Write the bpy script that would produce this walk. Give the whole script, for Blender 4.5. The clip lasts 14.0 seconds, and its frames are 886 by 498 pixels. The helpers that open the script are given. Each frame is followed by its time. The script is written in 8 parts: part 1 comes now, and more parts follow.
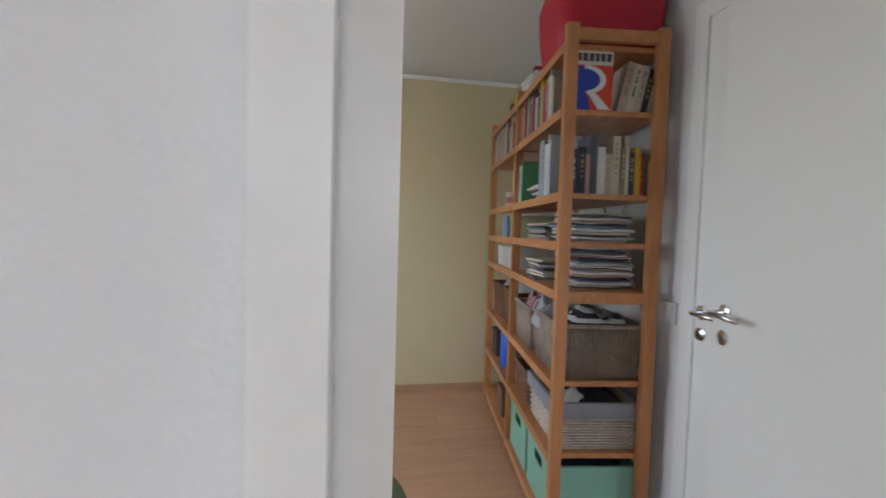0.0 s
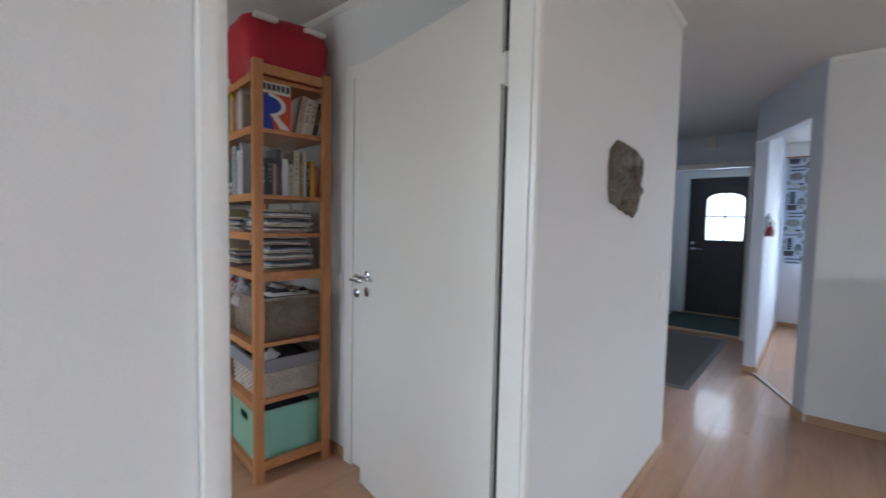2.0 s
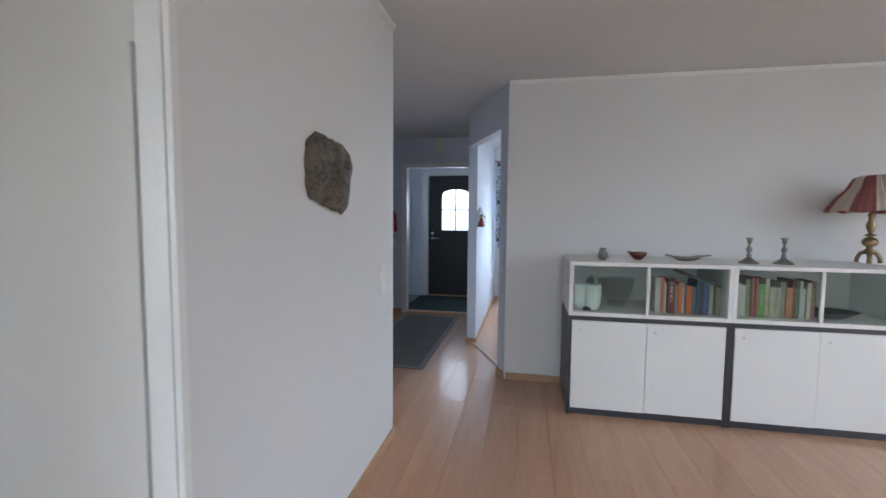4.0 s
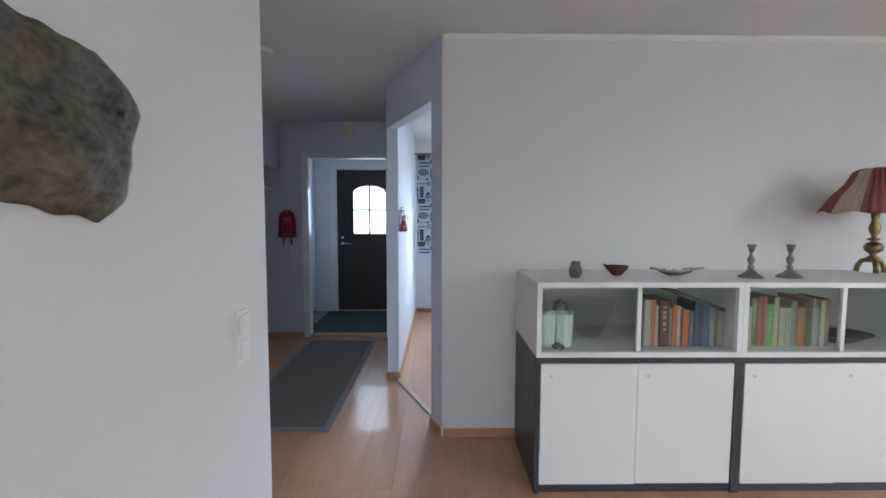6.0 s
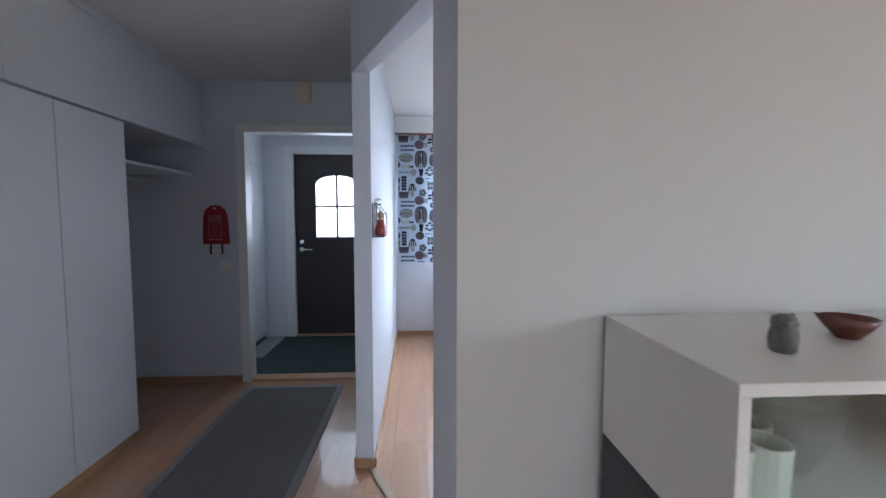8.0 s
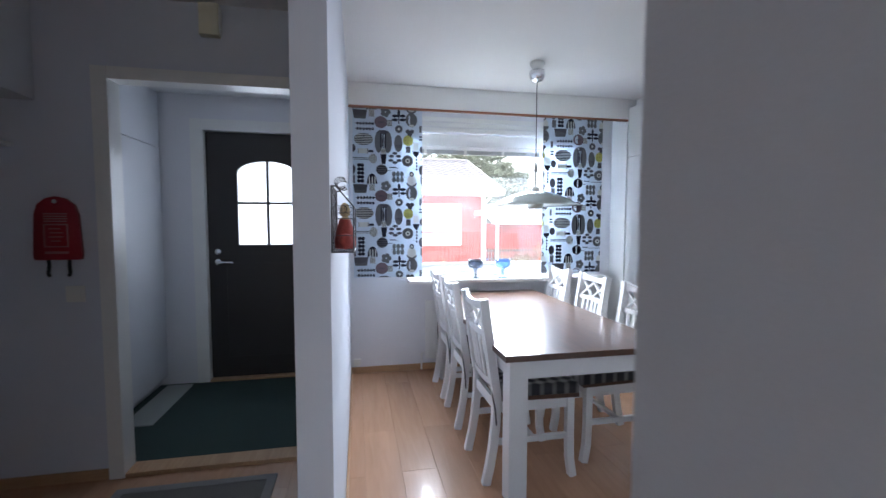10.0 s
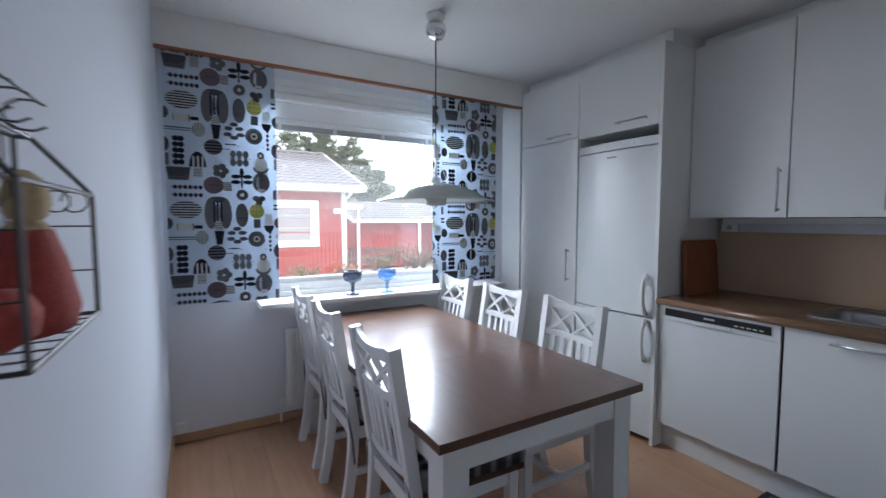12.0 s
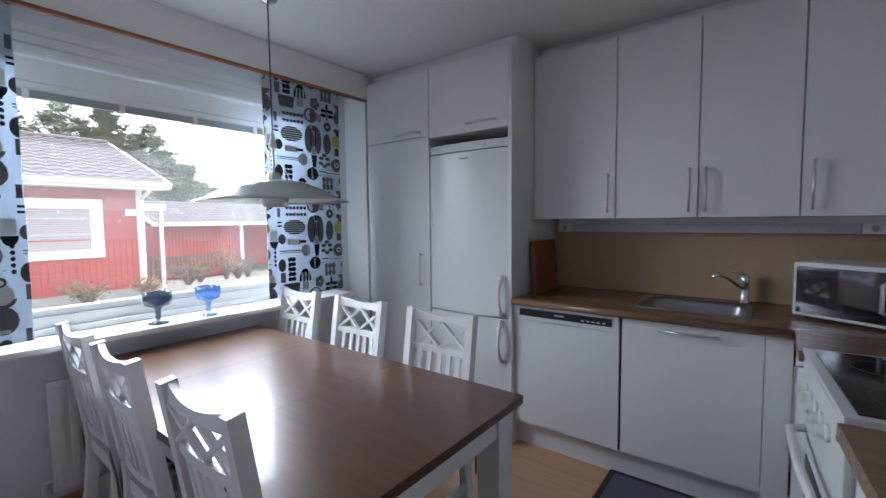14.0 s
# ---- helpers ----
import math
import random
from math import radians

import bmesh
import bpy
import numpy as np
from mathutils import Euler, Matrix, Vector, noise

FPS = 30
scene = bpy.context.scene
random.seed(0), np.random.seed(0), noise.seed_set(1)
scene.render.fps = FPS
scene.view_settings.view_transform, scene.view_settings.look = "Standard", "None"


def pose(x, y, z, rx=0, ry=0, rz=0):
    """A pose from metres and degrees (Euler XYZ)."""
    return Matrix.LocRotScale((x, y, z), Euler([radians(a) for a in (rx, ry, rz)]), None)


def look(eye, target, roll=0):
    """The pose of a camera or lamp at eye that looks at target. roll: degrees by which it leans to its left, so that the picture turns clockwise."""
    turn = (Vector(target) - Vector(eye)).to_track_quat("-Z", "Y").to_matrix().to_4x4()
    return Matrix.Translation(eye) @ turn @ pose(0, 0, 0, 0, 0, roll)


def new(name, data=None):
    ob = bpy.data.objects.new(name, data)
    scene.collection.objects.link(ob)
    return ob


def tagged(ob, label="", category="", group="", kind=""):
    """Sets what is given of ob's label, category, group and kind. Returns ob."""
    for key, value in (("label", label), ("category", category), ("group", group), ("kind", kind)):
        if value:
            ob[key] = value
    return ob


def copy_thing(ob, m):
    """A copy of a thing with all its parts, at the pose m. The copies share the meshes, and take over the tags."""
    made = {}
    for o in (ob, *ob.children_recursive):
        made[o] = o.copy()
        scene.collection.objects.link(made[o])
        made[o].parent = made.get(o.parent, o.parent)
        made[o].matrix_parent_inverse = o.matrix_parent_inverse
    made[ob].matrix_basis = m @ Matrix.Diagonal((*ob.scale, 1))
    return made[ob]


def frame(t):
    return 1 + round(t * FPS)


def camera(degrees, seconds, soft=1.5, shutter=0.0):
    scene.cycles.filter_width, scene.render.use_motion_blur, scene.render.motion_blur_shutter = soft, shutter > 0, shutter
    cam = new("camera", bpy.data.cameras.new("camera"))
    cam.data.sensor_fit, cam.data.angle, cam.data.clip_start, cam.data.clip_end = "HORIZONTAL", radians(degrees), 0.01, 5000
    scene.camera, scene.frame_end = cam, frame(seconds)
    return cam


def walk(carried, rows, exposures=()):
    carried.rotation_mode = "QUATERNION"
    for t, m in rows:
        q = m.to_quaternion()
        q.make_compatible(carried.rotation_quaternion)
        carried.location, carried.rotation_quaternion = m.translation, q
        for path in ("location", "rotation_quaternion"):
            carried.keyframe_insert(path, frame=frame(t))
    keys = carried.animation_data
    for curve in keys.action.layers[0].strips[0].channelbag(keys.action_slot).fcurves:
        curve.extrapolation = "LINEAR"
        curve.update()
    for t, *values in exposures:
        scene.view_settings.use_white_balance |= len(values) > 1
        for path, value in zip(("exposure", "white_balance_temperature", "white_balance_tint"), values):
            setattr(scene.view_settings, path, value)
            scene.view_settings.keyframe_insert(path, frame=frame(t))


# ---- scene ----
# ---------------------------------------------------------------- camera
cam = camera(91.8, 14.0, soft=1.5, shutter=0.4)
PATH = [
    (0, (0.079, 0.085, 1.274), (0.413, 2.055, 1.184), 1.7),
    (0.5, (0.031, -0.052, 1.282), (0.668, 1.841, 1.182), 1.3),
    (1, (-0.052, -0.186, 1.293), (0.876, 1.581, 1.178), 1.2),
    (1.5, (-0.136, -0.301, 1.302), (1.107, 1.261, 1.186), 1.1),
    (2, (-0.169, -0.389, 1.308), (1.342, 0.915, 1.188), 1.2),
    (2.5, (-0.175, -0.46, 1.306), (1.529, 0.579, 1.175), 1.2),
    (3, (-0.143, -0.521, 1.31), (1.685, 0.279, 1.172), 0.9),
    (3.5, (-0.063, -0.564, 1.316), (1.848, 0.01, 1.177), 0.7),
    (4, (0.087, -0.549, 1.333), (2.047, -0.175, 1.193), 0.5),
    (4.2, (0.154, -0.541, 1.336), (2.125, -0.233, 1.197), 0.3),
    (6.5, (1.361, -0.34, 1.356), (3.356, -0.401, 1.223), 0.4),
    (7, (1.695, -0.319, 1.351), (3.689, -0.407, 1.222), 0.5),
    (7.2, (1.831, -0.31, 1.352), (3.824, -0.406, 1.22), 0.4),
    (9.5, (3.232, -0.168, 1.336), (5.208, -0.447, 1.206), 0.0),
    (10, (3.478, -0.113, 1.333), (5.435, -0.505, 1.208), 0.1),
    (10.5, (3.698, -0.102, 1.342), (5.622, -0.631, 1.204), 0.1),
    (11, (3.911, -0.124, 1.341), (5.789, -0.8, 1.212), 0.1),
    (11.5, (4.117, -0.147, 1.343), (5.928, -0.985, 1.218), 0.2),
    (12, (4.293, -0.196, 1.348), (6.015, -1.204, 1.215), -0.0),
    (12.5, (4.446, -0.285, 1.339), (6.061, -1.457, 1.214), -0.1),
    (13, (4.549, -0.346, 1.36), (6.037, -1.676, 1.228), -0.3),
    (13.5, (4.605, -0.335, 1.375), (5.953, -1.805, 1.233), -0.5),
    (14, (4.59, -0.288, 1.363), (5.806, -1.87, 1.229), -0.6),
]
EXPOSURES = [(0.0, 0.86, 5700, 6), (1.0, 0.74, 5650, 6), (4.2, 0.64, 5650, 6), (7.2, 0.84, 5800, 7), (9.5, 0.82, 6050, 10), (10.5, 0.0, 6100, 9), (11.0, -0.18, 6100, 9), (12.0, -0.36, 6100, 9), (14.0, -0.54, 6250, 11)]
walk(cam, [(t, look(eye, target, roll)) for t, eye, target, roll in PATH], EXPOSURES)

# ---------------------------------------------------------------- sky, sun and the light of the windows
world = bpy.data.worlds.new("overcast_sky")
scene.world = world
world.use_nodes = True
wn, wl = world.node_tree.nodes, world.node_tree.links
sky = wn.new("ShaderNodeTexSky")
sky.sky_type = "NISHITA"
sky.sun_disc = False
sky.sun_elevation, sky.sun_rotation = radians(71), radians(249)
sky.dust_density, sky.air_density = 4.0, 1.0
pale = wn.new("ShaderNodeHueSaturation")
pale.inputs["Saturation"].default_value = 0.22
pale.inputs["Value"].default_value = 6.2
wl.new(sky.outputs[0], pale.inputs["Color"])
wl.new(pale.outputs[0], wn["Background"].inputs["Color"])
wn["Background"].inputs["Strength"].default_value = 0.15

sun = new("sun", bpy.data.lights.new("sun", "SUN"))
sun.data.energy, sun.data.angle, sun.data.color = 2.0, radians(25), (1.0, 0.985, 0.96)
sun.matrix_world = look((0, 0, 20), (6.5, 2.45, 0))


def window_light(name, eye, target, w, h, watts, color):
    """An area lamp added at an opening to stand in for sky light."""
    ob = new(name, bpy.data.lights.new(name, "AREA"))
    ob.data.shape, ob.data.size, ob.data.size_y = "RECTANGLE", w, h
    ob.data.energy, ob.data.color = watts, color
    ob.matrix_world = look(eye, target)
    return ob


COOL, DAY = (0.84, 0.90, 1.0), (0.80, 0.90, 1.0)
window_light("kitchen_window_light", (7.40, -1.27, 1.70), (0, -1.27, -4.3), 1.5, 0.85, 58, COOL).data.spread = radians(124)
# fill lamp at an invented opening in the unseen west wall
window_light("living_west_fill", (-2.95, -0.75, 1.6), (4, -0.75, 1.75), 1.5, 1.2, 3.3, DAY)
window_light("study_window_light", (-1.72, 2.1, 1.5), (2, 2.1, 1.2), 1.4, 1.2, 4.6, (0.95, 0.96, 1.0))
window_light("door_pane_light", (7.42, 0.615, 1.5), (0, 0.615, 1.2), 0.46, 0.64, 2.9, COOL)


# ---------------------------------------------------------------- materials
def mat(name, color, rough=0.5, metal=0.0, var=0.10, scale=3.0, grain=60.0, bump=0.04, spread=0.0, coat=0.0, spec=0.5):
    """A surface with broad stains, fine grain and relief; spread varies the colour from piece to piece."""
    m = bpy.data.materials.new(name)
    m.use_nodes = True
    n, l = m.node_tree.nodes, m.node_tree.links
    p = n["Principled BSDF"]
    p.inputs["Metallic"].default_value = metal
    p.inputs["Coat Weight"].default_value = coat
    p.inputs["Specular IOR Level"].default_value = spec
    at = n.new("ShaderNodeTexCoord")
    broad, fine = n.new("ShaderNodeTexNoise"), n.new("ShaderNodeTexNoise")
    broad.inputs["Scale"].default_value, broad.inputs["Detail"].default_value = scale, 4
    fine.inputs["Scale"].default_value, fine.inputs["Detail"].default_value = grain, 3
    l.new(at.outputs["Object"], broad.inputs["Vector"])
    l.new(at.outputs["Object"], fine.inputs["Vector"])
    both = n.new("ShaderNodeMath")
    both.operation = "ADD"
    l.new(broad.outputs["Fac"], both.inputs[0])
    l.new(fine.outputs["Fac"], both.inputs[1])
    swing = n.new("ShaderNodeMapRange")
    swing.inputs["From Min"].default_value, swing.inputs["From Max"].default_value = 0.6, 1.4
    swing.inputs["To Min"].default_value, swing.inputs["To Max"].default_value = 1 - var, 1 + var
    l.new(both.outputs[0], swing.inputs["Value"])
    value = swing.outputs[0]
    if spread:
        info = n.new("ShaderNodeObjectInfo")
        per = n.new("ShaderNodeMapRange")
        per.inputs["To Min"].default_value, per.inputs["To Max"].default_value = 1 - spread, 1 + spread
        l.new(info.outputs["Random"], per.inputs["Value"])
        mul = n.new("ShaderNodeMath")
        mul.operation = "MULTIPLY"
        l.new(value, mul.inputs[0])
        l.new(per.outputs[0], mul.inputs[1])
        value = mul.outputs[0]
    hue = n.new("ShaderNodeHueSaturation")
    hue.inputs["Color"].default_value = (*color, 1)
    l.new(value, hue.inputs["Value"])
    l.new(hue.outputs[0], p.inputs["Base Color"])
    rr = n.new("ShaderNodeMapRange")
    rr.inputs["To Min"].default_value, rr.inputs["To Max"].default_value = max(0.02, rough * 0.85), min(1, rough * 1.15)
    l.new(broad.outputs["Fac"], rr.inputs["Value"])
    l.new(rr.outputs[0], p.inputs["Roughness"])
    if bump:
        bp = n.new("ShaderNodeBump")
        bp.inputs["Strength"].default_value, bp.inputs["Distance"].default_value = bump, 0.004
        l.new(fine.outputs["Fac"], bp.inputs["Height"])
        l.new(bp.outputs[0], p.inputs["Normal"])
    return m


def wood(name, color, dark, rough=0.4, axis=0, stretch=14.0, spread=0.0, coat=0.0, bands=5.0, bump=0.03):
    """Wood with its grain along one axis."""
    m = bpy.data.materials.new(name)
    m.use_nodes = True
    n, l = m.node_tree.nodes, m.node_tree.links
    p = n["Principled BSDF"]
    p.inputs["Roughness"].default_value, p.inputs["Coat Weight"].default_value = rough, coat
    at, size = n.new("ShaderNodeTexCoord"), n.new("ShaderNodeMapping")
    s = [stretch] * 3
    s[axis] = 1.0
    size.inputs["Scale"].default_value = s
    l.new(at.outputs["Object"], size.inputs["Vector"])
    shift = size.outputs[0]
    if spread:
        info, add = n.new("ShaderNodeObjectInfo"), n.new("ShaderNodeVectorMath")
        mul = n.new("ShaderNodeVectorMath")
        mul.operation = "SCALE"
        mul.inputs["Scale"].default_value = 40.0
        l.new(info.outputs["Random"], mul.inputs[0])
        l.new(shift, add.inputs[0])
        l.new(mul.outputs[0], add.inputs[1])
        shift = add.outputs[0]
    grain, broad = n.new("ShaderNodeTexNoise"), n.new("ShaderNodeTexNoise")
    grain.inputs["Scale"].default_value, grain.inputs["Detail"].default_value, grain.inputs["Distortion"].default_value = bands, 6, 0.6
    broad.inputs["Scale"].default_value = 0.8
    l.new(shift, grain.inputs["Vector"])
    l.new(shift, broad.inputs["Vector"])
    ramp = n.new("ShaderNodeValToRGB")
    ramp.color_ramp.elements[0].position, ramp.color_ramp.elements[0].color = 0.30, (*dark, 1)
    ramp.color_ramp.elements[1].position, ramp.color_ramp.elements[1].color = 0.70, (*color, 1)
    l.new(grain.outputs["Fac"], ramp.inputs["Fac"])
    hue, fac = n.new("ShaderNodeHueSaturation"), n.new("ShaderNodeMapRange")
    fac.inputs["To Min"].default_value, fac.inputs["To Max"].default_value = 0.88, 1.12
    l.new(broad.outputs["Fac"], fac.inputs["Value"])
    out = fac.outputs[0]
    if spread:
        per, mm = n.new("ShaderNodeMapRange"), n.new("ShaderNodeMath")
        per.inputs["To Min"].default_value, per.inputs["To Max"].default_value = 1 - spread, 1 + spread
        mm.operation = "MULTIPLY"
        l.new(info.outputs["Random"], per.inputs["Value"])
        l.new(out, mm.inputs[0])
        l.new(per.outputs[0], mm.inputs[1])
        out = mm.outputs[0]
    l.new(out, hue.inputs["Value"])
    l.new(ramp.outputs[0], hue.inputs["Color"])
    l.new(hue.outputs[0], p.inputs["Base Color"])
    bp = n.new("ShaderNodeBump")
    bp.inputs["Strength"].default_value, bp.inputs["Distance"].default_value = bump, 0.003
    l.new(grain.outputs["Fac"], bp.inputs["Height"])
    l.new(bp.outputs[0], p.inputs["Normal"])
    return m


def glass(name, color=(1, 1, 1), rough=0.0, veil=0.0):
    m = bpy.data.materials.new(name)
    m.use_nodes = True
    n, l = m.node_tree.nodes, m.node_tree.links
    n.remove(n["Principled BSDF"])
    clear, shine, mix, fres = n.new("ShaderNodeBsdfTransparent"), n.new("ShaderNodeBsdfGlossy"), n.new("ShaderNodeMixShader"), n.new("ShaderNodeLayerWeight")
    clear.inputs[0].default_value = (*color, 1)
    shine.inputs["Roughness"].default_value = rough
    fres.inputs["Blend"].default_value = 0.5
    steep, part_ = n.new("ShaderNodeMath"), n.new("ShaderNodeMath")
    steep.operation, part_.operation = "POWER", "MULTIPLY_ADD"
    steep.inputs[1].default_value, part_.inputs[1].default_value, part_.inputs[2].default_value = 4.0, 0.6, 0.04
    l.new(fres.outputs["Facing"], steep.inputs[0])
    l.new(steep.outputs[0], part_.inputs[0])
    l.new(part_.outputs[0], mix.inputs[0])
    l.new(clear.outputs[0], mix.inputs[1])
    l.new(shine.outputs[0], mix.inputs[2])
    out = mix
    # a translucent share imitates veiling glare and hazy reflections on clear glass
    if veil:
        glare, out = n.new("ShaderNodeBsdfTranslucent"), n.new("ShaderNodeMixShader")
        glare.inputs[0].default_value = (0.9, 0.92, 0.92, 1)
        out.inputs[0].default_value = veil
        l.new(mix.outputs[0], out.inputs[1])
        l.new(glare.outputs[0], out.inputs[2])
    l.new(out.outputs[0], n["Material Output"].inputs["Surface"])
    return m


def glow(name, color, strength):
    m = bpy.data.materials.new(name)
    m.use_nodes = True
    p = m.node_tree.nodes["Principled BSDF"]
    p.inputs["Base Color"].default_value = (*color, 1)
    p.inputs["Emission Color"].default_value, p.inputs["Emission Strength"].default_value = (*color, 1), strength
    return m


M_WALL = mat("white_wallpaper", (0.73, 0.73, 0.73), 0.85, var=0.03, scale=1.2, grain=320, bump=0.10, spec=0.3)
M_HALL = mat("pale_blue_wallpaper", (0.66, 0.69, 0.76), 0.85, var=0.03, scale=1.2, grain=320, bump=0.10, spec=0.3)
M_KITCHEN = mat("white_kitchen_wall_paint", (0.74, 0.74, 0.77), 0.8, var=0.03, scale=1.2, grain=300, bump=0.08, spec=0.3)
M_YELLOW = mat("pale_yellow_green_wallpaper", (0.62, 0.54, 0.33), 0.85, var=0.04, scale=1.5, grain=300, bump=0.10, spec=0.3)
M_CEIL = mat("white_ceiling_board", (0.74, 0.74, 0.74), 0.9, var=0.02, scale=1.0, grain=240, bump=0.08, spec=0.2)
M_PAINT = mat("white_gloss_paint", (0.80, 0.80, 0.78), 0.35, var=0.03, scale=2, grain=90, bump=0.02)
M_DOORW = mat("white_door_paint", (0.80, 0.79, 0.76), 0.42, var=0.025, scale=1.5, grain=140, bump=0.03)
M_CAB = mat("white_laminate_front", (0.76, 0.77, 0.76), 0.32, var=0.02, scale=1.5, grain=160, bump=0.02)
M_FRIDGE = mat("white_enamel", (0.72, 0.74, 0.74), 0.30, var=0.015, scale=2, grain=180, bump=0.02, coat=0.1)
M_TRIMW = wood("pine_skirting", (0.50, 0.31, 0.17), (0.42, 0.25, 0.13), 0.45)
M_PLANK = wood("beech_laminate_plank", (0.55, 0.325, 0.20), (0.50, 0.285, 0.172), 0.27, axis=0, stretch=10, spread=0.05, coat=0.30, bands=3.5, bump=0.01)
M_PINE = wood("varnished_pine_shelf", (0.54, 0.25, 0.095), (0.42, 0.17, 0.06), 0.42, axis=2, stretch=9, bands=3)
M_PINEH = wood("varnished_pine_board", (0.54, 0.25, 0.095), (0.42, 0.17, 0.06), 0.42, axis=1, stretch=9, bands=3)
M_TABLE = wood("dark_walnut_tabletop", (0.115, 0.055, 0.032), (0.080, 0.038, 0.022), 0.30, axis=0, stretch=9, coat=0.2, bands=3)
M_COUNTER = wood("brown_wood_laminate_worktop", (0.26, 0.15, 0.09), (0.17, 0.095, 0.055), 0.26, axis=0, stretch=16, bands=4)
M_SPLASH = mat("beige_backsplash_board", (0.46, 0.33, 0.22), 0.5, var=0.08, scale=2.5, grain=120, bump=0.02)
M_BOARD = wood("reddish_cutting_board", (0.30, 0.10, 0.045), (0.21, 0.065, 0.03), 0.45, axis=2, stretch=10)
M_CHROME = mat("chrome", (0.80, 0.80, 0.82), 0.14, 1.0, var=0.04, scale=5, grain=200, bump=0.01)
M_STEEL = mat("brushed_steel", (0.62, 0.62, 0.63), 0.30, 1.0, var=0.08, scale=6, grain=220, bump=0.02)
M_ALU = mat("brushed_aluminium", (0.66, 0.66, 0.67), 0.34, 0.9, var=0.05, scale=6, grain=220, bump=0.02)
M_BLACK = mat("black_plastic", (0.015, 0.015, 0.017), 0.35, var=0.2, scale=6, grain=150, bump=0.02)
M_DARK = mat("charcoal_painted_board", (0.045, 0.047, 0.055), 0.45, var=0.10, scale=4, grain=120, bump=0.03)
M_DOORD = mat("dark_brown_door_paint", (0.030, 0.026, 0.026), 0.42, var=0.10, scale=3, grain=90, bump=0.04)
M_PVC = mat("white_plastic", (0.78, 0.78, 0.75), 0.4, var=0.02, scale=5, grain=150, bump=0.01)
M_RUG = mat("grey_woven_runner", (0.155, 0.146, 0.142), 0.95, var=0.18, scale=4, grain=500, bump=0.5)
M_RUGB = mat("pale_grey_rug_binding", (0.25, 0.245, 0.245), 0.95, var=0.12, scale=6, grain=400, bump=0.4)
M_CARPET = mat("dark_green_entrance_carpet", (0.022, 0.045, 0.042), 0.95, var=0.2, scale=5, grain=500, bump=0.5)
# both panes get a pale veil: glare over the yard, reflections over the books
M_GLASS = glass("window_glass", veil=0.018)
M_SGLASS = glass("sliding_cabinet_glass", (0.93, 0.97, 0.95), 0.02, 0.03)
M_BLIND = mat("grey_blind_slats", (0.40, 0.42, 0.42), 0.5, var=0.08, scale=5, grain=120)


# ---------------------------------------------------------------- mesh tools
def box(bm, x0, x1, y0, y1, z0, z1, m=None):
    pts = [Vector((x, y, z)) for z in (z0, z1) for y in (y0, y1) for x in (x0, x1)]
    if m is not None:
        pts = [m @ p for p in pts]
    v = [bm.verts.new(p) for p in pts]
    for f in ((0, 2, 3, 1), (4, 5, 7, 6), (0, 1, 5, 4), (2, 6, 7, 3), (0, 4, 6, 2), (1, 3, 7, 5)):
        bm.faces.new([v[i] for i in f])
    return bm


def prism(bm, poly, z0, z1):
    """An upright prism over a plan outline, given counter-clockwise."""
    lo, hi = [bm.verts.new((x, y, z0)) for x, y in poly], [bm.verts.new((x, y, z1)) for x, y in poly]
    n = len(poly)
    bm.faces.new(lo[::-1])
    bm.faces.new(hi)
    for i in range(n):
        j = (i + 1) % n
        bm.faces.new((lo[i], lo[j], hi[j], hi[i]))
    return bm


def slab(bm, poly, depth, m):
    """A flat outline in its own x, y, thickened by depth along its z, put at the pose m."""
    lo, hi = [bm.verts.new(m @ Vector((x, y, 0))) for x, y in poly], [bm.verts.new(m @ Vector((x, y, depth))) for x, y in poly]
    n = len(poly)
    bm.faces.new(lo[::-1])
    bm.faces.new(hi)
    for i in range(n):
        j = (i + 1) % n
        bm.faces.new((lo[i], lo[j], hi[j], hi[i]))
    return bm


def lathe(bm, profile, steps=24, m=None, close=True):
    """A turned shape: profile rows are (radius, height)."""
    m = m or Matrix.Identity(4)
    rings = []
    for r, z in profile:
        rings.append([bm.verts.new(m @ Vector((r * math.cos(a), r * math.sin(a), z))) for a in (2 * math.pi * i / steps for i in range(steps))])
    for a, b in zip(rings, rings[1:]):
        for i in range(steps):
            j = (i + 1) % steps
            bm.faces.new((a[i], a[j], b[j], b[i]))
    if close:
        bm.faces.new(rings[0][::-1])
        bm.faces.new(rings[-1])
    return bm


def tube(bm, points, r, steps=8):
    """A round bar along a line of points."""
    points = [Vector(p) for p in points]
    rings = []
    for i, p in enumerate(points):
        d = (points[min(i + 1, len(points) - 1)] - points[max(i - 1, 0)]).normalized()
        u = d.orthogonal().normalized() if not rings else (u - d * u.dot(d)).normalized()
        w = d.cross(u)
        rings.append([bm.verts.new(p + r * (u * math.cos(a) + w * math.sin(a))) for a in (2 * math.pi * k / steps for k in range(steps))])
    for a, b in zip(rings, rings[1:]):
        for i in range(steps):
            j = (i + 1) % steps
            bm.faces.new((a[i], a[j], b[j], b[i]))
    bm.faces.new(rings[0][::-1])
    bm.faces.new(rings[-1])
    return bm


def bevel(bm, w, segments=2):
    sharp = [e for e in bm.edges if len(e.link_faces) == 2 and e.calc_face_angle(0) > 0.6]
    bmesh.ops.bevel(bm, geom=sharp, offset=w, segments=segments, affect="EDGES", clamp_overlap=True)
    return bm


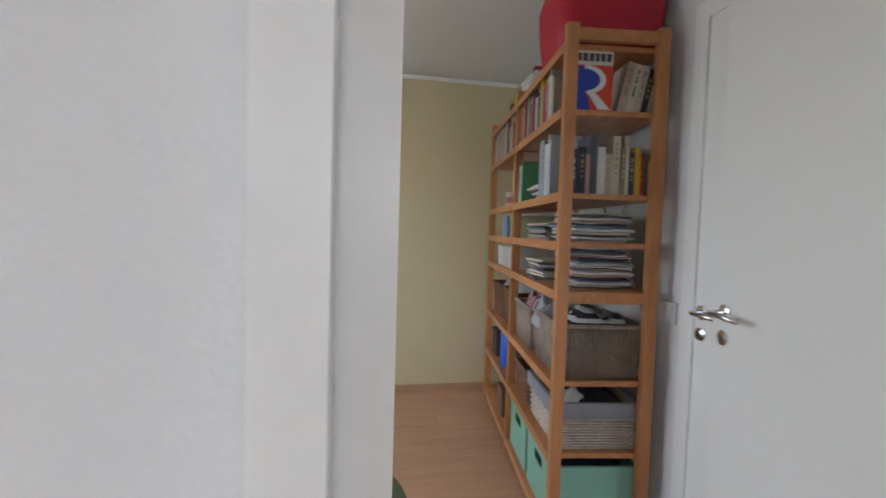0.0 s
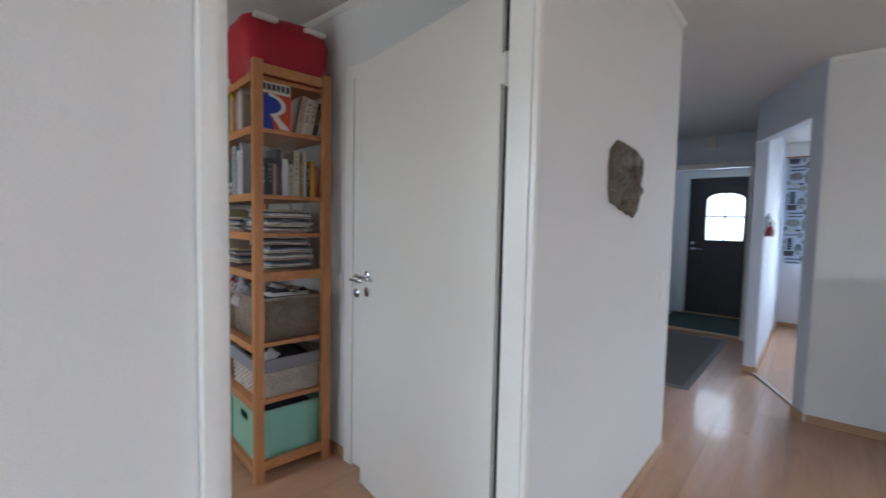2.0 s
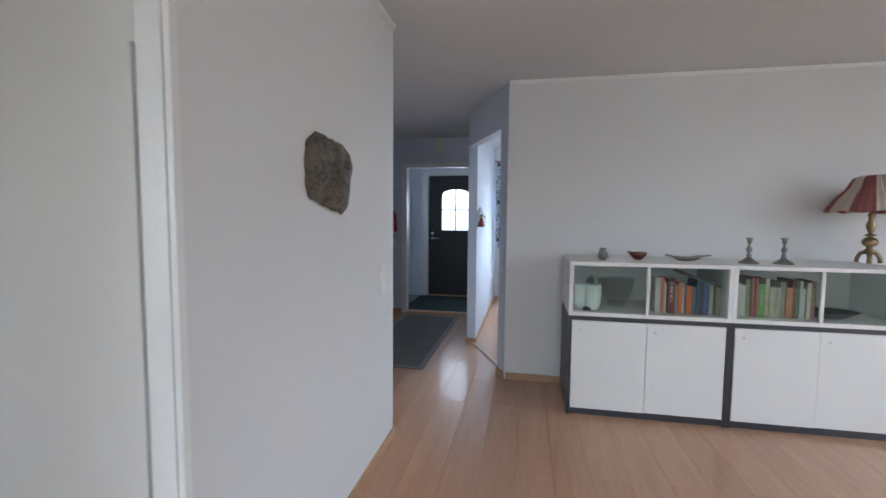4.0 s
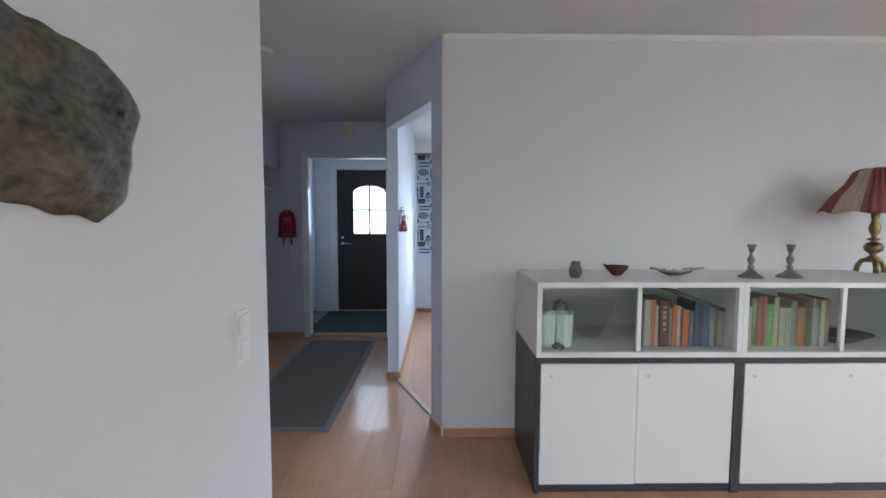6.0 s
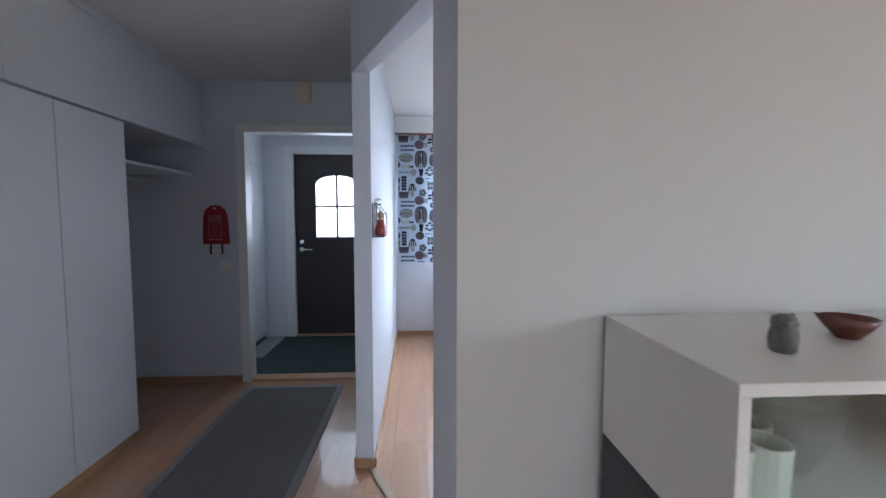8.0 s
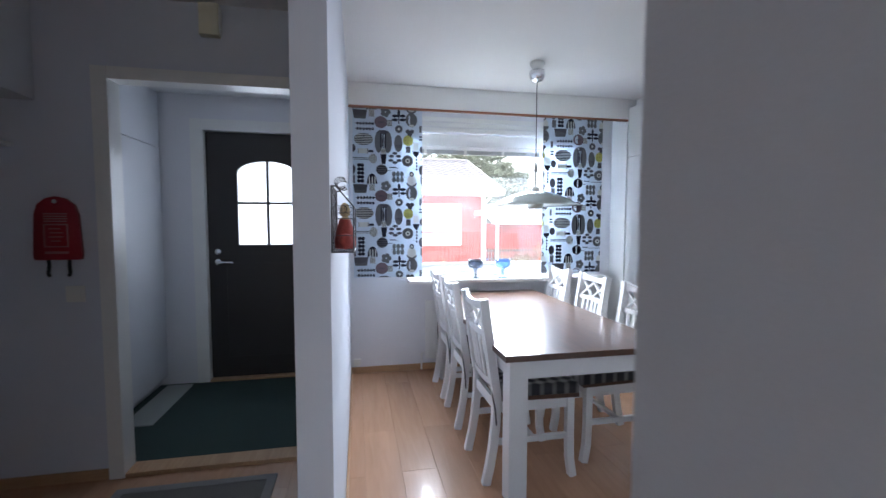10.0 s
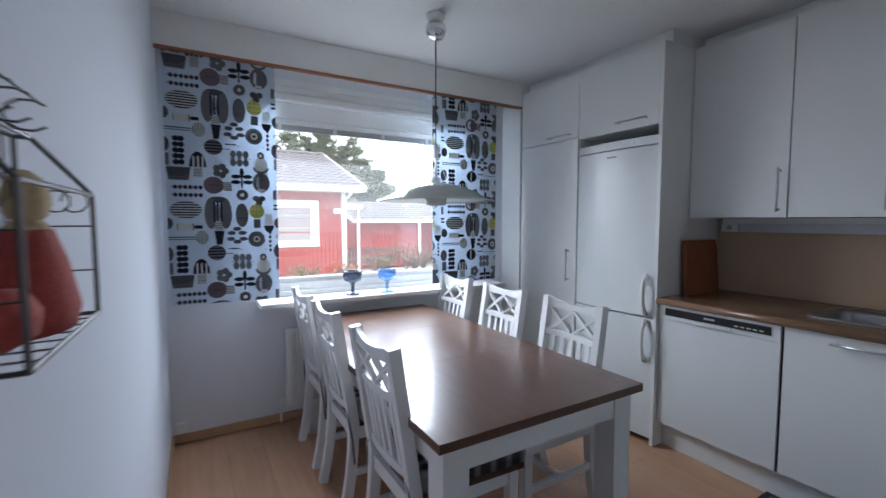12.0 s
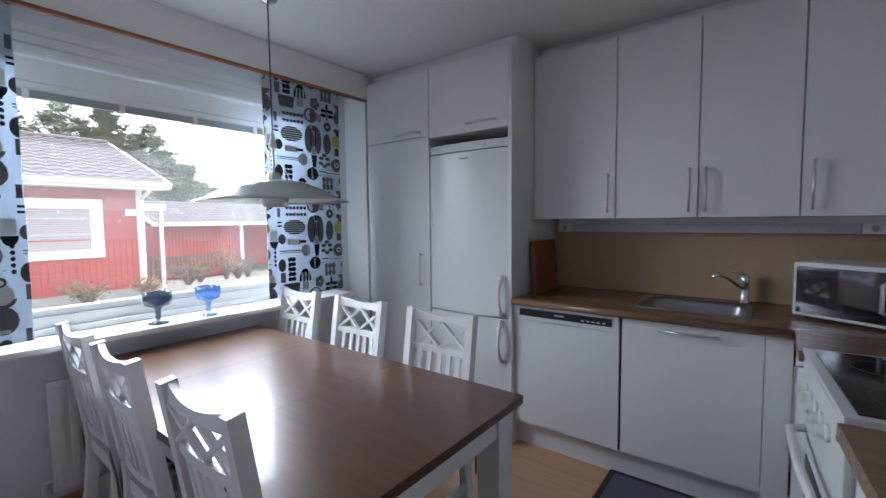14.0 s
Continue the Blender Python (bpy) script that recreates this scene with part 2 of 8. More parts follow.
def part(name, bm, material, parent=None, label="", smooth=False):
    """Links a bmesh as one mesh object."""
    bmesh.ops.recalc_face_normals(bm, faces=bm.faces)
    me = bpy.data.meshes.new(name)
    bm.to_mesh(me)
    bm.free()
    me.materials.append(material)
    if smooth:
        for f in me.polygons:
            f.use_smooth = True
    ob = new(name, me)
    if parent is not None:
        ob.parent = parent
    if label:
        ob["label"] = label
    return ob


def B(x0, x1, y0, y1, z0, z1, w=0.0, m=None):
    bm = box(bmesh.new(), x0, x1, y0, y1, z0, z1, m)
    return bevel(bm, w) if w else bm


def thing(name, at, label, category, group="", turn=0):
    """An empty at the base of a thing; its parts hang under it."""
    ob = new(name)
    ob.empty_display_size = 0.05
    ob.matrix_basis = pose(*at, 0, 0, turn)
    return tagged(ob, label, category, group)


def struct(name, bm, material, label, category):
    return tagged(part(name, bm, material), label, category, kind="structure")


# ---------------------------------------------------------------- the shell
H = 2.44
A, J, BB, C = (3.643, -0.400), (3.784, -0.334), (4.627, 0.048), (4.620, -0.045)

floor_bm = box(bmesh.new(), -3.1, 7.52, -4.75, 3.52, -0.12, -0.012)
floor = struct("floor", floor_bm, M_TRIMW, "beech laminate floor running through all rooms", "floor")

bm = box(bmesh.new(), -3.2, 7.52, -4.75, 3.52, H, H + 0.12)
struct("ceiling", bm, M_CEIL, "flat white ceiling board with fine texture", "ceiling")

bm = box(bmesh.new(), -3.1, 0.052, 0.226, 0.326, 0, H)
box(bm, 0.052, 0.947, 0.226, 0.326, 2.07, H)
box(bm, 0.947, 2.55, 0.226, 0.326, 0, H)
struct("wall_study", bm, M_WALL, "white papered wall with a doorway to the study", "wall")
struct("wall_hall_west", box(bmesh.new(), 2.45, 2.55, 0.328, 2.078, 0, H), M_HALL, "pale blue papered hall wall", "wall")
struct("wall_hall_north", box(bmesh.new(), 2.45, 7.268, 2.08, 2.18, 0, H), M_HALL, "pale blue papered wall behind the coat rack", "wall")
bm = box(bmesh.new(), 5.93, 6.03, 1.11, 2.078, 0, H)
box(bm, 5.93, 6.03, 0.05, 1.11, 2.06, H)
box(bm, 5.93, 6.03, 0.05, 0.19, 0, 2.06)
struct("wall_vestibule", bm, M_HALL, "pale blue wall with an opening to the vestibule", "wall")
struct("wall_partition", prism(bmesh.new(), [C, (7.268, -0.052), (7.268, 0.046), BB], 0, H), M_HALL, "pale blue partition between hall and kitchen", "wall")
nx, ny = 0.41 * 0.10, -0.912 * 0.10
bm = prism(bmesh.new(), [A, (A[0] + 0.1, A[1] - 0.05), (J[0] + nx, J[1] + ny), J], 0, H)
prism(bm, [J, (J[0] + nx, J[1] + ny), C, BB], 2.093, H)
struct("wall_diagonal", bm, M_HALL, "pale blue slanting wall with the kitchen opening", "wall")
struct("wall_living_east", box(bmesh.new(), 3.643, 3.743, -4.6, -0.401, 0, H), M_WALL, "white papered living room wall behind the sideboard", "wall")
struct("wall_kitchen_south", box(bmesh.new(), 3.745, 7.268, -3.265, -3.165, 0, H), M_KITCHEN, "white kitchen wall behind the cabinets", "wall")
W0, W1, WZ0, WZ1 = -2.06, -0.48, 0.84, 2.14
WSH = -0.015
bm = box(bmesh.new(), 7.27, 7.52, -3.265, W0, 0, H)
box(bm, 7.27, 7.52, W1, 0.122, 0, H)
box(bm, 7.27, 7.52, W0, W1, 0, WZ0 + WSH)
box(bm, 7.27, 7.52, W0, W1, WZ1 + WSH, H)
box(bm, 7.27, 7.52, 0.122, 1.114, 2.09, H)
box(bm, 7.27, 7.52, 1.114, 2.18, 0, H)
struct("wall_outer_east", bm, M_KITCHEN, "white outer wall with the kitchen window and front door", "wall")
# out of view; its window opening is invented to let in daylight
bm = box(bmesh.new(), -3.1, -0.8, -4.7, -4.6, 0, H)
box(bm, 2.0, 3.743, -4.7, -4.6, 0, H)
box(bm, -0.8, 2.0, -4.7, -4.6, 0, 0.9)
box(bm, -0.8, 2.0, -4.7, -4.6, 2.3, H)
struct("wall_living_south", bm, M_WALL, "white living room wall, unseen, with an opening added for light", "wall")
# also out of view, its opening sized to balance the room's light
bm = box(bmesh.new(), -3.1, -3.0, -4.6, -1.6, 0, H)
box(bm, -3.1, -3.0, 0.1, 0.224, 0, H)
box(bm, -3.1, -3.0, -1.6, 0.1, 0, 0.9)
box(bm, -3.1, -3.0, -1.6, 0.1, 2.3, H)
struct("wall_living_west", bm, M_WALL, "white living room wall, unseen, with an opening added for light", "wall")
struct("wall_study_north", box(bmesh.new(), -1.9, 1.34, 3.40, 3.50, 0, H), M_YELLOW, "pale yellow-green papered study wall", "wall")
struct("wall_study_east", box(bmesh.new(), 1.24, 1.34, 0.328, 3.398, 0, H), M_WALL, "white papered study wall beside the shelf", "wall")
bm = box(bmesh.new(), -1.9, -1.8, 0.328, 1.4, 0, H)
box(bm, -1.9, -1.8, 2.8, 3.398, 0, H)
box(bm, -1.9, -1.8, 1.4, 2.8, 0, 0.9)
box(bm, -1.9, -1.8, 1.4, 2.8, 2.1, H)
struct("wall_study_west", bm, M_WALL, "white study wall with a window", "wall")
struct("wall_vestibule_ceiling", box(bmesh.new(), 6.032, 7.268, 0.052, 2.078, 2.34, H - 0.002), M_CEIL, "lowered white vestibule ceiling", "ceiling")


# ---------------------------------------------------------------- skirting, cornice, frames
def skirting(x0, y0, x1, y1, side, h=0.055, t=0.013):
    """A wooden strip along the foot of a wall; side +1 puts it to the left of the way from start to end."""
    d = Vector((x1 - x0, y1 - y0, 0))
    ang = math.degrees(math.atan2(d.y, d.x))
    lo, hi = (0.002, t) if side > 0 else (-t, -0.002)
    bm = bevel(box(bmesh.new(), 0, d.length, lo, hi, 0.002, h), 0.004, 1)
    ob = part("baseboard", bm, M_TRIMW)
    ob.matrix_basis = pose(x0, y0, 0, 0, 0, ang)
    return tagged(ob, "orange-brown wooden skirting strip along the wall foot", "baseboard", kind="structure")


skirting(0.935, 0.226, 2.55, 0.226, -1)
skirting(2.55, 0.21, 2.55, 1.40, -1)
skirting(3.643, -0.41, 3.643, -4.5, -1)
skirting(A[0], A[1], J[0], J[1], 1)
skirting(BB[0], BB[1], C[0], C[1], -1)
skirting(BB[0], BB[1], 5.93, 0.047, 1)
skirting(C[0], C[1], 7.268, -0.052, -1)
skirting(7.27, -0.066, 7.27, -2.5, -1)
skirting(5.93, 2.07, 5.93, 1.16, -1)
skirting(4.99, 2.08, 5.92, 2.08, -1)
skirting(1.22, 3.40, -1.7, 3.40, 1)
skirting(1.24, 1.50, 1.24, 3.38, 1)


def cornice(x0, y0, x1, y1, side):
    d = Vector((x1 - x0, y1 - y0, 0))
    t = 0.022
    bm = bmesh.new()
    s = side
    slab(bm, [(0.001, H - 0.004), (s * t, H - 0.004), (s * t * 0.8, H - 0.016), (s * 0.006, H - 0.03), (0.001, H - 0.03)], d.length, pose(0, 0, 0, 90, 0, 90))
    ob = part("trim", bm, M_PAINT)
    ob.matrix_basis = pose(x0, y0, 0, 0, 0, math.degrees(math.atan2(d.y, d.x)))
    return tagged(ob, "thin white cornice strip under the ceiling", "trim", kind="structure")


cornice(3.643, -0.41, 3.643, -4.55, -1)
cornice(0.2, 0.226, 2.54, 0.226, -1)
cornice(1.20, 3.40, -1.75, 3.40, 1)
cornice(1.24, 0.4, 1.24, 3.38, 1)

# slanting threshold strip of the kitchen opening
bm = bmesh.new()
tx, ty = 0.41, -0.912
prism(bm, [(J[0] + 0.05 * tx, J[1] + 0.05 * ty), (J[0] + 0.085 * tx, J[1] + 0.085 * ty), (BB[0] + 0.085 * tx, BB[1] + 0.085 * ty), (BB[0] + 0.05 * tx, BB[1] + 0.05 * ty)], 0.001, 0.010)
tagged(part("threshold", bm, mat("pale_wood_threshold", (0.42, 0.33, 0.22), 0.5)), "pale wooden threshold strip across the kitchen opening", "threshold", kind="structure")


# ---------------------------------------------------------------- study doorway: frame, open leaf, closed door behind it
def lever(name, parent, m, keyed=True):
    """A lever handle on a round rose, with a key rose below if keyed, in the plane x, z of the pose m, sticking out along -y."""
    root = new(name)
    root.parent = parent
    root.matrix_basis = m
    bm = bmesh.new()
    lathe(bm, [(0.024, 0), (0.025, 0.006), (0.018, 0.010)], 18, pose(0, 0, 0, 90, 0, 0))
    part("rose", bm, M_CHROME, root, smooth=False)
    if keyed:
        bm = bmesh.new()
        lathe(bm, [(0.022, 0), (0.023, 0.006), (0.010, 0.010)], 18, pose(0, 0, -0.075, 90, 0, 0))
        part("key_rose", bm, M_CHROME, root)
    bm = tube(bmesh.new(), [(0, -0.006, 0), (0, -0.045, 0), (0.012, -0.052, 0), (0.06, -0.052, 0.001), (0.125, -0.050, -0.002)], 0.0085, 10)
    part("lever", bm, M_CHROME, root, smooth=True)
    return root


frame_1 = thing("door_frame", (0, 0, 0), "white painted door frame of the study doorway", "door frame")
frame_1["kind"] = "structure"
bm = B(0.046, 0.068, 0.208, 0.224, 0.0, 2.085, 0.004)
part("casing", bm, M_PAINT, frame_1)
bm = B(0.908, 0.930, 0.208, 0.224, 0.0, 2.085, 0.004)
part("casing", bm, M_PAINT, frame_1)
bm = B(0.069, 0.907, 0.208, 0.224, 2.055, 2.085, 0.004)
part("casing", bm, M_PAINT, frame_1)
bm = box(bmesh.new(), 0.054, 0.088, 0.226, 0.335, 0, 2.068)
part("jamb", bevel(bm, 0.003, 1), M_PAINT, frame_1)
bm = box(bmesh.new(), 0.904, 0.945, 0.226, 0.291, 0, 2.068)
box(bm, 0.941, 0.945, 0.291, 0.327, 0, 2.068)
part("jamb", bm, M_PAINT, frame_1)
part("head", B(0.089, 0.903, 0.226, 0.335, 2.045, 2.068, 0.003), M_PAINT, frame_1)

# the leaf, hinged on the inner side, swung wide open
LEAF_TURN = 90 - 11.0
leaf = thing("door", (0.968, 0.370, 0), "plain white painted door standing wide open", "door", turn=LEAF_TURN)
part("leaf", B(0.0, 0.905, -0.038, 0.0, 0.012, 2.05, 0.004), M_DOORW, leaf)
# black strip on the hinge edge imitates the deep shade of the gap
part("hinge_gap_shade", B(-0.006, -0.0005, -0.037, -0.017, 0.014, 2.048), M_BLACK, leaf, "black strip standing in for shade in the hinge gap")
lever("door_handle", leaf, Matrix.Translation((0.845, 0.0, 1.05)) @ pose(0, 0, 0, 0, 0, 180))
for hz in (0.28, 1.785):
    hinge = part("hinge", lathe(bmesh.new(), [(0.008, hz - 0.05), (0.009, hz - 0.048), (0.009, hz + 0.048), (0.008, hz + 0.05)], 12, pose(-0.016, -0.006, 0)), M_PVC, leaf, "white painted hinge")
    part("hinge_plate", B(-0.022, 0.012, -0.0015, 0.0035, hz - 0.045, hz + 0.045, 0.001), M_PVC, hinge)

door_2 = thing("door", (1.238, 1.495, 0), "closed white door with a moulded white frame", "door", turn=-90)
part("frame_side", B(0.0, 0.065, -0.022, -0.001, 0, 2.10, 0.005), M_PAINT, door_2)
part("frame_side", B(0.895, 0.96, -0.022, -0.001, 0, 2.10, 0.005), M_PAINT, door_2)
part("frame_head", B(0.067, 0.893, -0.022, -0.001, 2.035, 2.10, 0.005), M_PAINT, door_2)
part("leaf", B(0.0655, 0.8945, -0.016, -0.001, 0.01, 2.0345, 0.002), M_DOORW, door_2)
lever("door_handle", door_2, Matrix.Translation((0.100, -0.016, 1.012)))

sw = thing("light_switch", (1.238, 1.575, 0.98), "white plastic light switch beside the door", "light switch", turn=-90)
part("plate", B(-0.04, 0.04, -0.010, 0, -0.04, 0.04, 0.004), M_PVC, sw)
part("rocker", B(-0.026, 0.026, -0.015, -0.0105, -0.03, 0.03, 0.002), M_PVC, sw)

sw = thing("light_switch", (2.338, 0.225, 0.998), "white double light switch on the papered wall", "light switch")
part("plate", B(-0.04, 0.04, -0.010, 0, -0.08, 0.08, 0.004), M_PVC, sw)
part("rocker", B(-0.028, 0.028, -0.016, -0.0105, 0.012, 0.068, 0.002), M_PVC, sw)
part("rocker", B(-0.028, 0.028, -0.016, -0.0105, -0.068, -0.012, 0.002), M_PVC, sw)

# carved stone-like relief hung on the wall
bm = bmesh.new()
rows, cols = 24, 18
grid = []
for i in range(rows + 1):
    v = i / rows
    row = []
    for k in range(cols + 1):
        u = k / cols
        lo = 0.0 + 0.035 * max(0, v - 0.6) * 2 + 0.012 * noise.noise((0.3, v * 7, 1.0)) - 0.03 * (v < 0.12) * (0.12 - v) * 8
        hi = 0.490 - 0.090 * (1 - v) - 0.13 * max(0, v - 0.72) * 2.2 + 0.014 * noise.noise((4.3, v * 6, 2.0))
        pinch = 0.5 - 0.5 * (1 - max(0.0, abs(2 * v - 1) - 0.55) ** 2 / 0.2025 * 0.30)
        x = lo + (hi - lo) * (u * (1 - 2 * pinch) + pinch)
        z = 0.285 * v - 0.060 * u * (1 - v) - 0.01 * u * v + 0.01 * noise.noise((u * 5, 7.7, v * 2))
        edge = min(u, 1 - u, v, 1 - v)
        d = 0.030 * min(1, edge * 7) + 0.034 * noise.noise((u * 3.6, v * 3.0, 0.4)) * min(1, edge * 8) + 0.016 * noise.noise((u * 10, v * 6, 3.4)) * min(1, edge * 8)
        row.append(bm.verts.new((x, -max(0.004, d) - 0.004, z)))
    grid.append(row)
for a, b in zip(grid, grid[1:]):
    for k in range(cols):
        bm.faces.new((a[k], a[k + 1], b[k + 1], b[k]))
rim = [e for e in bm.edges if len(e.link_faces) == 1]
ret = bmesh.ops.extrude_edge_only(bm, edges=rim)
for v in ret["geom"]:
    if isinstance(v, bmesh.types.BMVert):
        v.co.y = -0.001
M_STONE = mat("weathered_brown_stone", (0.105, 0.086, 0.064), 0.7, var=1.0, scale=14, grain=60, bump=1.0)
ob = part("wall_relief", bm, M_STONE, smooth=True)
ob.matrix_basis = pose(1.505, 0.225, 1.400) @ Matrix.Diagonal((0.89, 1.0, 0.88, 1.0))
tagged(ob, "rough grey-brown stone relief hung on the white wall", "wall relief")

# ---------------------------------------------------------------- hall: wardrobe, coat recess, vestibule
ward = thing("wardrobe", (2.56, 1.395, 0), "tall pale grey-blue built-in wardrobe with plain doors", "wardrobe")
M_WARD = mat("pale_grey_wardrobe_front", (0.70, 0.72, 0.76), 0.45, var=0.02, scale=1.5, grain=150, bump=0.03)
part("body", B(0.0, 2.42, 0.022, 0.62, 0.075, 1.905, 0.002), M_WARD, ward)
part("plinth", B(0.0, 2.405, 0.035, 0.60, 0.0, 0.074, 0.002), M_TRIMW, ward, "orange-brown wooden plinth")
for i in range(5):
    part("door", B(0.004 + i * 0.4835, 0.480 + i * 0.4835, 0.0, 0.020, 0.08, 1.90, 0.002), M_WARD, ward)
upper = thing("overhead_cabinet", (2.56, 1.405, 1.91), "pale grey-blue overhead cabinets above wardrobe and coat rack", "cabinet")
part("body", B(0.0, 3.367, 0.012, 0.62, 0.005, 0.525, 0.002), M_WARD, upper)
part("front", B(0.0, 1.70, -0.006, 0.010, 0.006, 0.485, 0.002), M_WARD, upper)
part("front", B(1.703, 3.366, -0.006, 0.010, 0.006, 0.485, 0.002), M_WARD, upper)
part("cornice", B(0.0, 3.366, -0.016, 0.010, 0.487, 0.525, 0.003), M_WARD, upper)

rack = thing("hat_rack", (4.982, 1.50, 1.69), "white hat shelf with a coat rail in the recess", "coat rack")
part("shelf", B(0.0, 0.945, 0.0, 0.55, 0.0, 0.020, 0.003), M_PAINT, rack)
bm = tube(bmesh.new(), [(0.0, 0.22, -0.06), (0.945, 0.22, -0.06)], 0.012)
part("rail", bm, M_ALU, rack)
for hx in (0.1, 0.3, 0.5, 0.7, 0.88):
    bm = tube(bmesh.new(), [(hx, 0.575, -0.25), (hx, 0.515, -0.26), (hx, 0.50, -0.24), (hx, 0.50, -0.215)], 0.006, 6)
    part("hook", bm, M_ALU, rack)
hang = thing("coat_hanger", (5.06, 1.72, 1.25), "pale plastic coat hanger on the rail", "coat hanger")
part("bow", tube(bmesh.new(), [(0.0, -0.2, 0.21), (0.0, -0.1, 0.285), (0.0, 0.0, 0.31), (0.0, 0.1, 0.285), (0.0, 0.2, 0.21)], 0.007, 6), M_PVC, hang)
part("hook", tube(bmesh.new(), [(0.0, 0.0, 0.31), (0, 0.0, 0.345), (0, 0.012, 0.368), (0, 0.0, 0.385), (0, -0.015, 0.372)], 0.003, 6), M_ALU, hang)

vf = thing("door_frame", (5.93, 0, 0), "white painted frame of the vestibule opening", "door frame")
vf["kind"] = "structure"
part("casing", B(-0.016, -0.001, 1.085, 1.155, 0, 2.095, 0.004), M_PAINT, vf)
part("casing", B(-0.016, -0.001, 0.120, 0.190, 0, 2.095, 0.004), M_PAINT, vf)
part("casing", B(-0.016, -0.001, 0.192, 1.083, 2.035, 2.095, 0.004), M_PAINT, vf)
part("jamb", B(0.0, 0.10, 1.085, 1.109, 0, 2.059, 0.003), M_PAINT, vf)
part("jamb", B(0.0, 0.10, 0.191, 0.213, 0, 2.059, 0.003), M_PAINT, vf)
part("head", B(0.0, 0.10, 0.214, 1.084, 2.038, 2.059, 0.003), M_PAINT, vf)
part("sill", B(-0.01, 0.105, 0.214, 1.084, 0.0, 0.022, 0.005), M_TRIMW, vf, "orange-brown wooden threshold")

vc = thing("vestibule_cupboard", (6.06, 1.40, 0), "tall white built-in cupboard beside the front door", "cupboard")
part("body", B(0.0, 1.20, 0.02, 0.60, 0.08, 2.335, 0.002), M_WARD, vc)
part("plinth", B(0.0, 1.20, 0.06, 0.58, 0.001, 0.079), M_WARD, vc)
for i in range(2):
    part("door", B(0.003 + 0.60 * i, 0.597 + 0.60 * i, 0.0, 0.019, 0.085, 1.905, 0.002), M_WARD, vc)
    part("upper_door", B(0.003 + 0.60 * i, 0.597 + 0.60 * i, 0.0, 0.019, 1.912, 2.332, 0.002), M_WARD, vc)

carpet = part("entrance_carpet", B(6.036, 7.262, 0.06, 1.455, 0.001, 0.012, 0.003), M_CARPET)
tagged(carpet, "dark green ribbed carpet covering the vestibule floor", "carpet")
fl = part("floor_mat", B(6.50, 7.22, 1.20, 1.39, 0.0125, 0.020, 0.003), mat("pale_grey_mat", (0.30, 0.32, 0.31), 0.9, var=0.15, grain=300, bump=0.3))
tagged(fl, "pale grey mat at the cupboard foot", "mat")

fd = thing("front_door", (7.31, 0.618, 0), "dark brown front door with an arched four-pane window", "door")
fd["kind"] = "structure"
part("frame_side", B(-0.052, 0.06, 0.468, 0.494, 0.0, 2.088, 0.004), M_PAINT, fd)
part("frame_side", B(-0.052, 0.06, -0.494, -0.468, 0.0, 2.088, 0.004), M_PAINT, fd)
part("frame_head", B(-0.052, 0.06, -0.467, 0.467, 2.062, 2.088, 0.004), M_PAINT, fd)
for y0, y1 in ((0.470, 0.560), (-0.560, -0.470)):
    part("casing", B(-0.056, -0.042, y0 + 0.0, y1, 0.0, 2.15, 0.004), M_PAINT, fd)
part("casing", B(-0.056, -0.042, -0.469, 0.469, 2.064, 2.15, 0.004), M_PAINT, fd)
part("threshold", B(-0.06, 0.1, -0.467, 0.467, 0.0, 0.028, 0.006), M_TRIMW, fd, "worn wooden threshold")
# leaf with a real hole: an outline in y, z, thickened
ARC = [(0.235 * math.cos(a), 1.735 + 0.10 * math.sin(a)) for a in (math.pi * i / 16 for i in range(17))]
bm = bmesh.new()
slab(bm, [(-0.465, 0.03), (0.465, 0.03), (0.465, 1.14), (-0.465, 1.14)], 0.045, pose(0, 0, 0, 90, 0, 90))
slab(bm, [(-0.465, 1.14), (-0.235, 1.14), (-0.235, 1.735), (-0.465, 1.735)], 0.045, pose(0, 0, 0, 90, 0, 90))
slab(bm, [(0.235, 1.14), (0.465, 1.14), (0.465, 1.735), (0.235, 1.735)], 0.045, pose(0, 0, 0, 90, 0, 90))
slab(bm, [(0.465, 1.735), (0.465, 2.06), (-0.465, 2.06), (-0.465, 1.735)] + ARC[::-1], 0.045, pose(0, 0, 0, 90, 0, 90))
door_leaf = part("leaf", bm, M_DOORD, fd)
bm = bmesh.new()
for y0, y1, z0, z1 in ((-0.36, 0.36, 0.17, 0.20), (-0.36, 0.36, 0.96, 0.99), (-0.36, -0.33, 0.20, 0.96), (0.33, 0.36, 0.20, 0.96)):
    box(bm, -0.004, -0.0005, y0, y1, z0, z1)
part("moulding", bm, M_DOORD, door_leaf)
# white translucent panes imitate the blown-out daylight behind the door glass
M_BLOWN = bpy.data.materials.new("blown_out_door_glass")
M_BLOWN.use_nodes = True
fn_, fl_ = M_BLOWN.node_tree.nodes, M_BLOWN.node_tree.links
ftr, fmx = fn_.new("ShaderNodeBsdfTranslucent"), fn_.new("ShaderNodeMixShader")
ftr.inputs["Color"].default_value = (0.92, 0.95, 0.98, 1)
fn_["Principled BSDF"].inputs["Base Color"].default_value = (0.7, 0.72, 0.75, 1)
fn_["Principled BSDF"].inputs["Roughness"].default_value = 0.15
fmx.inputs[0].default_value = 0.85
fl_.new(fn_["Principled BSDF"].outputs[0], fmx.inputs[1])
fl_.new(ftr.outputs[0], fmx.inputs[2])
fl_.new(fmx.outputs[0], fn_["Material Output"].inputs["Surface"])
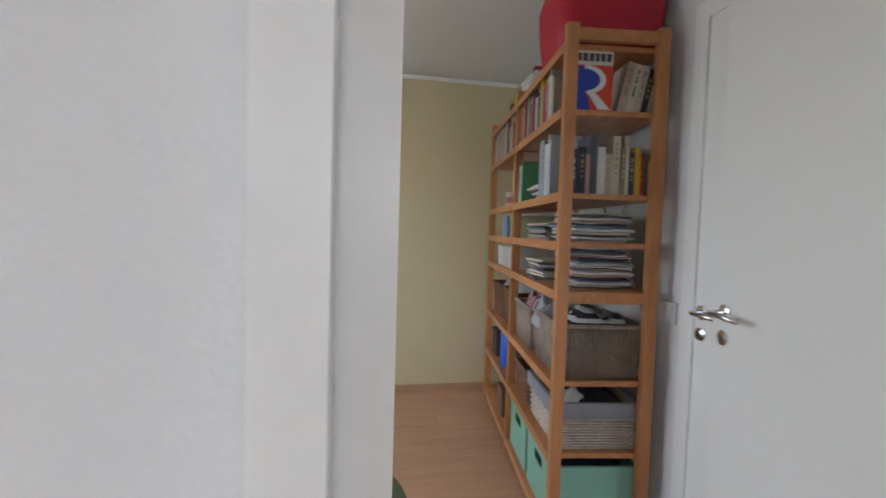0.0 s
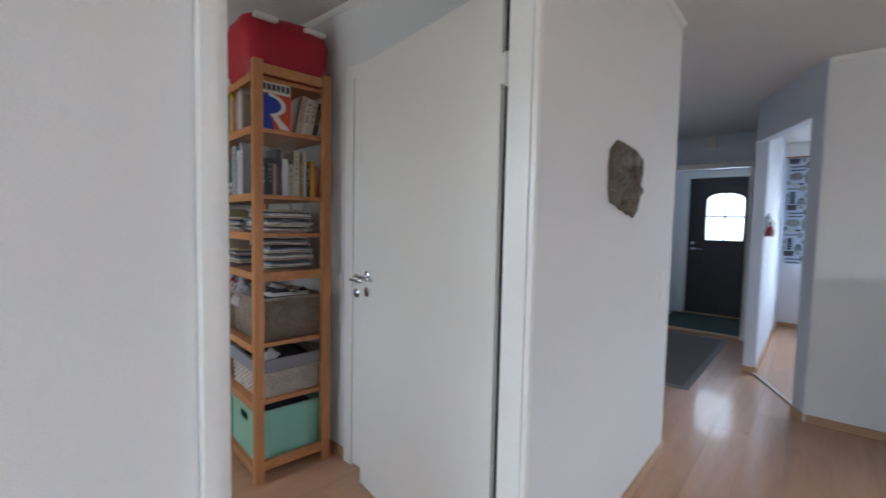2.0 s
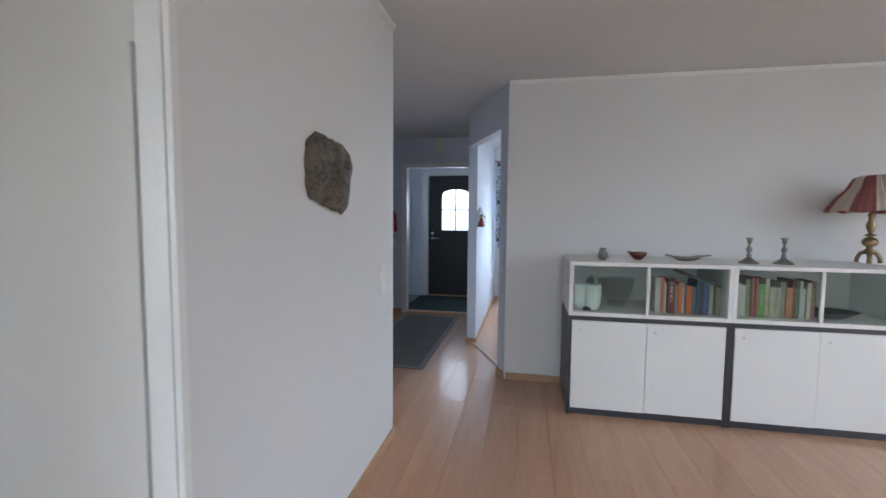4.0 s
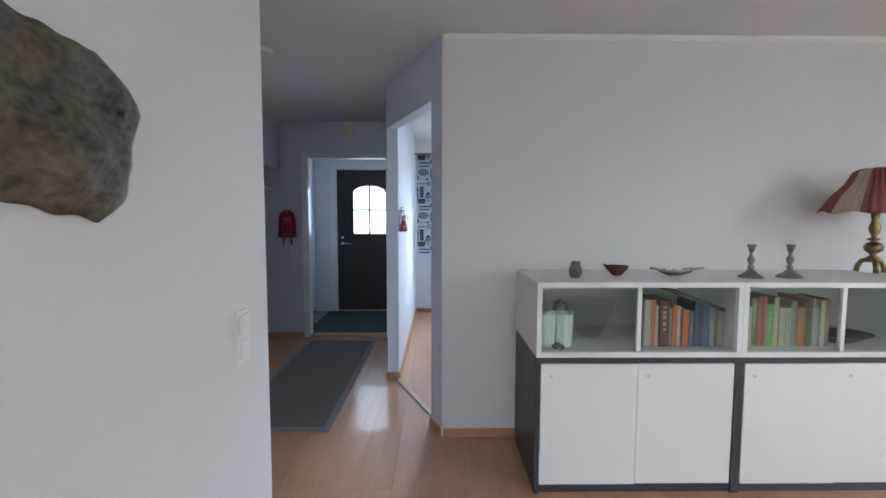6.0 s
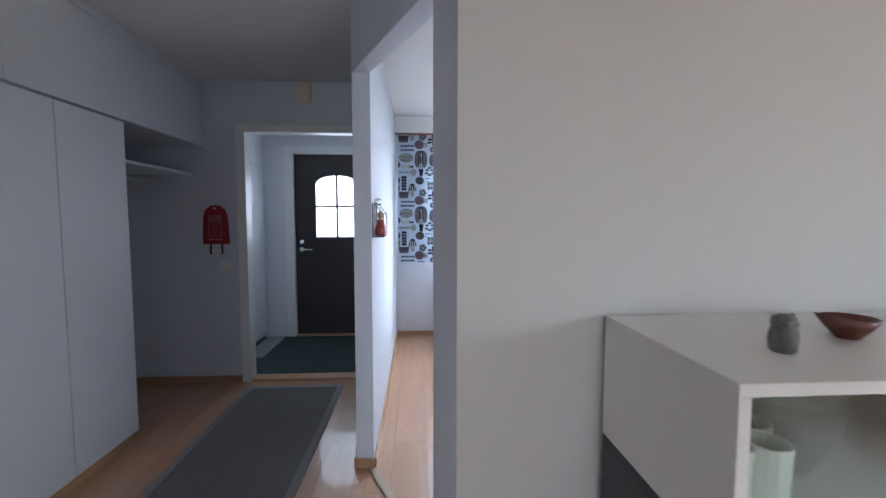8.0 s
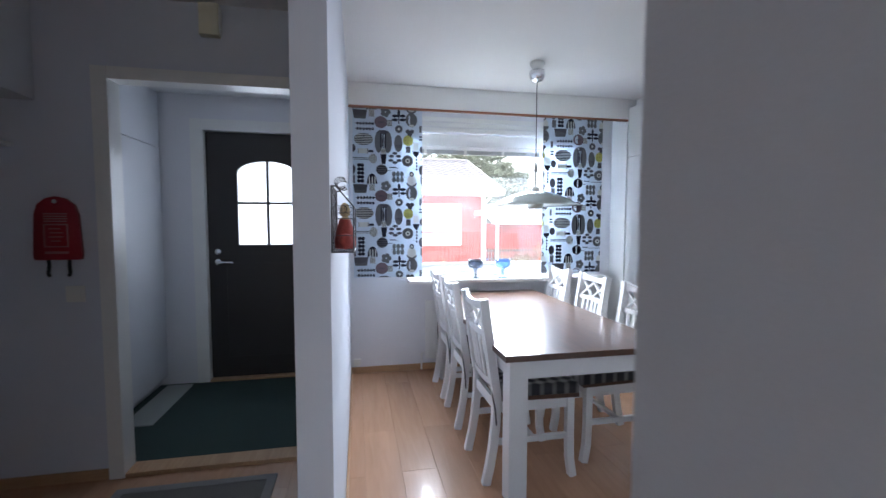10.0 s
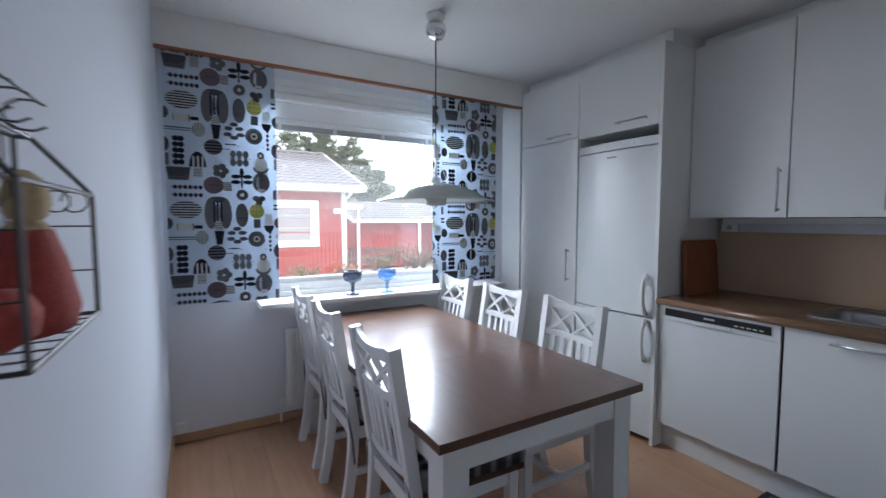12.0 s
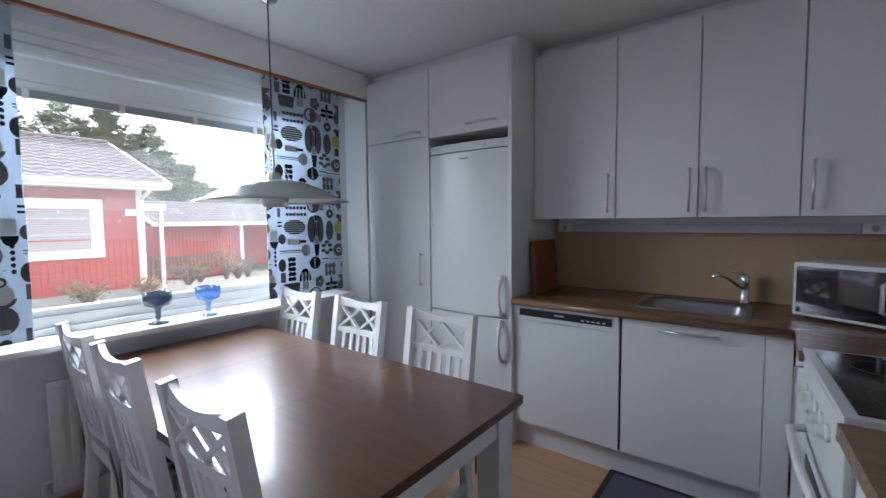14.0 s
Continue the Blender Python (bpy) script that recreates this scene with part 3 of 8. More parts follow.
for y0, y1 in ((-0.235, -0.010), (0.010, 0.235)):
    bm = B(0.018, 0.024, y0, y1, 1.14, 1.478)
    ob = part("pane", bm, M_BLOWN, fd)
    ob.visible_shadow = False
    bm = bmesh.new()
    ys = [y0 + (y1 - y0) * i / 8 for i in range(9)]
    slab(bm, [(y0, 1.498), (y1, 1.498)] + [(y, 1.735 + 0.10 * math.sqrt(max(0, 1 - (y / 0.235) ** 2))) for y in ys[::-1]], 0.006, pose(0.018, 0, 0, 90, 0, 90))
    ob = part("pane", bm, M_BLOWN, fd)
    ob.visible_shadow = False
part("glazing_bar", B(0.008, 0.034, -0.010, 0.010, 1.14, 1.835, 0.003), M_DOORD, fd)
part("glazing_bar", B(0.008, 0.034, -0.235, 0.235, 1.479, 1.497, 0.003), M_DOORD, fd)
hn = lever("door_handle", fd, Matrix.Translation((-0.001, 0.395, 1.0)) @ pose(0, 0, 0, 0, 0, -90), False)
part("lock_cylinder", lathe(bmesh.new(), [(0.022, 0), (0.024, 0.008), (0.012, 0.014)], 16, Matrix.Translation((0, 0.395, 1.085)) @ pose(0, 0, 0, 0, -90, 0)), M_CHROME, fd)

vl = thing("ceiling_light", (6.30, 0.60, 2.338), "white strip light on the vestibule ceiling", "ceiling light", turn=90)
part("base", B(-0.30, 0.30, -0.05, 0.05, -0.03, -0.001, 0.006), M_PVC, vl)
part("diffuser", B(-0.29, 0.29, -0.042, 0.042, -0.062, -0.031, 0.012), glow("lit_strip_diffuser", (0.95, 0.97, 1.0), 0.40), vl)

# red fire blanket pouch
fb = thing("fire_blanket", (5.928, 1.324, 1.145), "red fire blanket pouch with two black pull straps", "fire blanket", turn=-90)
M_RED = mat("red_vinyl", (0.33, 0.012, 0.025), 0.42, var=0.10, scale=7, grain=120, bump=0.15)
pts = [(-0.095, 0.0), (0.095, 0.0), (0.10, 0.02), (0.090, 0.22), (0.075, 0.27), (0.04, 0.30), (0, 0.31), (-0.04, 0.30), (-0.075, 0.27), (-0.090, 0.22), (-0.10, 0.02)]
part("pouch", bevel(slab(bmesh.new(), pts, 0.03, pose(0, -0.001, 0, 90, 0, 0)), 0.009, 3), M_RED, fb, smooth=True)
part("eyelet", lathe(bmesh.new(), [(0.006, 0.0), (0.010, 0.001), (0.010, 0.003), (0.006, 0.004)], 12, pose(0, -0.031, 0.285, 90, 0, 0)), M_STEEL, fb)
M_PRINT = mat("silver_print", (0.42, 0.22, 0.22), 0.5)
bm = bmesh.new()
for i in range(4):
    box(bm, -0.05, 0.05, -0.0325, -0.031, 0.222 - 0.012 * i, 0.228 - 0.012 * i)
for x0, x1, z0, z1 in ((-0.052, -0.046, 0.065, 0.175), (0.046, 0.052, 0.065, 0.175), (-0.052, 0.052, 0.170, 0.176), (-0.052, 0.052, 0.062, 0.068), (-0.02, 0.02, 0.09, 0.095), (-0.03, 0.03, 0.11, 0.115), (-0.025, 0.03, 0.13, 0.135), (-0.03, 0.02, 0.15, 0.155), (-0.05, 0.05, 0.030, 0.042)):
    box(bm, x0, x1, -0.0325, -0.031, z0, z1)
part("printed_panel", bm, M_PRINT, fb, "faded silver print")
for sx in (-0.045, 0.045):
    part("strap", tube(bmesh.new(), [(sx, -0.016, 0.008), (sx * 0.95, -0.017, -0.03), (sx * 1.05, -0.020, -0.065), (sx * 0.9, -0.022, -0.083)], 0.008, 6), M_BLACK, fb, "black pull strap")

sw = thing("light_switch", (5.928, 1.268, 0.972), "small white switch under the fire blanket", "light switch", turn=-90)
part("plate", B(-0.04, 0.04, -0.010, 0, -0.04, 0.04, 0.004), M_PVC, sw)
part("rocker", B(-0.026, 0.026, -0.014, -0.0105, -0.026, 0.026, 0.002), M_PVC, sw)
so = thing("wall_socket", (5.70, 2.078, 0.28), "white wall socket low in the coat recess", "socket")
part("plate", B(-0.04, 0.04, -0.012, 0, -0.04, 0.04, 0.004), M_PVC, so)
part("well", lathe(bmesh.new(), [(0.019, 0), (0.019, 0.002), (0.014, 0.003)], 16, pose(0, -0.012, 0, 90, 0, 0)), M_PVC, so)

cb = thing("door_chime", (5.928, 0.607, 2.272), "cream plastic door chime box high on the wall", "door chime", turn=-90)
part("cover", B(-0.045, 0.045, -0.045, 0, 0.0, 0.155, 0.006), mat("cream_plastic", (0.72, 0.68, 0.52), 0.45, var=0.03), cb)
part("grille", B(0.047, 0.052, -0.04, -0.004, 0.015, 0.14, 0.001), M_PVC, cb)

for (x, y) in ((4.17, 0.935),):
    sd = thing("smoke_detector", (x, y, H - 0.001), "small grey heat detector on the hall ceiling", "smoke detector")
    part("base", lathe(bmesh.new(), [(0.040, 0), (0.040, -0.010), (0.034, -0.015)], 24), M_BLIND, sd)
    part("sensor", lathe(bmesh.new(), [(0.026, -0.0155), (0.026, -0.030), (0.014, -0.042)], 20), M_BLIND, sd, "dark grey sensor dome")
cl = thing("ceiling_plate", (3.90, 0.75, H - 0.001), "flat white ceiling lamp cover plate", "ceiling plate")
part("plate", lathe(bmesh.new(), [(0.06, 0), (0.06, -0.012), (0.05, -0.022)], 24), M_PVC, cl)

# long grey runner
run = thing("rug", (3.705, 0.318, 0), "long dark grey woven hall runner with pale edging", "rug", turn=-0.2)
RL, RW = 2.09, 0.752
part("weave", B(0.045, RL - 0.045, 0.045, RW - 0.045, 0.001, 0.009, 0.002), M_RUG, run)
for x0, x1, y0, y1 in ((0.0, RL, 0.0, 0.044), (0.0, RL, RW - 0.044, RW), (0.0, 0.044, 0.0445, RW - 0.0445), (RL - 0.044, RL, 0.0445, RW - 0.0445)):
    part("edging", B(x0, x1, y0, y1, 0.001, 0.010, 0.003), M_RUGB, run, "pale grey woven edging")


# ---------------------------------------------------------------- kitchen window, pelmet, curtains
win = thing("window_1", (7.36, (W0 + W1) / 2, WSH), "wide white-framed kitchen window looking on the yard", "window")
win["kind"] = "structure"
hw = (W1 - W0) / 2
for y0, y1, z0, z1 in ((-hw, -hw + 0.075, WZ0, WZ1), (hw - 0.075, hw, WZ0, WZ1), (-hw + 0.075, hw - 0.075, WZ0, WZ0 + 0.10), (-hw + 0.075, hw - 0.075, 2.035, WZ1)):
    part("window_frame", B(-0.05, 0.04, y0 + 0.001, y1 - 0.001, z0 + 0.001, z1 - 0.001, 0.006), M_PAINT, win)
for y0, y1, z0, z1 in ((-hw + 0.075, -hw + 0.12, 0.941, 2.033), (hw - 0.12, hw - 0.075, 0.941, 2.033), (-hw + 0.121, hw - 0.121, 0.941, 0.972), (-hw + 0.121, hw - 0.121, 2.004, 2.033)):
    part("sash", B(-0.035, 0.02, y0 + 0.001, y1 - 0.001, z0, z1, 0.005), M_PAINT, win)
ob = part("pane", B(-0.006, 0.0, -hw + 0.12, hw - 0.12, 0.972, 2.004), M_GLASS, win)
ob.visible_shadow = False
part("window_board", B(-0.325, -0.052, -1.12, 0.730, 0.828, 0.853, 0.006), M_PAINT, win, "white painted window board")
part("apron_strip", B(-0.075, -0.052, -hw, hw, 0.855, 0.885, 0.004), M_PAINT, win)
for k in range(3):
    part("lining_strip", B(-0.098, -0.091, -hw - 0.04, hw + 0.04, 2.145 + 0.045 * k, 2.183 + 0.045 * k, 0.002), M_PAINT, win)
bl = thing("rolled_blind", (7.345, (W0 + W1) / 2, 1.948), "raised grey slatted blind under the window head", "blind")
for k in range(5):
    part("slat", B(-0.022, 0.004, -hw + 0.125, hw - 0.125, 0.0075 * k, 0.0075 * k + 0.005, 0.001), M_BLIND, bl)
for y in (-0.55, -0.18, 0.18, 0.55):
    part("clip", B(-0.026, 0.006, y - 0.012, y + 0.012, -0.006, 0.038, 0.002), M_PVC, bl)

pel = thing("pelmet", (7.032, 0, 2.243), "white curtain pelmet with a reddish wooden lower edge", "pelmet")
part("board", B(-0.018, 0.0, -2.523, -0.056, 0.016, H - 2.245, 0.002), M_PAINT, pel)
part("edge_strip", B(-0.024, 0.002, -2.523, -0.056, 0.0, 0.0155, 0.003), wood("reddish_edge_strip", (0.34, 0.13, 0.06), (0.25, 0.09, 0.04), 0.4, axis=1), pel, "reddish wooden edge strip")

M_CLOTH = bpy.data.materials.new("pale_blue_curtain_cloth")
M_CLOTH.use_nodes = True


def cloth(m, color, glowing=0.35):
    n, l = m.node_tree.nodes, m.node_tree.links
    p = n["Principled BSDF"]
    p.inputs["Roughness"].default_value = 0.9
    tr, mix, tx = n.new("ShaderNodeBsdfTranslucent"), n.new("ShaderNodeMixShader"), n.new("ShaderNodeTexNoise")
    hue, rng = n.new("ShaderNodeHueSaturation"), n.new("ShaderNodeMapRange")
    tx.inputs["Scale"].default_value = 60
    rng.inputs["To Min"].default_value, rng.inputs["To Max"].default_value = 0.88, 1.12
    hue.inputs["Color"].default_value = (*color, 1)
    l.new(tx.outputs["Fac"], rng.inputs["Value"])
    l.new(rng.outputs[0], hue.inputs["Value"])
    l.new(hue.outputs[0], p.inputs["Base Color"])
    l.new(hue.outputs[0], tr.inputs["Color"])
    mix.inputs[0].default_value = glowing
    l.new(p.outputs[0], mix.inputs[1])
    l.new(tr.outputs[0], mix.inputs[2])
    l.new(mix.outputs[0], n["Material Output"].inputs["Surface"])
    return m


def inked(name, color):
    m = bpy.data.materials.new(name)
    m.use_nodes = True
    return cloth(m, color, 0.2)


cloth(M_CLOTH, (0.62, 0.69, 0.77), 0.42)
INK = {"k": inked("black_curtain_print", (0.014, 0.016, 0.032)), "g": inked("grey_curtain_print", (0.15, 0.15, 0.16)), "m": inked("mauve_curtain_print", (0.17, 0.12, 0.14)),
       "w": inked("white_curtain_print", (0.62, 0.62, 0.58)), "y": inked("yellow_curtain_print", (0.52, 0.50, 0.14)), "d": inked("dark_grey_curtain_print", (0.085, 0.085, 0.10))}


def ell(u, v, ru, rv, n=14, a0=0.0, a1=2 * math.pi):
    return [(u + ru * math.cos(a0 + (a1 - a0) * i / n), v + rv * math.sin(a0 + (a1 - a0) * i / n)) for i in range(n + (a1 - a0 < 6.2))]


def rect(u0, u1, v0, v1, taper=0.0):
    return [(u0 - taper, v0), (u1 + taper, v0), (u1, v1), (u0, v1)]


def striped(u, v, ru, rv, c0, c1, n, upright=False):
    """An oval with stripes cut across it."""
    out = [(c0, 0, ell(u, v, ru, rv, 18))]
    for i in range(n):
        s = -1 + (2 * i + 1) / n
        h = 0.5 / n
        if upright:
            w0, w1 = rv * math.sqrt(max(0, 1 - (s - h) ** 2)), rv * math.sqrt(max(0, 1 - (s + h) ** 2))
            out.append((c1, 1, [(u + ru * (s - h), v - w0), (u + ru * (s + h), v - w1), (u + ru * (s + h), v + w1), (u + ru * (s - h), v + w0)]))
        else:
            w0, w1 = ru * math.sqrt(max(0, 1 - (s - h) ** 2)), ru * math.sqrt(max(0, 1 - (s + h) ** 2))
            out.append((c1, 1, [(u - w0, v + rv * (s - h)), (u + w0, v + rv * (s - h)), (u + w1, v + rv * (s + h)), (u - w1, v + rv * (s + h))]))
    return out


def bars(u0, u1, v0, v1, c0, c1, n, upright=False, taper=0.0):
    out = [(c0, 0, rect(u0, u1, v0, v1, taper))]
    for i in range(n):
        a, b = (i + 0.25) / n, (i + 0.75) / n
        if upright:
            out.append((c1, 1, rect(u0 + (u1 - u0) * a, u0 + (u1 - u0) * b, v0, v1)))
        else:
            out.append((c1, 1, rect(u0, u1, v0 + (v1 - v0) * a, v0 + (v1 - v0) * b)))
    return out


def motifs():
    """The printed repeat, 0.61 m wide and 0.64 m high: u from the side, v down from the top."""
    s = []
    s += bars(0.045, 0.145, 0.09, 0.165, "d", "g", 6, taper=0.012)
    for i in range(5):
        s.append(("k", 0, ell(0.085, -0.075 + 0.034 * i, 0.017, 0.016)))
        s.append(("k", 0, ell(0.112, -0.075 + 0.034 * i, 0.017, 0.016)))
    s += [("k", 0, ell(0.195, 0.085, 0.045, 0.09, 12, math.pi, 2 * math.pi))] + [("w", 1, rect(0.168 + 0.024 * i, 0.178 + 0.024 * i, 0.022, 0.084)) for i in range(3)]
    s += bars(0.172, 0.218, 0.09, 0.145, "g", "w", 6)
    s += [("m", 0, ell(0.275, 0.19, 0.056, 0.052)), ("d", 1, ell(0.275, 0.19, 0.03, 0.004))] + bars(0.325, 0.372, 0.168, 0.222, "w", "d", 5)
    for dx, dy in ((-0.032, -0.018), (0.032, -0.018), (-0.034, 0.016), (0.034, 0.016), (0, -0.042)):
        s.append(("k", 0, ell(0.43 + dx, 0.15 + dy, 0.027 if dx else 0.012, 0.013 if dx else 0.03)))
    s.append(("k", 0, rect(0.425, 0.435, 0.10, 0.20)))
    s += [("g", 0, ell(0.54, 0.165, 0.052, 0.062)), ("d", 1, rect(0.495, 0.585, 0.15, 0.156)), ("w", 1, rect(0.52, 0.56, 0.205, 0.222))]
    for r in range(2):
        s.append(("d", 0, rect(0.055, 0.215, 0.203 + 0.046 * r, 0.208 + 0.046 * r)))
        for i in range(6):
            s.append(("k", 1, ell(0.075 + 0.026 * i, 0.206 + 0.046 * r, 0.011, 0.013, 8)))
    s += striped(0.125, 0.34, 0.082, 0.052, "w", "k", 7)
    s += [("g", 0, ell(0.255, 0.36, 0.035, 0.095)), ("g", 0, ell(0.335, 0.36, 0.035, 0.095)), ("d", 0, ell(0.295, 0.275, 0.052, 0.018))]
    s += [("k", 1, rect(0.268 + 0.02 * i, 0.278 + 0.02 * i, 0.285, 0.41)) for i in range(3)]
    s += bars(0.275, 0.318, 0.415, 0.46, "w", "g", 4) + [("k", 0, rect(0.282, 0.312, 0.465, 0.55, 0.012))]
    for r, c, k in ((0.034, "g", 0), (0.024, "d", 1), (0.012, "w", 2)):
        s.append((c, k, ell(0.43, 0.245, r, r)))
    for dx, dy in ((-0.018, 0.0), (0.018, 0.0), (0.0, 0.028)):
        s.append(("d", 0, ell(0.525 + dx, 0.265 + dy, 0.020, 0.018)))
    s.append(("y", 0, ell(0.51, 0.345, 0.045, 0.047)))
    for i in range(9):
        s.append(("k", 1, ell(0.485 + 0.025 * (i % 3), 0.32 + 0.025 * (i // 3), 0.004, 0.003, 6)))
    s += bars(0.49, 0.53, 0.395, 0.45, "g", "d", 4)
    s += [("g", 0, ell(0.425, 0.37, 0.036, 0.075)), ("d", 1, rect(0.395, 0.455, 0.385, 0.391)), ("d", 1, rect(0.395, 0.455, 0.40, 0.404))]
    s += [("w", 0, rect(0.555, 0.605, 0.36, 0.43)), ("k", 1, ell(0.58, 0.435, 0.03, 0.045, 10, 0, math.pi))]
    s += bars(0.075, 0.165, 0.42, 0.462, "w", "d", 8, True) + [("k", 0, rect(0.165, 0.208, 0.432, 0.452))]
    s += [("d", 0, rect(0.01, 0.17, 0.498, 0.505)), ("d", 0, rect(0.01, 0.17, 0.512, 0.517))] + striped(0.205, 0.505, 0.034, 0.042, "w", "g", 5, True)
    for dx, dy in ((-0.03, -0.025), (0.03, -0.025), (-0.035, 0.012), (0.035, 0.012), (0, -0.05), (0, 0.03)):
        s.append(("d", 0, ell(0.395 + dx, 0.505 + dy, 0.023, 0.013)))
    for r, c, k in ((0.050, "g", 0), (0.030, "d", 1), (0.022, "w", 2), (0.009, "k", 3)):
        s.append((c, k, ell(0.505, 0.52, r, r)))
    s += striped(0.28, 0.60, 0.050, 0.046, "k", "g", 5) + [("k", 0, rect(0.33, 0.37, 0.605, 0.609))]
    for i in range(5):
        s.append(("k", 0, ell(0.585, 0.48 + 0.028 * i, 0.009, 0.011, 8)))
    s += [("k", 0, rect(0.345, 0.405, 0.573, 0.581)), ("d", 0, rect(0.41, 0.56, 0.583, 0.587))]
    for dx in (-0.035, 0.0, 0.035):
        s += [("g", 0, ell(0.42 + dx, 0.635, 0.017, 0.024)), ("g", 0, ell(0.42 + dx, 0.685, 0.017, 0.024))]
    s.append(("d", 0, rect(0.36, 0.48, 0.659, 0.662)))
    s += [("w", 0, ell(0.54, 0.69, 0.042, 0.045)), ("g", 1, ell(0.54, 0.71, 0.048, 0.04, 10, 0, math.pi)), ("d", 1, ell(0.54, 0.635, 0.02, 0.022)), ("w", 2, ell(0.54, 0.637, 0.01, 0.012))]
    for a in range(5):
        s.append(("g", 0, ell(0.315 + 0.026 * math.cos(a * 1.26), 0.74 + 0.026 * math.sin(a * 1.26), 0.02, 0.02)))
    s += [("d", 0, ell(0.03, 0.42, 0.028, 0.035)), ("d", 0, ell(0.025, 0.60, 0.03, 0.045)), ("k", 0, rect(0.0, 0.03, 0.30, 0.312)), ("k", 0, rect(0.0, 0.03, 0.325, 0.337)), ("g", 0, rect(0.0, 0.022, 0.21, 0.27)), ("g", 0, rect(0.01, 0.05, 0.65, 0.72))]
    return s


def curtain(y0, z0, width, height, shift_u, shift_v, ripple):
    ob = thing("curtain", (7.07, y0, z0), "pale blue flat curtain panel printed with vegetables and kitchenware", "curtain", "kitchen curtains")

    def wave(u):
        return 0.010 * math.sin(u * 9 + ripple) + 0.005 * math.sin(u * 23 + ripple * 2)

    bm = bmesh.new()
    n = 26
    rows = [[[bm.verts.new((wave(width * i / n) + d, -width * i / n, z)) for i in range(n + 1)] for z in (0, height / 2, height)] for d in (0, 0.0015)]
    for layer in rows:
        for a, b in zip(layer, layer[1:]):
            for i in range(n):
                bm.faces.new((a[i], a[i + 1], b[i + 1], b[i]))
    part("panel", bm, M_CLOTH, ob, smooth=True)
    inks = {k: bmesh.new() for k in INK}
    for rep_u in (-1, 0, 1):
        for rep_v in (-1, 0, 1, 2):
            for c, level, poly in motifs():
                pts = [(0.94 * u + 0.573 * rep_u + shift_u, 0.94 * v + 0.60 * rep_v + shift_v) for u, v in poly]
                if min(p[0] for p in pts) > width or max(p[0] for p in pts) < 0 or min(p[1] for p in pts) > height or max(p[1] for p in pts) < 0:
                    continue
                pts = [(min(max(u, 0), width), min(max(v, 0), height)) for u, v in pts]
                clean = [p for i, p in enumerate(pts) if (p[0] - pts[i - 1][0]) ** 2 + (p[1] - pts[i - 1][1]) ** 2 > 1e-8]
                if len(clean) < 3:
                    continue
                bm = inks[c]
                bm.faces.new([bm.verts.new((wave(u) - 0.0012 - 0.0006 * level, -u, height - v)) for u, v in clean])
    for k, bm in inks.items():
        me = bpy.data.meshes.new("printed_pattern")
        bm.to_mesh(me)
        bm.free()
        me.materials.append(INK[k])
        p = new("printed_pattern", me)
        p.parent = ob
        p["kind"] = "stuff"
    return ob


curtain(-0.085, 0.872, 0.568, 1.40, -0.03, -0.054, 0.3)
curtain(-1.735, 0.878, 0.575, 1.395, 0.07, 0.026, 1.9)

# radiator under the window
rad = thing("radiator", (7.265, -0.70, 0.12), "white ribbed panel radiator under the window", "radiator")
part("panel", B(-0.075, -0.055, -1.40, 0.0, 0.0, 0.52, 0.006), M_PAINT, rad)
for k in range(28):
    part("rib", B(-0.086, -0.0755, -1.385 + 0.0495 * k, -1.385 + 0.0495 * k + 0.026, 0.03, 0.49, 0.005), M_PAINT, rad)
part("bracket", B(-0.054, -0.002, -0.30, -0.26, 0.1, 0.4), M_PAINT, rad)
part("bracket", B(-0.054, -0.002, -1.15, -1.11, 0.1, 0.4), M_PAINT, rad)
part("pipe", tube(bmesh.new(), [(-0.06, 0.0, 0.05), (-0.06, 0.03, 0.05), (-0.06, 0.035, 0.03), (-0.06, 0.035, -0.098)], 0.008), M_PAINT, rad)
so = thing("wall_socket", (7.268, -0.105, 0.10), "white wall socket above the skirting", "socket", turn=-90)
part("plate", B(-0.03, 0.03, -0.02, 0, -0.03, 0.03, 0.006), M_PVC, so)


def goblet(x, y, material, label):
    ob = thing("goblet", (x, y, 0.8385), label, "goblet", "goblets on the window board")
    part("foot", lathe(bmesh.new(), [(0.048, 0.0), (0.048, 0.005), (0.020, 0.014), (0.011, 0.022)], 28), material, ob, smooth=True)
    part("stem", lathe(bmesh.new(), [(0.011, 0.0222), (0.015, 0.035), (0.010, 0.05), (0.016, 0.06), (0.012, 0.07), (0.022, 0.0845)], 24), material, ob, smooth=True)
    part("bowl", lathe(bmesh.new(), [(0.020, 0.0848), (0.058, 0.098), (0.066, 0.125), (0.068, 0.165), (0.063, 0.165), (0.060, 0.128), (0.050, 0.105), (0.004, 0.098)], 28), material, ob, smooth=True)


def tinted(name, color, ior=1.45):
    m = bpy.data.materials.new(name)
    m.use_nodes = True
    p = m.node_tree.nodes["Principled BSDF"]
    p.inputs["Base Color"].default_value = (*color, 1)
    p.inputs["Transmission Weight"].default_value, p.inputs["Roughness"].default_value, p.inputs["IOR"].default_value = 0.85, 0.06, ior
    return m


goblet(7.135, -1.14, tinted("smoky_blue_glass", (0.16, 0.19, 0.27)), "dark smoky glass goblet on the window board")
goblet(7.125, -1.39, tinted("bright_blue_glass", (0.35, 0.56, 0.92)), "bright blue glass goblet on the window board")

# ---------------------------------------------------------------- kitchen units
YT, YB, YW = -2.527, -2.553, -3.16


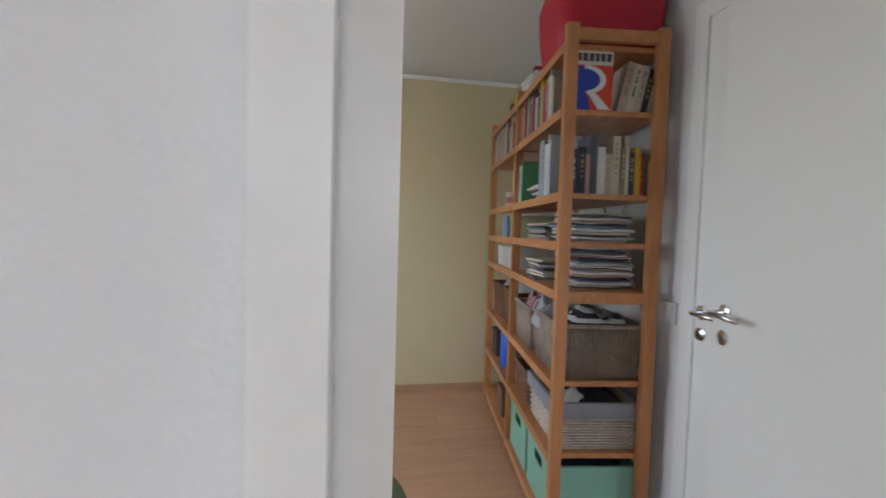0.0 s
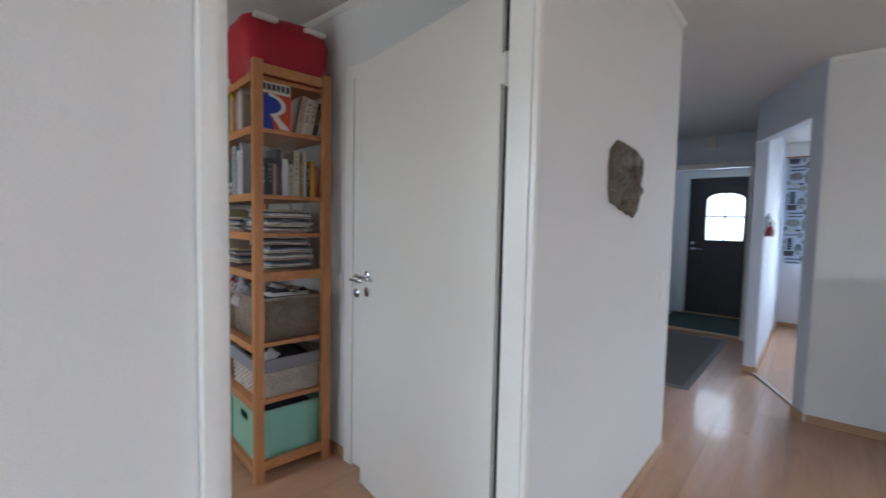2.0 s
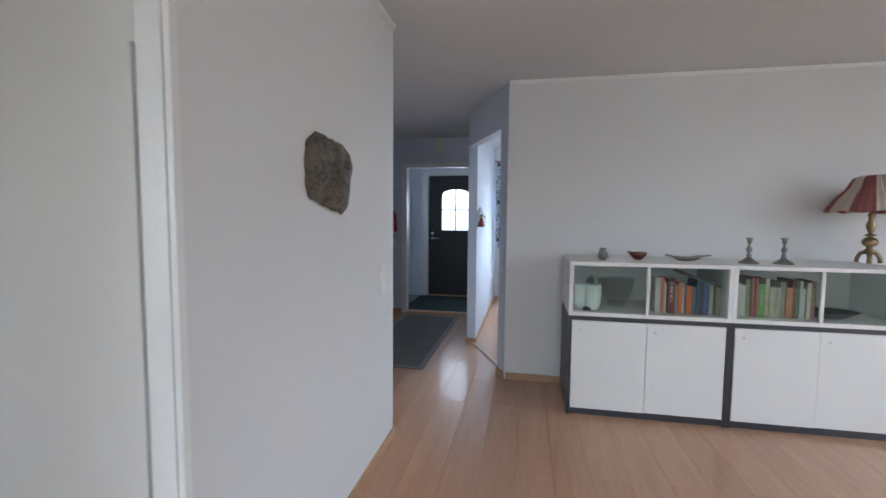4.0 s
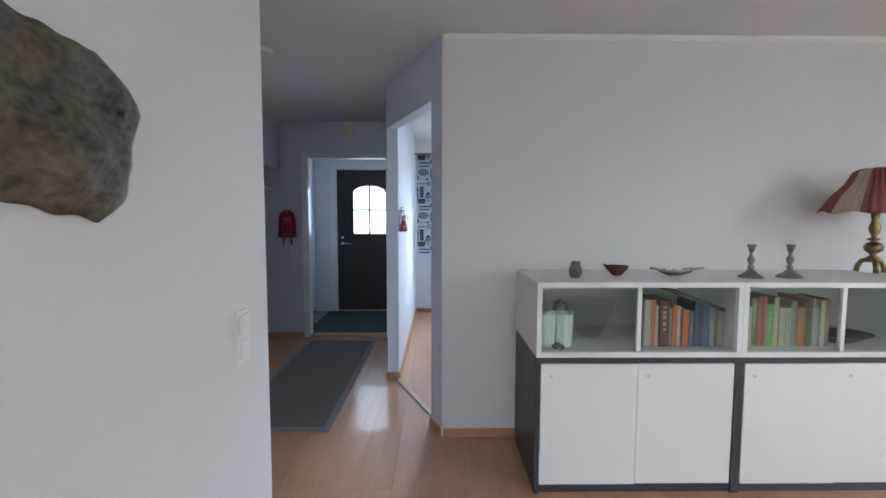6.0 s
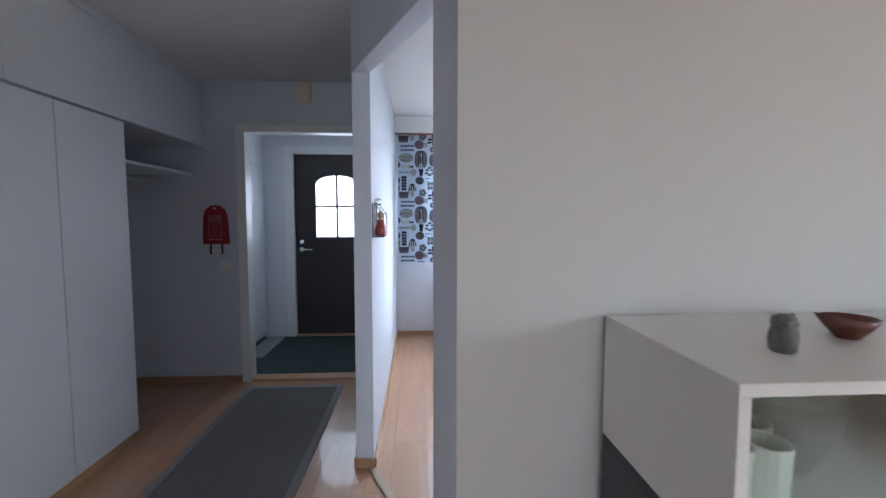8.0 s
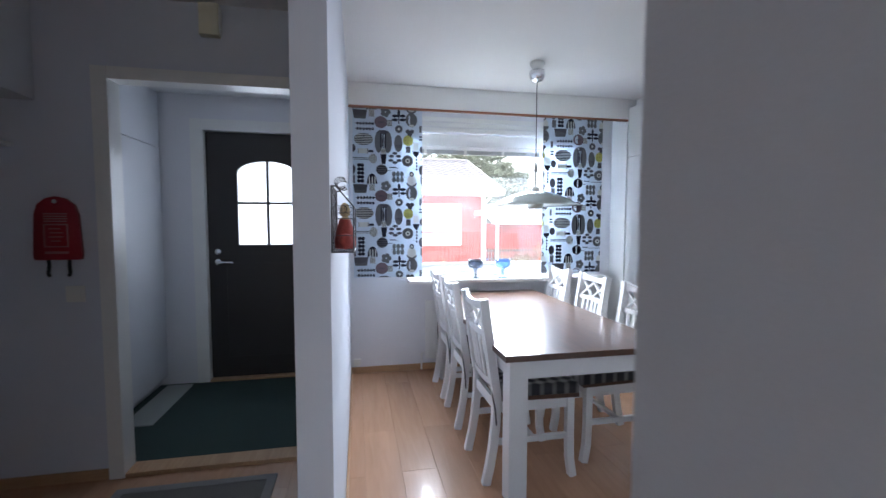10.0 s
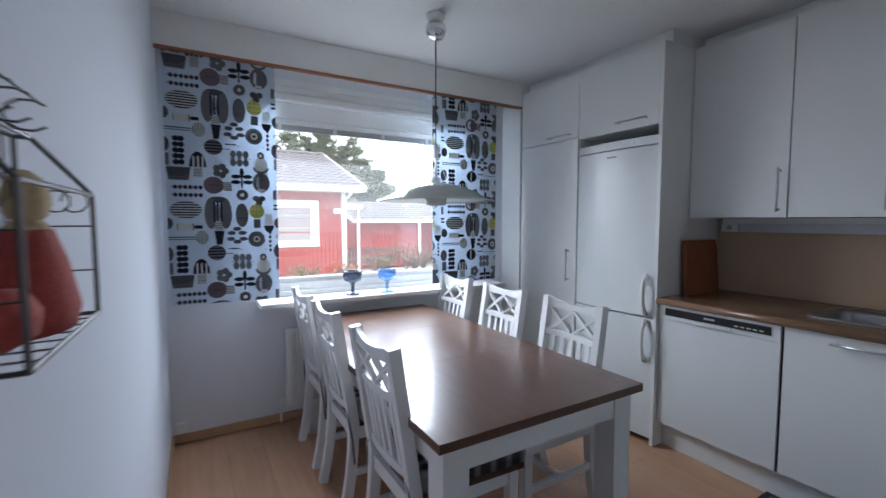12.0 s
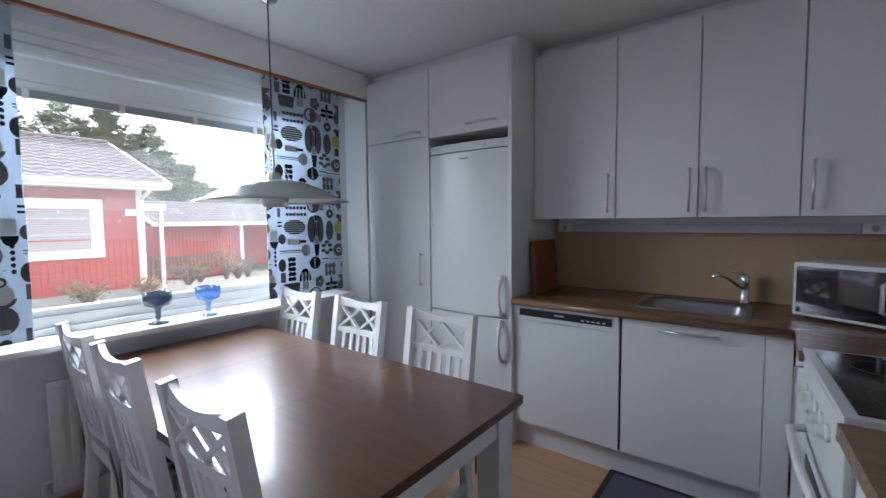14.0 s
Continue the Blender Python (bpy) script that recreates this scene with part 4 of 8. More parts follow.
def bar_handle(parent, x, y, z, length, upright=True, r=0.006, out=0.032):
    root = new("handle")
    root.parent = parent
    root.matrix_basis = pose(x, y, z)
    e = Vector((0, 0, 1)) if upright else Vector((1, 0, 0))
    a, b = -e * length / 2, e * length / 2
    part("bar", tube(bmesh.new(), [a + Vector((0, out, 0)), b + Vector((0, out, 0))], r, 10), M_ALU, root, smooth=True)
    for p in (a * 0.88, b * 0.88):
        part("post", tube(bmesh.new(), [p, p + Vector((0, out, 0))], r * 0.8, 8), M_ALU, root)
    return root


def front(parent, x0, x1, y, z0, z1, name="door"):
    return part(name, B(x0 + 0.0015, x1 - 0.0015, y - 0.018, y, z0 + 0.0015, z1 - 0.0015, 0.0015), M_CAB, parent)


tall = thing("larder_cabinet", (6.418, 0, 0), "tall white larder cabinet in the kitchen corner", "cabinet")
part("body", B(0.003, 0.592, YW, YT - 0.019, 0.08, 2.360, 0.001), M_CAB, tall)
part("plinth", B(0.003, 0.592, YW, YT - 0.05, 0.0, 0.079), M_CAB, tall)
front(tall, 0.004, 0.590, YT, 0.085, 1.918)
front(tall, 0.004, 0.590, YT, 1.922, 2.360)
bar_handle(tall, 0.07, YT, 1.03, 0.23)
bar_handle(tall, 0.17, YT, 1.950, 0.22, False)
fill = part("filler_panel", B(7.034, 7.268, YW, YT - 0.004, 0, H - 0.002), M_CAB)
tagged(fill, "white filler panel between larder and window wall", "panel", kind="structure")
fill = part("filler_panel", B(5.804, 7.012, YW, YT - 0.075, 2.363, H - 0.002), M_CAB)
tagged(fill, "white filler strip between cabinets and ceiling", "panel", kind="structure")

over = thing("fridge_top_cabinet", (5.826, 0, 1.905), "white cabinet above the fridge", "cabinet")
part("body", B(0.003, 0.589, YW, YT - 0.019, 0.0, 0.455, 0.001), M_CAB, over)
front(over, 0.0, 0.592, YT, 0.0, 0.455)
bar_handle(over, 0.17, YT, 0.048, 0.21, False)

panel = part("end_panel", B(5.802, 5.823, YW, YT + 0.004, 0.0, 2.361, 0.001), M_CAB)
tagged(panel, "tall white end panel beside the fridge", "panel", kind="structure")

fr = thing("fridge_freezer", (5.822, 0, 0.02), "tall white fridge-freezer with two doors", "fridge")
part("body", B(0.004, 0.590, YW + 0.02, YT - 0.05, 0.0, 1.82, 0.006), M_FRIDGE, fr)


def bowed(x0, x1, y0, z0, z1, bow=0.022, depth=0.045):
    n = 14
    pts = [(x0 + (x1 - x0) * i / n, y0 + bow * (1 - (2 * i / n - 1) ** 2)) for i in range(n + 1)]
    return bevel(prism(bmesh.new(), [(x1, y0 - depth), (x0, y0 - depth)][::-1] + pts[::-1], z0, z1), 0.006, 2)


d1 = part("fridge_door", bowed(0.004, 0.590, YT - 0.002, 0.755, 1.765), M_FRIDGE, fr, smooth=False)
d2 = part("freezer_door", bowed(0.004, 0.590, YT - 0.002, 0.02, 0.745), M_FRIDGE, fr)
ctrl = part("control_panel", bowed(0.004, 0.590, YT - 0.004, 1.772, 1.822), M_FRIDGE, fr)
for x in (0.16, 0.25, 0.36):
    part("knob", lathe(bmesh.new(), [(0.013, 0.0), (0.012, 0.008)], 14, Matrix.Translation((x, YT + 0.011, 1.797)) @ pose(0, 0, 0, -90, 0, 0)), M_PVC, ctrl)
part("badge", B(0.27, 0.34, YT + 0.018, YT + 0.0215, 1.72, 1.73, 0.001), mat("grey_badge_plate", (0.33, 0.33, 0.34), 0.5, var=0.1), d1)
for z0, z1, dd in ((0.765, 1.005, d1), (0.485, 0.735, d2)):
    bm = bmesh.new()
    zs = [z0 + (z1 - z0) * i / 10 for i in range(11)]
    tube(bm, [(0.045, YT + 0.006 + 0.042 * math.sin(math.pi * i / 10) ** 0.6, z) for i, z in enumerate(zs)], 0.013, 10)
    part("handle", bm, M_PVC, dd, "white curved plastic handle", smooth=True)

# dishwasher
dw = thing("dishwasher", (5.188, 0, 0), "white dishwasher with a dark control strip", "dishwasher")
part("body", B(0.01, 0.605, YW + 0.02, YB - 0.045, 0.15, 0.856), M_FRIDGE, dw)
dwd = part("door", B(0.010, 0.612, YB - 0.044, YB + 0.002, 0.155, 0.775, 0.005), M_FRIDGE, dw)
fas = part("fascia", B(0.010, 0.612, YB - 0.044, YB + 0.008, 0.778, 0.858, 0.006), M_FRIDGE, dw)
part("control_strip", B(0.045, 0.57, YB + 0.0085, YB + 0.012, 0.803, 0.844, 0.002), M_BLACK, fas, "black control strip")
part("grip", B(0.22, 0.42, YB + 0.0085, YB + 0.022, 0.786, 0.800, 0.004), M_FRIDGE, fas)
for k in range(5):
    part("button", B(0.075 + 0.028 * k, 0.092 + 0.028 * k, YB + 0.0125, YB + 0.0145, 0.814, 0.820, 0.001), M_PVC, fas)
part("logo_bar", B(0.30, 0.355, YB + 0.0125, YB + 0.0135, 0.820, 0.830), M_ALU, fas)
part("knob", lathe(bmesh.new(), [(0.008, 0), (0.007, 0.006)], 12, Matrix.Translation((0.585, YB + 0.009, 0.808)) @ pose(0, 0, 0, -90, 0, 0)), M_PVC, fas)
# black strip put in for the dark gap beside the sink cabinet
part("gap_strip", B(0.0, 0.009, YB - 0.05, YB - 0.012, 0.15, 0.858), M_BLACK, dw, "dark gap strip")
pl = part("plinth", B(4.44, 5.80, YB - 0.075, YB - 0.058, 0.0, 0.148, 0.002), M_CAB)
tagged(pl, "white kitchen plinth under the base units", "plinth", kind="structure")

sc = thing("sink_cabinet", (4.60, 0, 0), "white sink base cabinet with one wide door", "cabinet")
bm = box(bmesh.new(), 0.001, 0.586, YB - 0.05, YB - 0.02, 0.15, 0.858)
box(bm, 0.001, 0.586, YW, YB - 0.051, 0.15, 0.70)
part("body", bm, M_CAB, sc)
front(sc, 0.0, 0.586, YB, 0.155, 0.858)
bar_handle(sc, 0.287, YB, 0.822, 0.25, False)
cf = part("corner_post", B(4.505, 4.599, YB - 0.02, YB - 0.002, 0.0, 0.858), M_CAB)
tagged(cf, "white corner filler between the base units", "panel", kind="structure")

# west run: drawer, stove, end cabinet
XW = 4.42
wc1 = thing("base_cabinet", (0, -2.60, 0), "narrow white base cabinet between corner and stove", "cabinet")
part("body", B(3.83, XW - 0.02, 0.0, 0.35, 0.10, 0.858), M_CAB, wc1)
part("door", B(XW - 0.019, XW - 0.001, 0.022, 0.35, 0.105, 0.858, 0.0015), M_CAB, wc1)
root = part("handle", tube(bmesh.new(), [(XW, 0.30, 0.60), (XW + 0.032, 0.30, 0.605), (XW + 0.032, 0.30, 0.825), (XW, 0.30, 0.83)], 0.006, 8), M_ALU, wc1)
wc2 = thing("base_cabinet", (0, -1.615, 0), "white end base cabinet beside the stove", "cabinet")
part("body", B(3.83, XW - 0.02, 0.0, 0.525, 0.10, 0.858), M_CAB, wc2)
part("plinth", B(3.83, XW - 0.06, 0.0, 0.52, 0.0, 0.098), M_CAB, wc2)
part("drawer_front", B(XW - 0.019, XW - 0.001, 0.002, 0.525, 0.70, 0.858, 0.0015), M_CAB, wc2)
part("door", B(XW - 0.019, XW - 0.001, 0.002, 0.525, 0.105, 0.697, 0.0015), M_CAB, wc2)
part("handle", tube(bmesh.new(), [(XW - 0.001, 0.16, 0.79), (XW + 0.035, 0.165, 0.79), (XW + 0.035, 0.38, 0.79), (XW - 0.001, 0.385, 0.79)], 0.007, 8), M_ALU, wc2, "brushed bar handle")

st = thing("stove", (0, -2.24, 0), "white free-standing stove with a black glass hob", "stove")
part("body", B(3.85, XW - 0.02, 0.006, 0.614, 0.02, 0.895, 0.004), M_FRIDGE, st)
part("oven_door", B(XW - 0.019, XW + 0.012, 0.014, 0.606, 0.20, 0.70, 0.006), M_FRIDGE, st)
part("oven_glass", B(XW + 0.0125, XW + 0.015, 0.09, 0.53, 0.30, 0.58, 0.003), M_BLACK, st)
part("drawer", B(XW - 0.019, XW + 0.010, 0.014, 0.606, 0.04, 0.19, 0.006), M_FRIDGE, st)
cp = part("control_panel", B(XW - 0.019, XW + 0.018, 0.006, 0.614, 0.715, 0.885, 0.008), M_FRIDGE, st)
for k in range(5):
    kn = part("knob", lathe(bmesh.new(), [(0.024, 0.0), (0.024, 0.006), (0.018, 0.010), (0.016, 0.026), (0.013, 0.028)], 20, Matrix.Translation((XW + 0.0185, 0.10 + 0.085 * k, 0.80)) @ pose(0, 0, 0, 0, 90, 0)), M_PVC, cp)
    part("grip", B(XW + 0.044, XW + 0.049, 0.097 + 0.085 * k, 0.103 + 0.085 * k, 0.785, 0.815, 0.001), M_PVC, kn)
part("indicator", B(XW + 0.0185, XW + 0.021, 0.535, 0.550, 0.825, 0.835, 0.001), mat("red_lamp", (0.4, 0.02, 0.02), 0.3), cp)
part("oven_handle", tube(bmesh.new(), [(XW + 0.012, 0.06, 0.655), (XW + 0.055, 0.075, 0.65), (XW + 0.062, 0.31, 0.645), (XW + 0.055, 0.545, 0.65), (XW + 0.012, 0.56, 0.655)], 0.013, 10), M_PVC, st, "white bow handle", smooth=True)
hob = part("hob_frame", B(3.845, XW + 0.022, 0.004, 0.616, 0.896, 0.912, 0.005), M_FRIDGE, st, "white enamel rim")
part("hob_glass", B(3.90, XW - 0.005, 0.03, 0.59, 0.9125, 0.917, 0.002), mat("black_ceramic_glass", (0.012, 0.012, 0.013), 0.09, var=0.1), hob, "black ceramic hob glass")
M_ZONE = mat("grey_zone_print", (0.035, 0.035, 0.036), 0.3)
for x, y, r in ((4.03, 0.17, 0.09), (4.03, 0.45, 0.075), (4.28, 0.17, 0.075), (4.28, 0.45, 0.09)):
    bm = bmesh.new()
    lathe(bm, [(r, 0.9172), (r, 0.9176), (r - 0.004, 0.9176), (r - 0.004, 0.9172)], 32, pose(x, y, 0), close=False)
    part("cooking_zone", bm, M_ZONE, hob)

# the west run stands slightly out of square with the sink wall
WEST = pose(4.50, -2.553, 0, 0, 0, 4.3) @ pose(-XW, 2.60, 0)
for unit in (wc1, wc2, st):
    unit.matrix_basis = WEST @ unit.matrix_basis

# worktops: one L along the walls with the sink cut out, one end piece
S0, S1, SY0, SY1 = 4.675, 5.14, -3.03, -2.68
ct = thing("worktop", (0, 0, 0.862), "brown wood-look laminate worktop with rounded edge", "worktop")
YF = YB + 0.025
for nm, a in (("main_slab", (S1, 5.80, YW, YF)), ("corner_slab", (3.745, S0, YW, YF)), ("front_rail", (S0, S1, SY1, YF)), ("rear_rail", (S0, S1, YW, SY0)), ("stove_slab", (3.745, 4.505, YF, -2.195))):
    part(nm, box(bmesh.new(), a[0], a[1], a[2], a[3], 0.0, 0.038), M_COUNTER, ct)
part("nosing", tube(bmesh.new(), [(4.515, YF, 0.019), (5.80, YF, 0.019)], 0.019, 12), M_COUNTER, ct, smooth=True)
ct2 = thing("worktop", (0, -1.615, 0.862), "short brown wood-look worktop beside the stove", "worktop")
part("slab", B(3.83, XW + 0.035, 0.0, 0.545, 0.0, 0.038, 0.006), M_COUNTER, ct2)
ct2.matrix_basis = WEST @ ct2.matrix_basis

sk = thing("sink", (0, 0, 0.90), "brushed steel sink set into the worktop", "sink")
bm = bmesh.new()


def ring(x0, x1, y0, y1, z, r, n=5):
    pts = []
    for cx, cy, a0 in ((x1 - r, y1 - r, 0), (x0 + r, y1 - r, 90), (x0 + r, y0 + r, 180), (x1 - r, y0 + r, 270)):
        for i in range(n + 1):
            a = radians(a0 + 90 * i / n)
            pts.append((cx + r * math.cos(a), cy + r * math.sin(a), z))
    return pts


rings = [ring(S0 - 0.02, S1 + 0.02, SY0 - 0.02, SY1 + 0.02, 0.0005, 0.06), ring(S0 - 0.02, S1 + 0.02, SY0 - 0.02, SY1 + 0.02, 0.005, 0.06), ring(S0 + 0.006, S1 - 0.006, SY0 + 0.006, SY1 - 0.006, 0.004, 0.06), ring(S0 + 0.012, S1 - 0.012, SY0 + 0.012, SY1 - 0.012, -0.02, 0.06), ring(S0 + 0.03, S1 - 0.03, SY0 + 0.03, SY1 - 0.03, -0.14, 0.06), ring(S0 + 0.08, S1 - 0.08, SY0 + 0.08, SY1 - 0.08, -0.155, 0.04)]
vs = [[bm.verts.new(p) for p in r] for r in rings]
for a, b in zip(vs, vs[1:]):
    n = len(a)
    for i in range(n):
        bm.faces.new((a[i], a[(i + 1) % n], b[(i + 1) % n], b[i]))
bm.faces.new(vs[-1])
part("bowl", bm, mat("satin_steel", (0.34, 0.34, 0.35), 0.34, 1.0, var=0.10, scale=6, grain=220, bump=0.02), sk, smooth=True)
part("drain", lathe(bmesh.new(), [(0.04, -0.1545), (0.04, -0.151), (0.02, -0.153)], 20, pose((S0 + S1) / 2, (SY0 + SY1) / 2, 0)), M_CHROME, sk)
tp = thing("kitchen_tap", (4.70, -3.09, 0.90), "chrome single-lever kitchen tap with a swung spout", "tap", turn=18)
part("body", lathe(bmesh.new(), [(0.027, 0.0), (0.027, 0.006), (0.021, 0.012), (0.020, 0.10), (0.023, 0.108), (0.023, 0.145), (0.012, 0.158)], 24), M_CHROME, tp, smooth=True)
part("spout", tube(bmesh.new(), [(0.0, 0.0, 0.075), (0.04, 0.03, 0.10), (0.11, 0.085, 0.150), (0.150, 0.115, 0.166), (0.172, 0.132, 0.160), (0.176, 0.136, 0.145)], 0.0105, 12), M_CHROME, tp, smooth=True)
part("lever", tube(bmesh.new(), [(0.0, 0.0, 0.150), (0.02, 0.015, 0.168), (0.07, 0.05, 0.172)], 0.007, 10), M_CHROME, tp, smooth=True)

sp = part("backsplash", B(3.747, 5.80, YW - 0.003, YW + 0.008, 0.902, 1.368), M_SPLASH)
tagged(sp, "matt beige-brown backsplash board behind the worktop", "backsplash", kind="structure")

# wall units
UY = -2.815
wu = ((5.302, 5.80), (4.899, 5.299), (4.497, 4.896), (4.02, 4.494))
for k, (x0, x1) in enumerate(wu):
    u = thing("wall_cabinet", (x0, 0, 1.366), "white kitchen wall cabinet with a flat door", "wall cabinet", "kitchen wall cabinets")
    part("body", B(0.001, x1 - x0 - 0.001, YW + 0.009, UY - 0.019, 0.0, 0.995, 0.001), M_CAB, u)
    front(u, 0.0, x1 - x0, UY, -0.004, 0.998)
    bar_handle(u, (0.035 if k in (0, 1) else x1 - x0 - 0.035) if k < 3 else x1 - x0 - 0.04, UY, 0.138, 0.225)
up = part("filler_panel", B(4.02, 5.80, YW + 0.009, UY - 0.10, 2.366, H - 0.002), M_CAB)
tagged(up, "white filler strip above the wall cabinets", "panel", kind="structure")
wu2 = thing("wall_cabinet", (3.746, -2.80, 1.366), "white wall cabinet on the side wall by the hood", "wall cabinet")
part("body", B(0.0, 0.25, 0.0, 0.55, 0.0, 0.995), M_CAB, wu2)
part("door", B(0.252, 0.27, 0.0, 0.55, -0.004, 0.998, 0.0015), M_CAB, wu2)
hd = thing("cooker_hood", (3.746, -2.23, 1.366), "slim white cooker hood above the stove", "cooker hood")
part("body", B(0.0, 0.28, 0.0, 0.60, 0.0, 0.16, 0.004), M_FRIDGE, hd)
part("visor", B(0.20, 0.42, 0.0, 0.60, -0.014, -0.001, 0.004), M_FRIDGE, hd)

ul = thing("under_cabinet_light", (4.16, -3.115, 1.278), "long white tube light under the wall cabinets", "light fitting")
part("housing", B(0.0, 1.59, -0.033, 0.010, 0.05, 0.082, 0.004), M_PVC, ul)
part("diffuser", B(0.10, 1.49, -0.028, 0.018, 0.0, 0.049, 0.010), mat("grey_white_diffuser", (0.55, 0.57, 0.60), 0.3), ul)
for x0 in (0.0, 1.495):
    cap = part("end_cap", B(x0, x0 + 0.095, -0.03, 0.022, 0.0, 0.049, 0.006), M_PVC, ul)
    part("socket", lathe(bmesh.new(), [(0.016, 0.0), (0.016, 0.003), (0.010, 0.004)], 14, Matrix.Translation((x0 + 0.05, 0.022, 0.025)) @ pose(0, 0, 0, -90, 0, 0)), M_BLIND, cap)

cbd = thing("cutting_board", (5.795, -2.90, 0.90), "reddish wooden cutting board leaning on the end panel", "cutting board")
bm = slab(bmesh.new(), [(-0.17, 0), (0.17, 0), (0.17, 0.30), (0.155, 0.325), (-0.155, 0.325), (-0.17, 0.30)], 0.022, pose(-0.055, 0, 0.002, 90, 0, 90) @ pose(0, 0, 0, 0, 0, 0))
for v in bm.verts:
    v.co.x += 0.075 * v.co.z
part("board", bevel(bm, 0.004), M_BOARD, cbd)

# microwave standing across the corner
mw = thing("microwave", (4.502, -2.845, 0.90), "microwave oven with a dark mirrored door in the corner", "microwave", turn=151.0)
part("body", B(0.0, 0.46, 0.0, 0.30, 0.012, 0.255, 0.006), M_FRIDGE, mw)
for x in (0.04, 0.42):
    for y in (0.04, 0.26):
        part("foot", lathe(bmesh.new(), [(0.014, 0.0), (0.014, 0.012)], 10, pose(x, y, 0.0)), M_BLACK, mw)
mf = part("door", B(0.004, 0.345, -0.016, -0.001, 0.016, 0.251, 0.004), M_FRIDGE, mw)
part("door_glass", B(0.016, 0.335, -0.020, -0.0165, 0.028, 0.238, 0.003), mat("dark_mirror_glass", (0.10, 0.10, 0.11), 0.05, 0.9, var=0.05, bump=0), mf, "dark mirrored glass")
part("control_panel", B(0.349, 0.456, -0.016, -0.001, 0.016, 0.251, 0.004), M_BLACK, mw)
part("handle", tube(bmesh.new(), [(0.322, -0.020, 0.07), (0.322, -0.045, 0.08), (0.322, -0.045, 0.19), (0.322, -0.020, 0.20)], 0.008, 8), M_CHROME, mf)

mt = thing("floor_mat", (4.555, -2.615, 0), "long dark blue-grey kitchen runner in front of the sink", "mat")
part("weave", B(0.03, 0.66, 0.03, 1.99, 0.001, 0.009, 0.003), mat("blue_grey_woven_mat", (0.10, 0.108, 0.15), 0.95, var=0.2, grain=450, bump=0.5), mt)
for x0, x1, y0, y1 in ((0.0, 0.69, 0.0, 0.0295), (0.0, 0.69, 1.9905, 2.02), (0.0, 0.0295, 0.030, 1.99), (0.6605, 0.69, 0.030, 1.99)):
    part("edging", B(x0, x1, y0, y1, 0.001, 0.010, 0.003), mat("dark_navy_edging", (0.02, 0.022, 0.03), 0.95, grain=400, bump=0.4), mt)

# ---------------------------------------------------------------- dining table, chairs, pendant
tb = thing("dining_table", (5.287, -1.662, 0), "long dining table with dark walnut top and white legs", "dining table")
TL, TW = 1.81, 0.896
for k in range(3):
    x0 = (0.0, 0.62, 1.20)[k]
    x1 = (0.62, 1.20, TL)[k]
    part("top_board", B(x0 + 0.0006, x1 - 0.0006, 0.0, TW, 0.698, 0.728, 0.003), M_TABLE, tb)
M_WHITE = mat("white_lacquered_wood", (0.80, 0.80, 0.80), 0.36, var=0.03, scale=3, grain=90, bump=0.04)
for x in (0.03, TL - 0.12):
    for y in (0.03, TW - 0.12):
        part("leg", B(x, x + 0.09, y, y + 0.09, 0.0, 0.697, 0.004), M_WHITE, tb)
for a in ((0.1205, TL - 0.1205, 0.04, 0.062), (0.1205, TL - 0.1205, TW - 0.062, TW - 0.04), (0.04, 0.062, 0.1205, TW - 0.1205), (TL - 0.062, TL - 0.04, 0.1205, TW - 0.1205)):
    part("apron", B(*a, 0.603, 0.697, 0.002), M_WHITE, tb)

M_PLAID = bpy.data.materials.new("grey_plaid_cotton")
M_PLAID.use_nodes = True
pn, plk = M_PLAID.node_tree.nodes, M_PLAID.node_tree.links
ptc = pn.new("ShaderNodeTexCoord")
waves = []
for direction in ("X", "Y"):
    wv = pn.new("ShaderNodeTexWave")
    wv.wave_type, wv.bands_direction, wv.wave_profile = "BANDS", direction, "SIN"
    wv.inputs["Scale"].default_value, wv.inputs["Distortion"].default_value = 5.0, 0.15
    plk.new(ptc.outputs["Object"], wv.inputs["Vector"])
    waves.append(wv)
padd = pn.new("ShaderNodeMath")
padd.operation = "ADD"
plk.new(waves[0].outputs["Fac"], padd.inputs[0])
plk.new(waves[1].outputs["Fac"], padd.inputs[1])
prm = pn.new("ShaderNodeValToRGB")
prm.color_ramp.elements[0].position, prm.color_ramp.elements[0].color = 0.25, (0.04, 0.04, 0.046, 1)
prm.color_ramp.elements[1].position, prm.color_ramp.elements[1].color = 0.85, (0.42, 0.41, 0.39, 1)
phalf = pn.new("ShaderNodeMath")
phalf.operation = "MULTIPLY"
phalf.inputs[1].default_value = 0.5
plk.new(padd.outputs[0], phalf.inputs[0])
plk.new(phalf.outputs[0], prm.inputs["Fac"])
plk.new(prm.outputs[0], pn["Principled BSDF"].inputs["Base Color"])
pn["Principled BSDF"].inputs["Roughness"].default_value = 0.95


def beam(bm, points, w, d):
    """A bar of width w (along x) and depth d swept along points in the y, z plane at one x."""
    rings = []
    for i, p in enumerate(points):
        a, b = Vector(points[max(i - 1, 0)]), Vector(points[min(i + 1, len(points) - 1)])
        t = (b - a).normalized()
        s = Vector((1, 0, 0))
        nrm = s.cross(t).normalized()
        p = Vector(p)
        rings.append([bm.verts.new(p + s * (w / 2 * u) + nrm * (d / 2 * v)) for u, v in ((-1, -1), (1, -1), (1, 1), (-1, 1))])
    for a, b in zip(rings, rings[1:]):
        for i in range(4):
            bm.faces.new((a[i], a[(i + 1) % 4], b[(i + 1) % 4], b[i]))
    bm.faces.new(rings[0][::-1])
    bm.faces.new(rings[-1])
    return bm


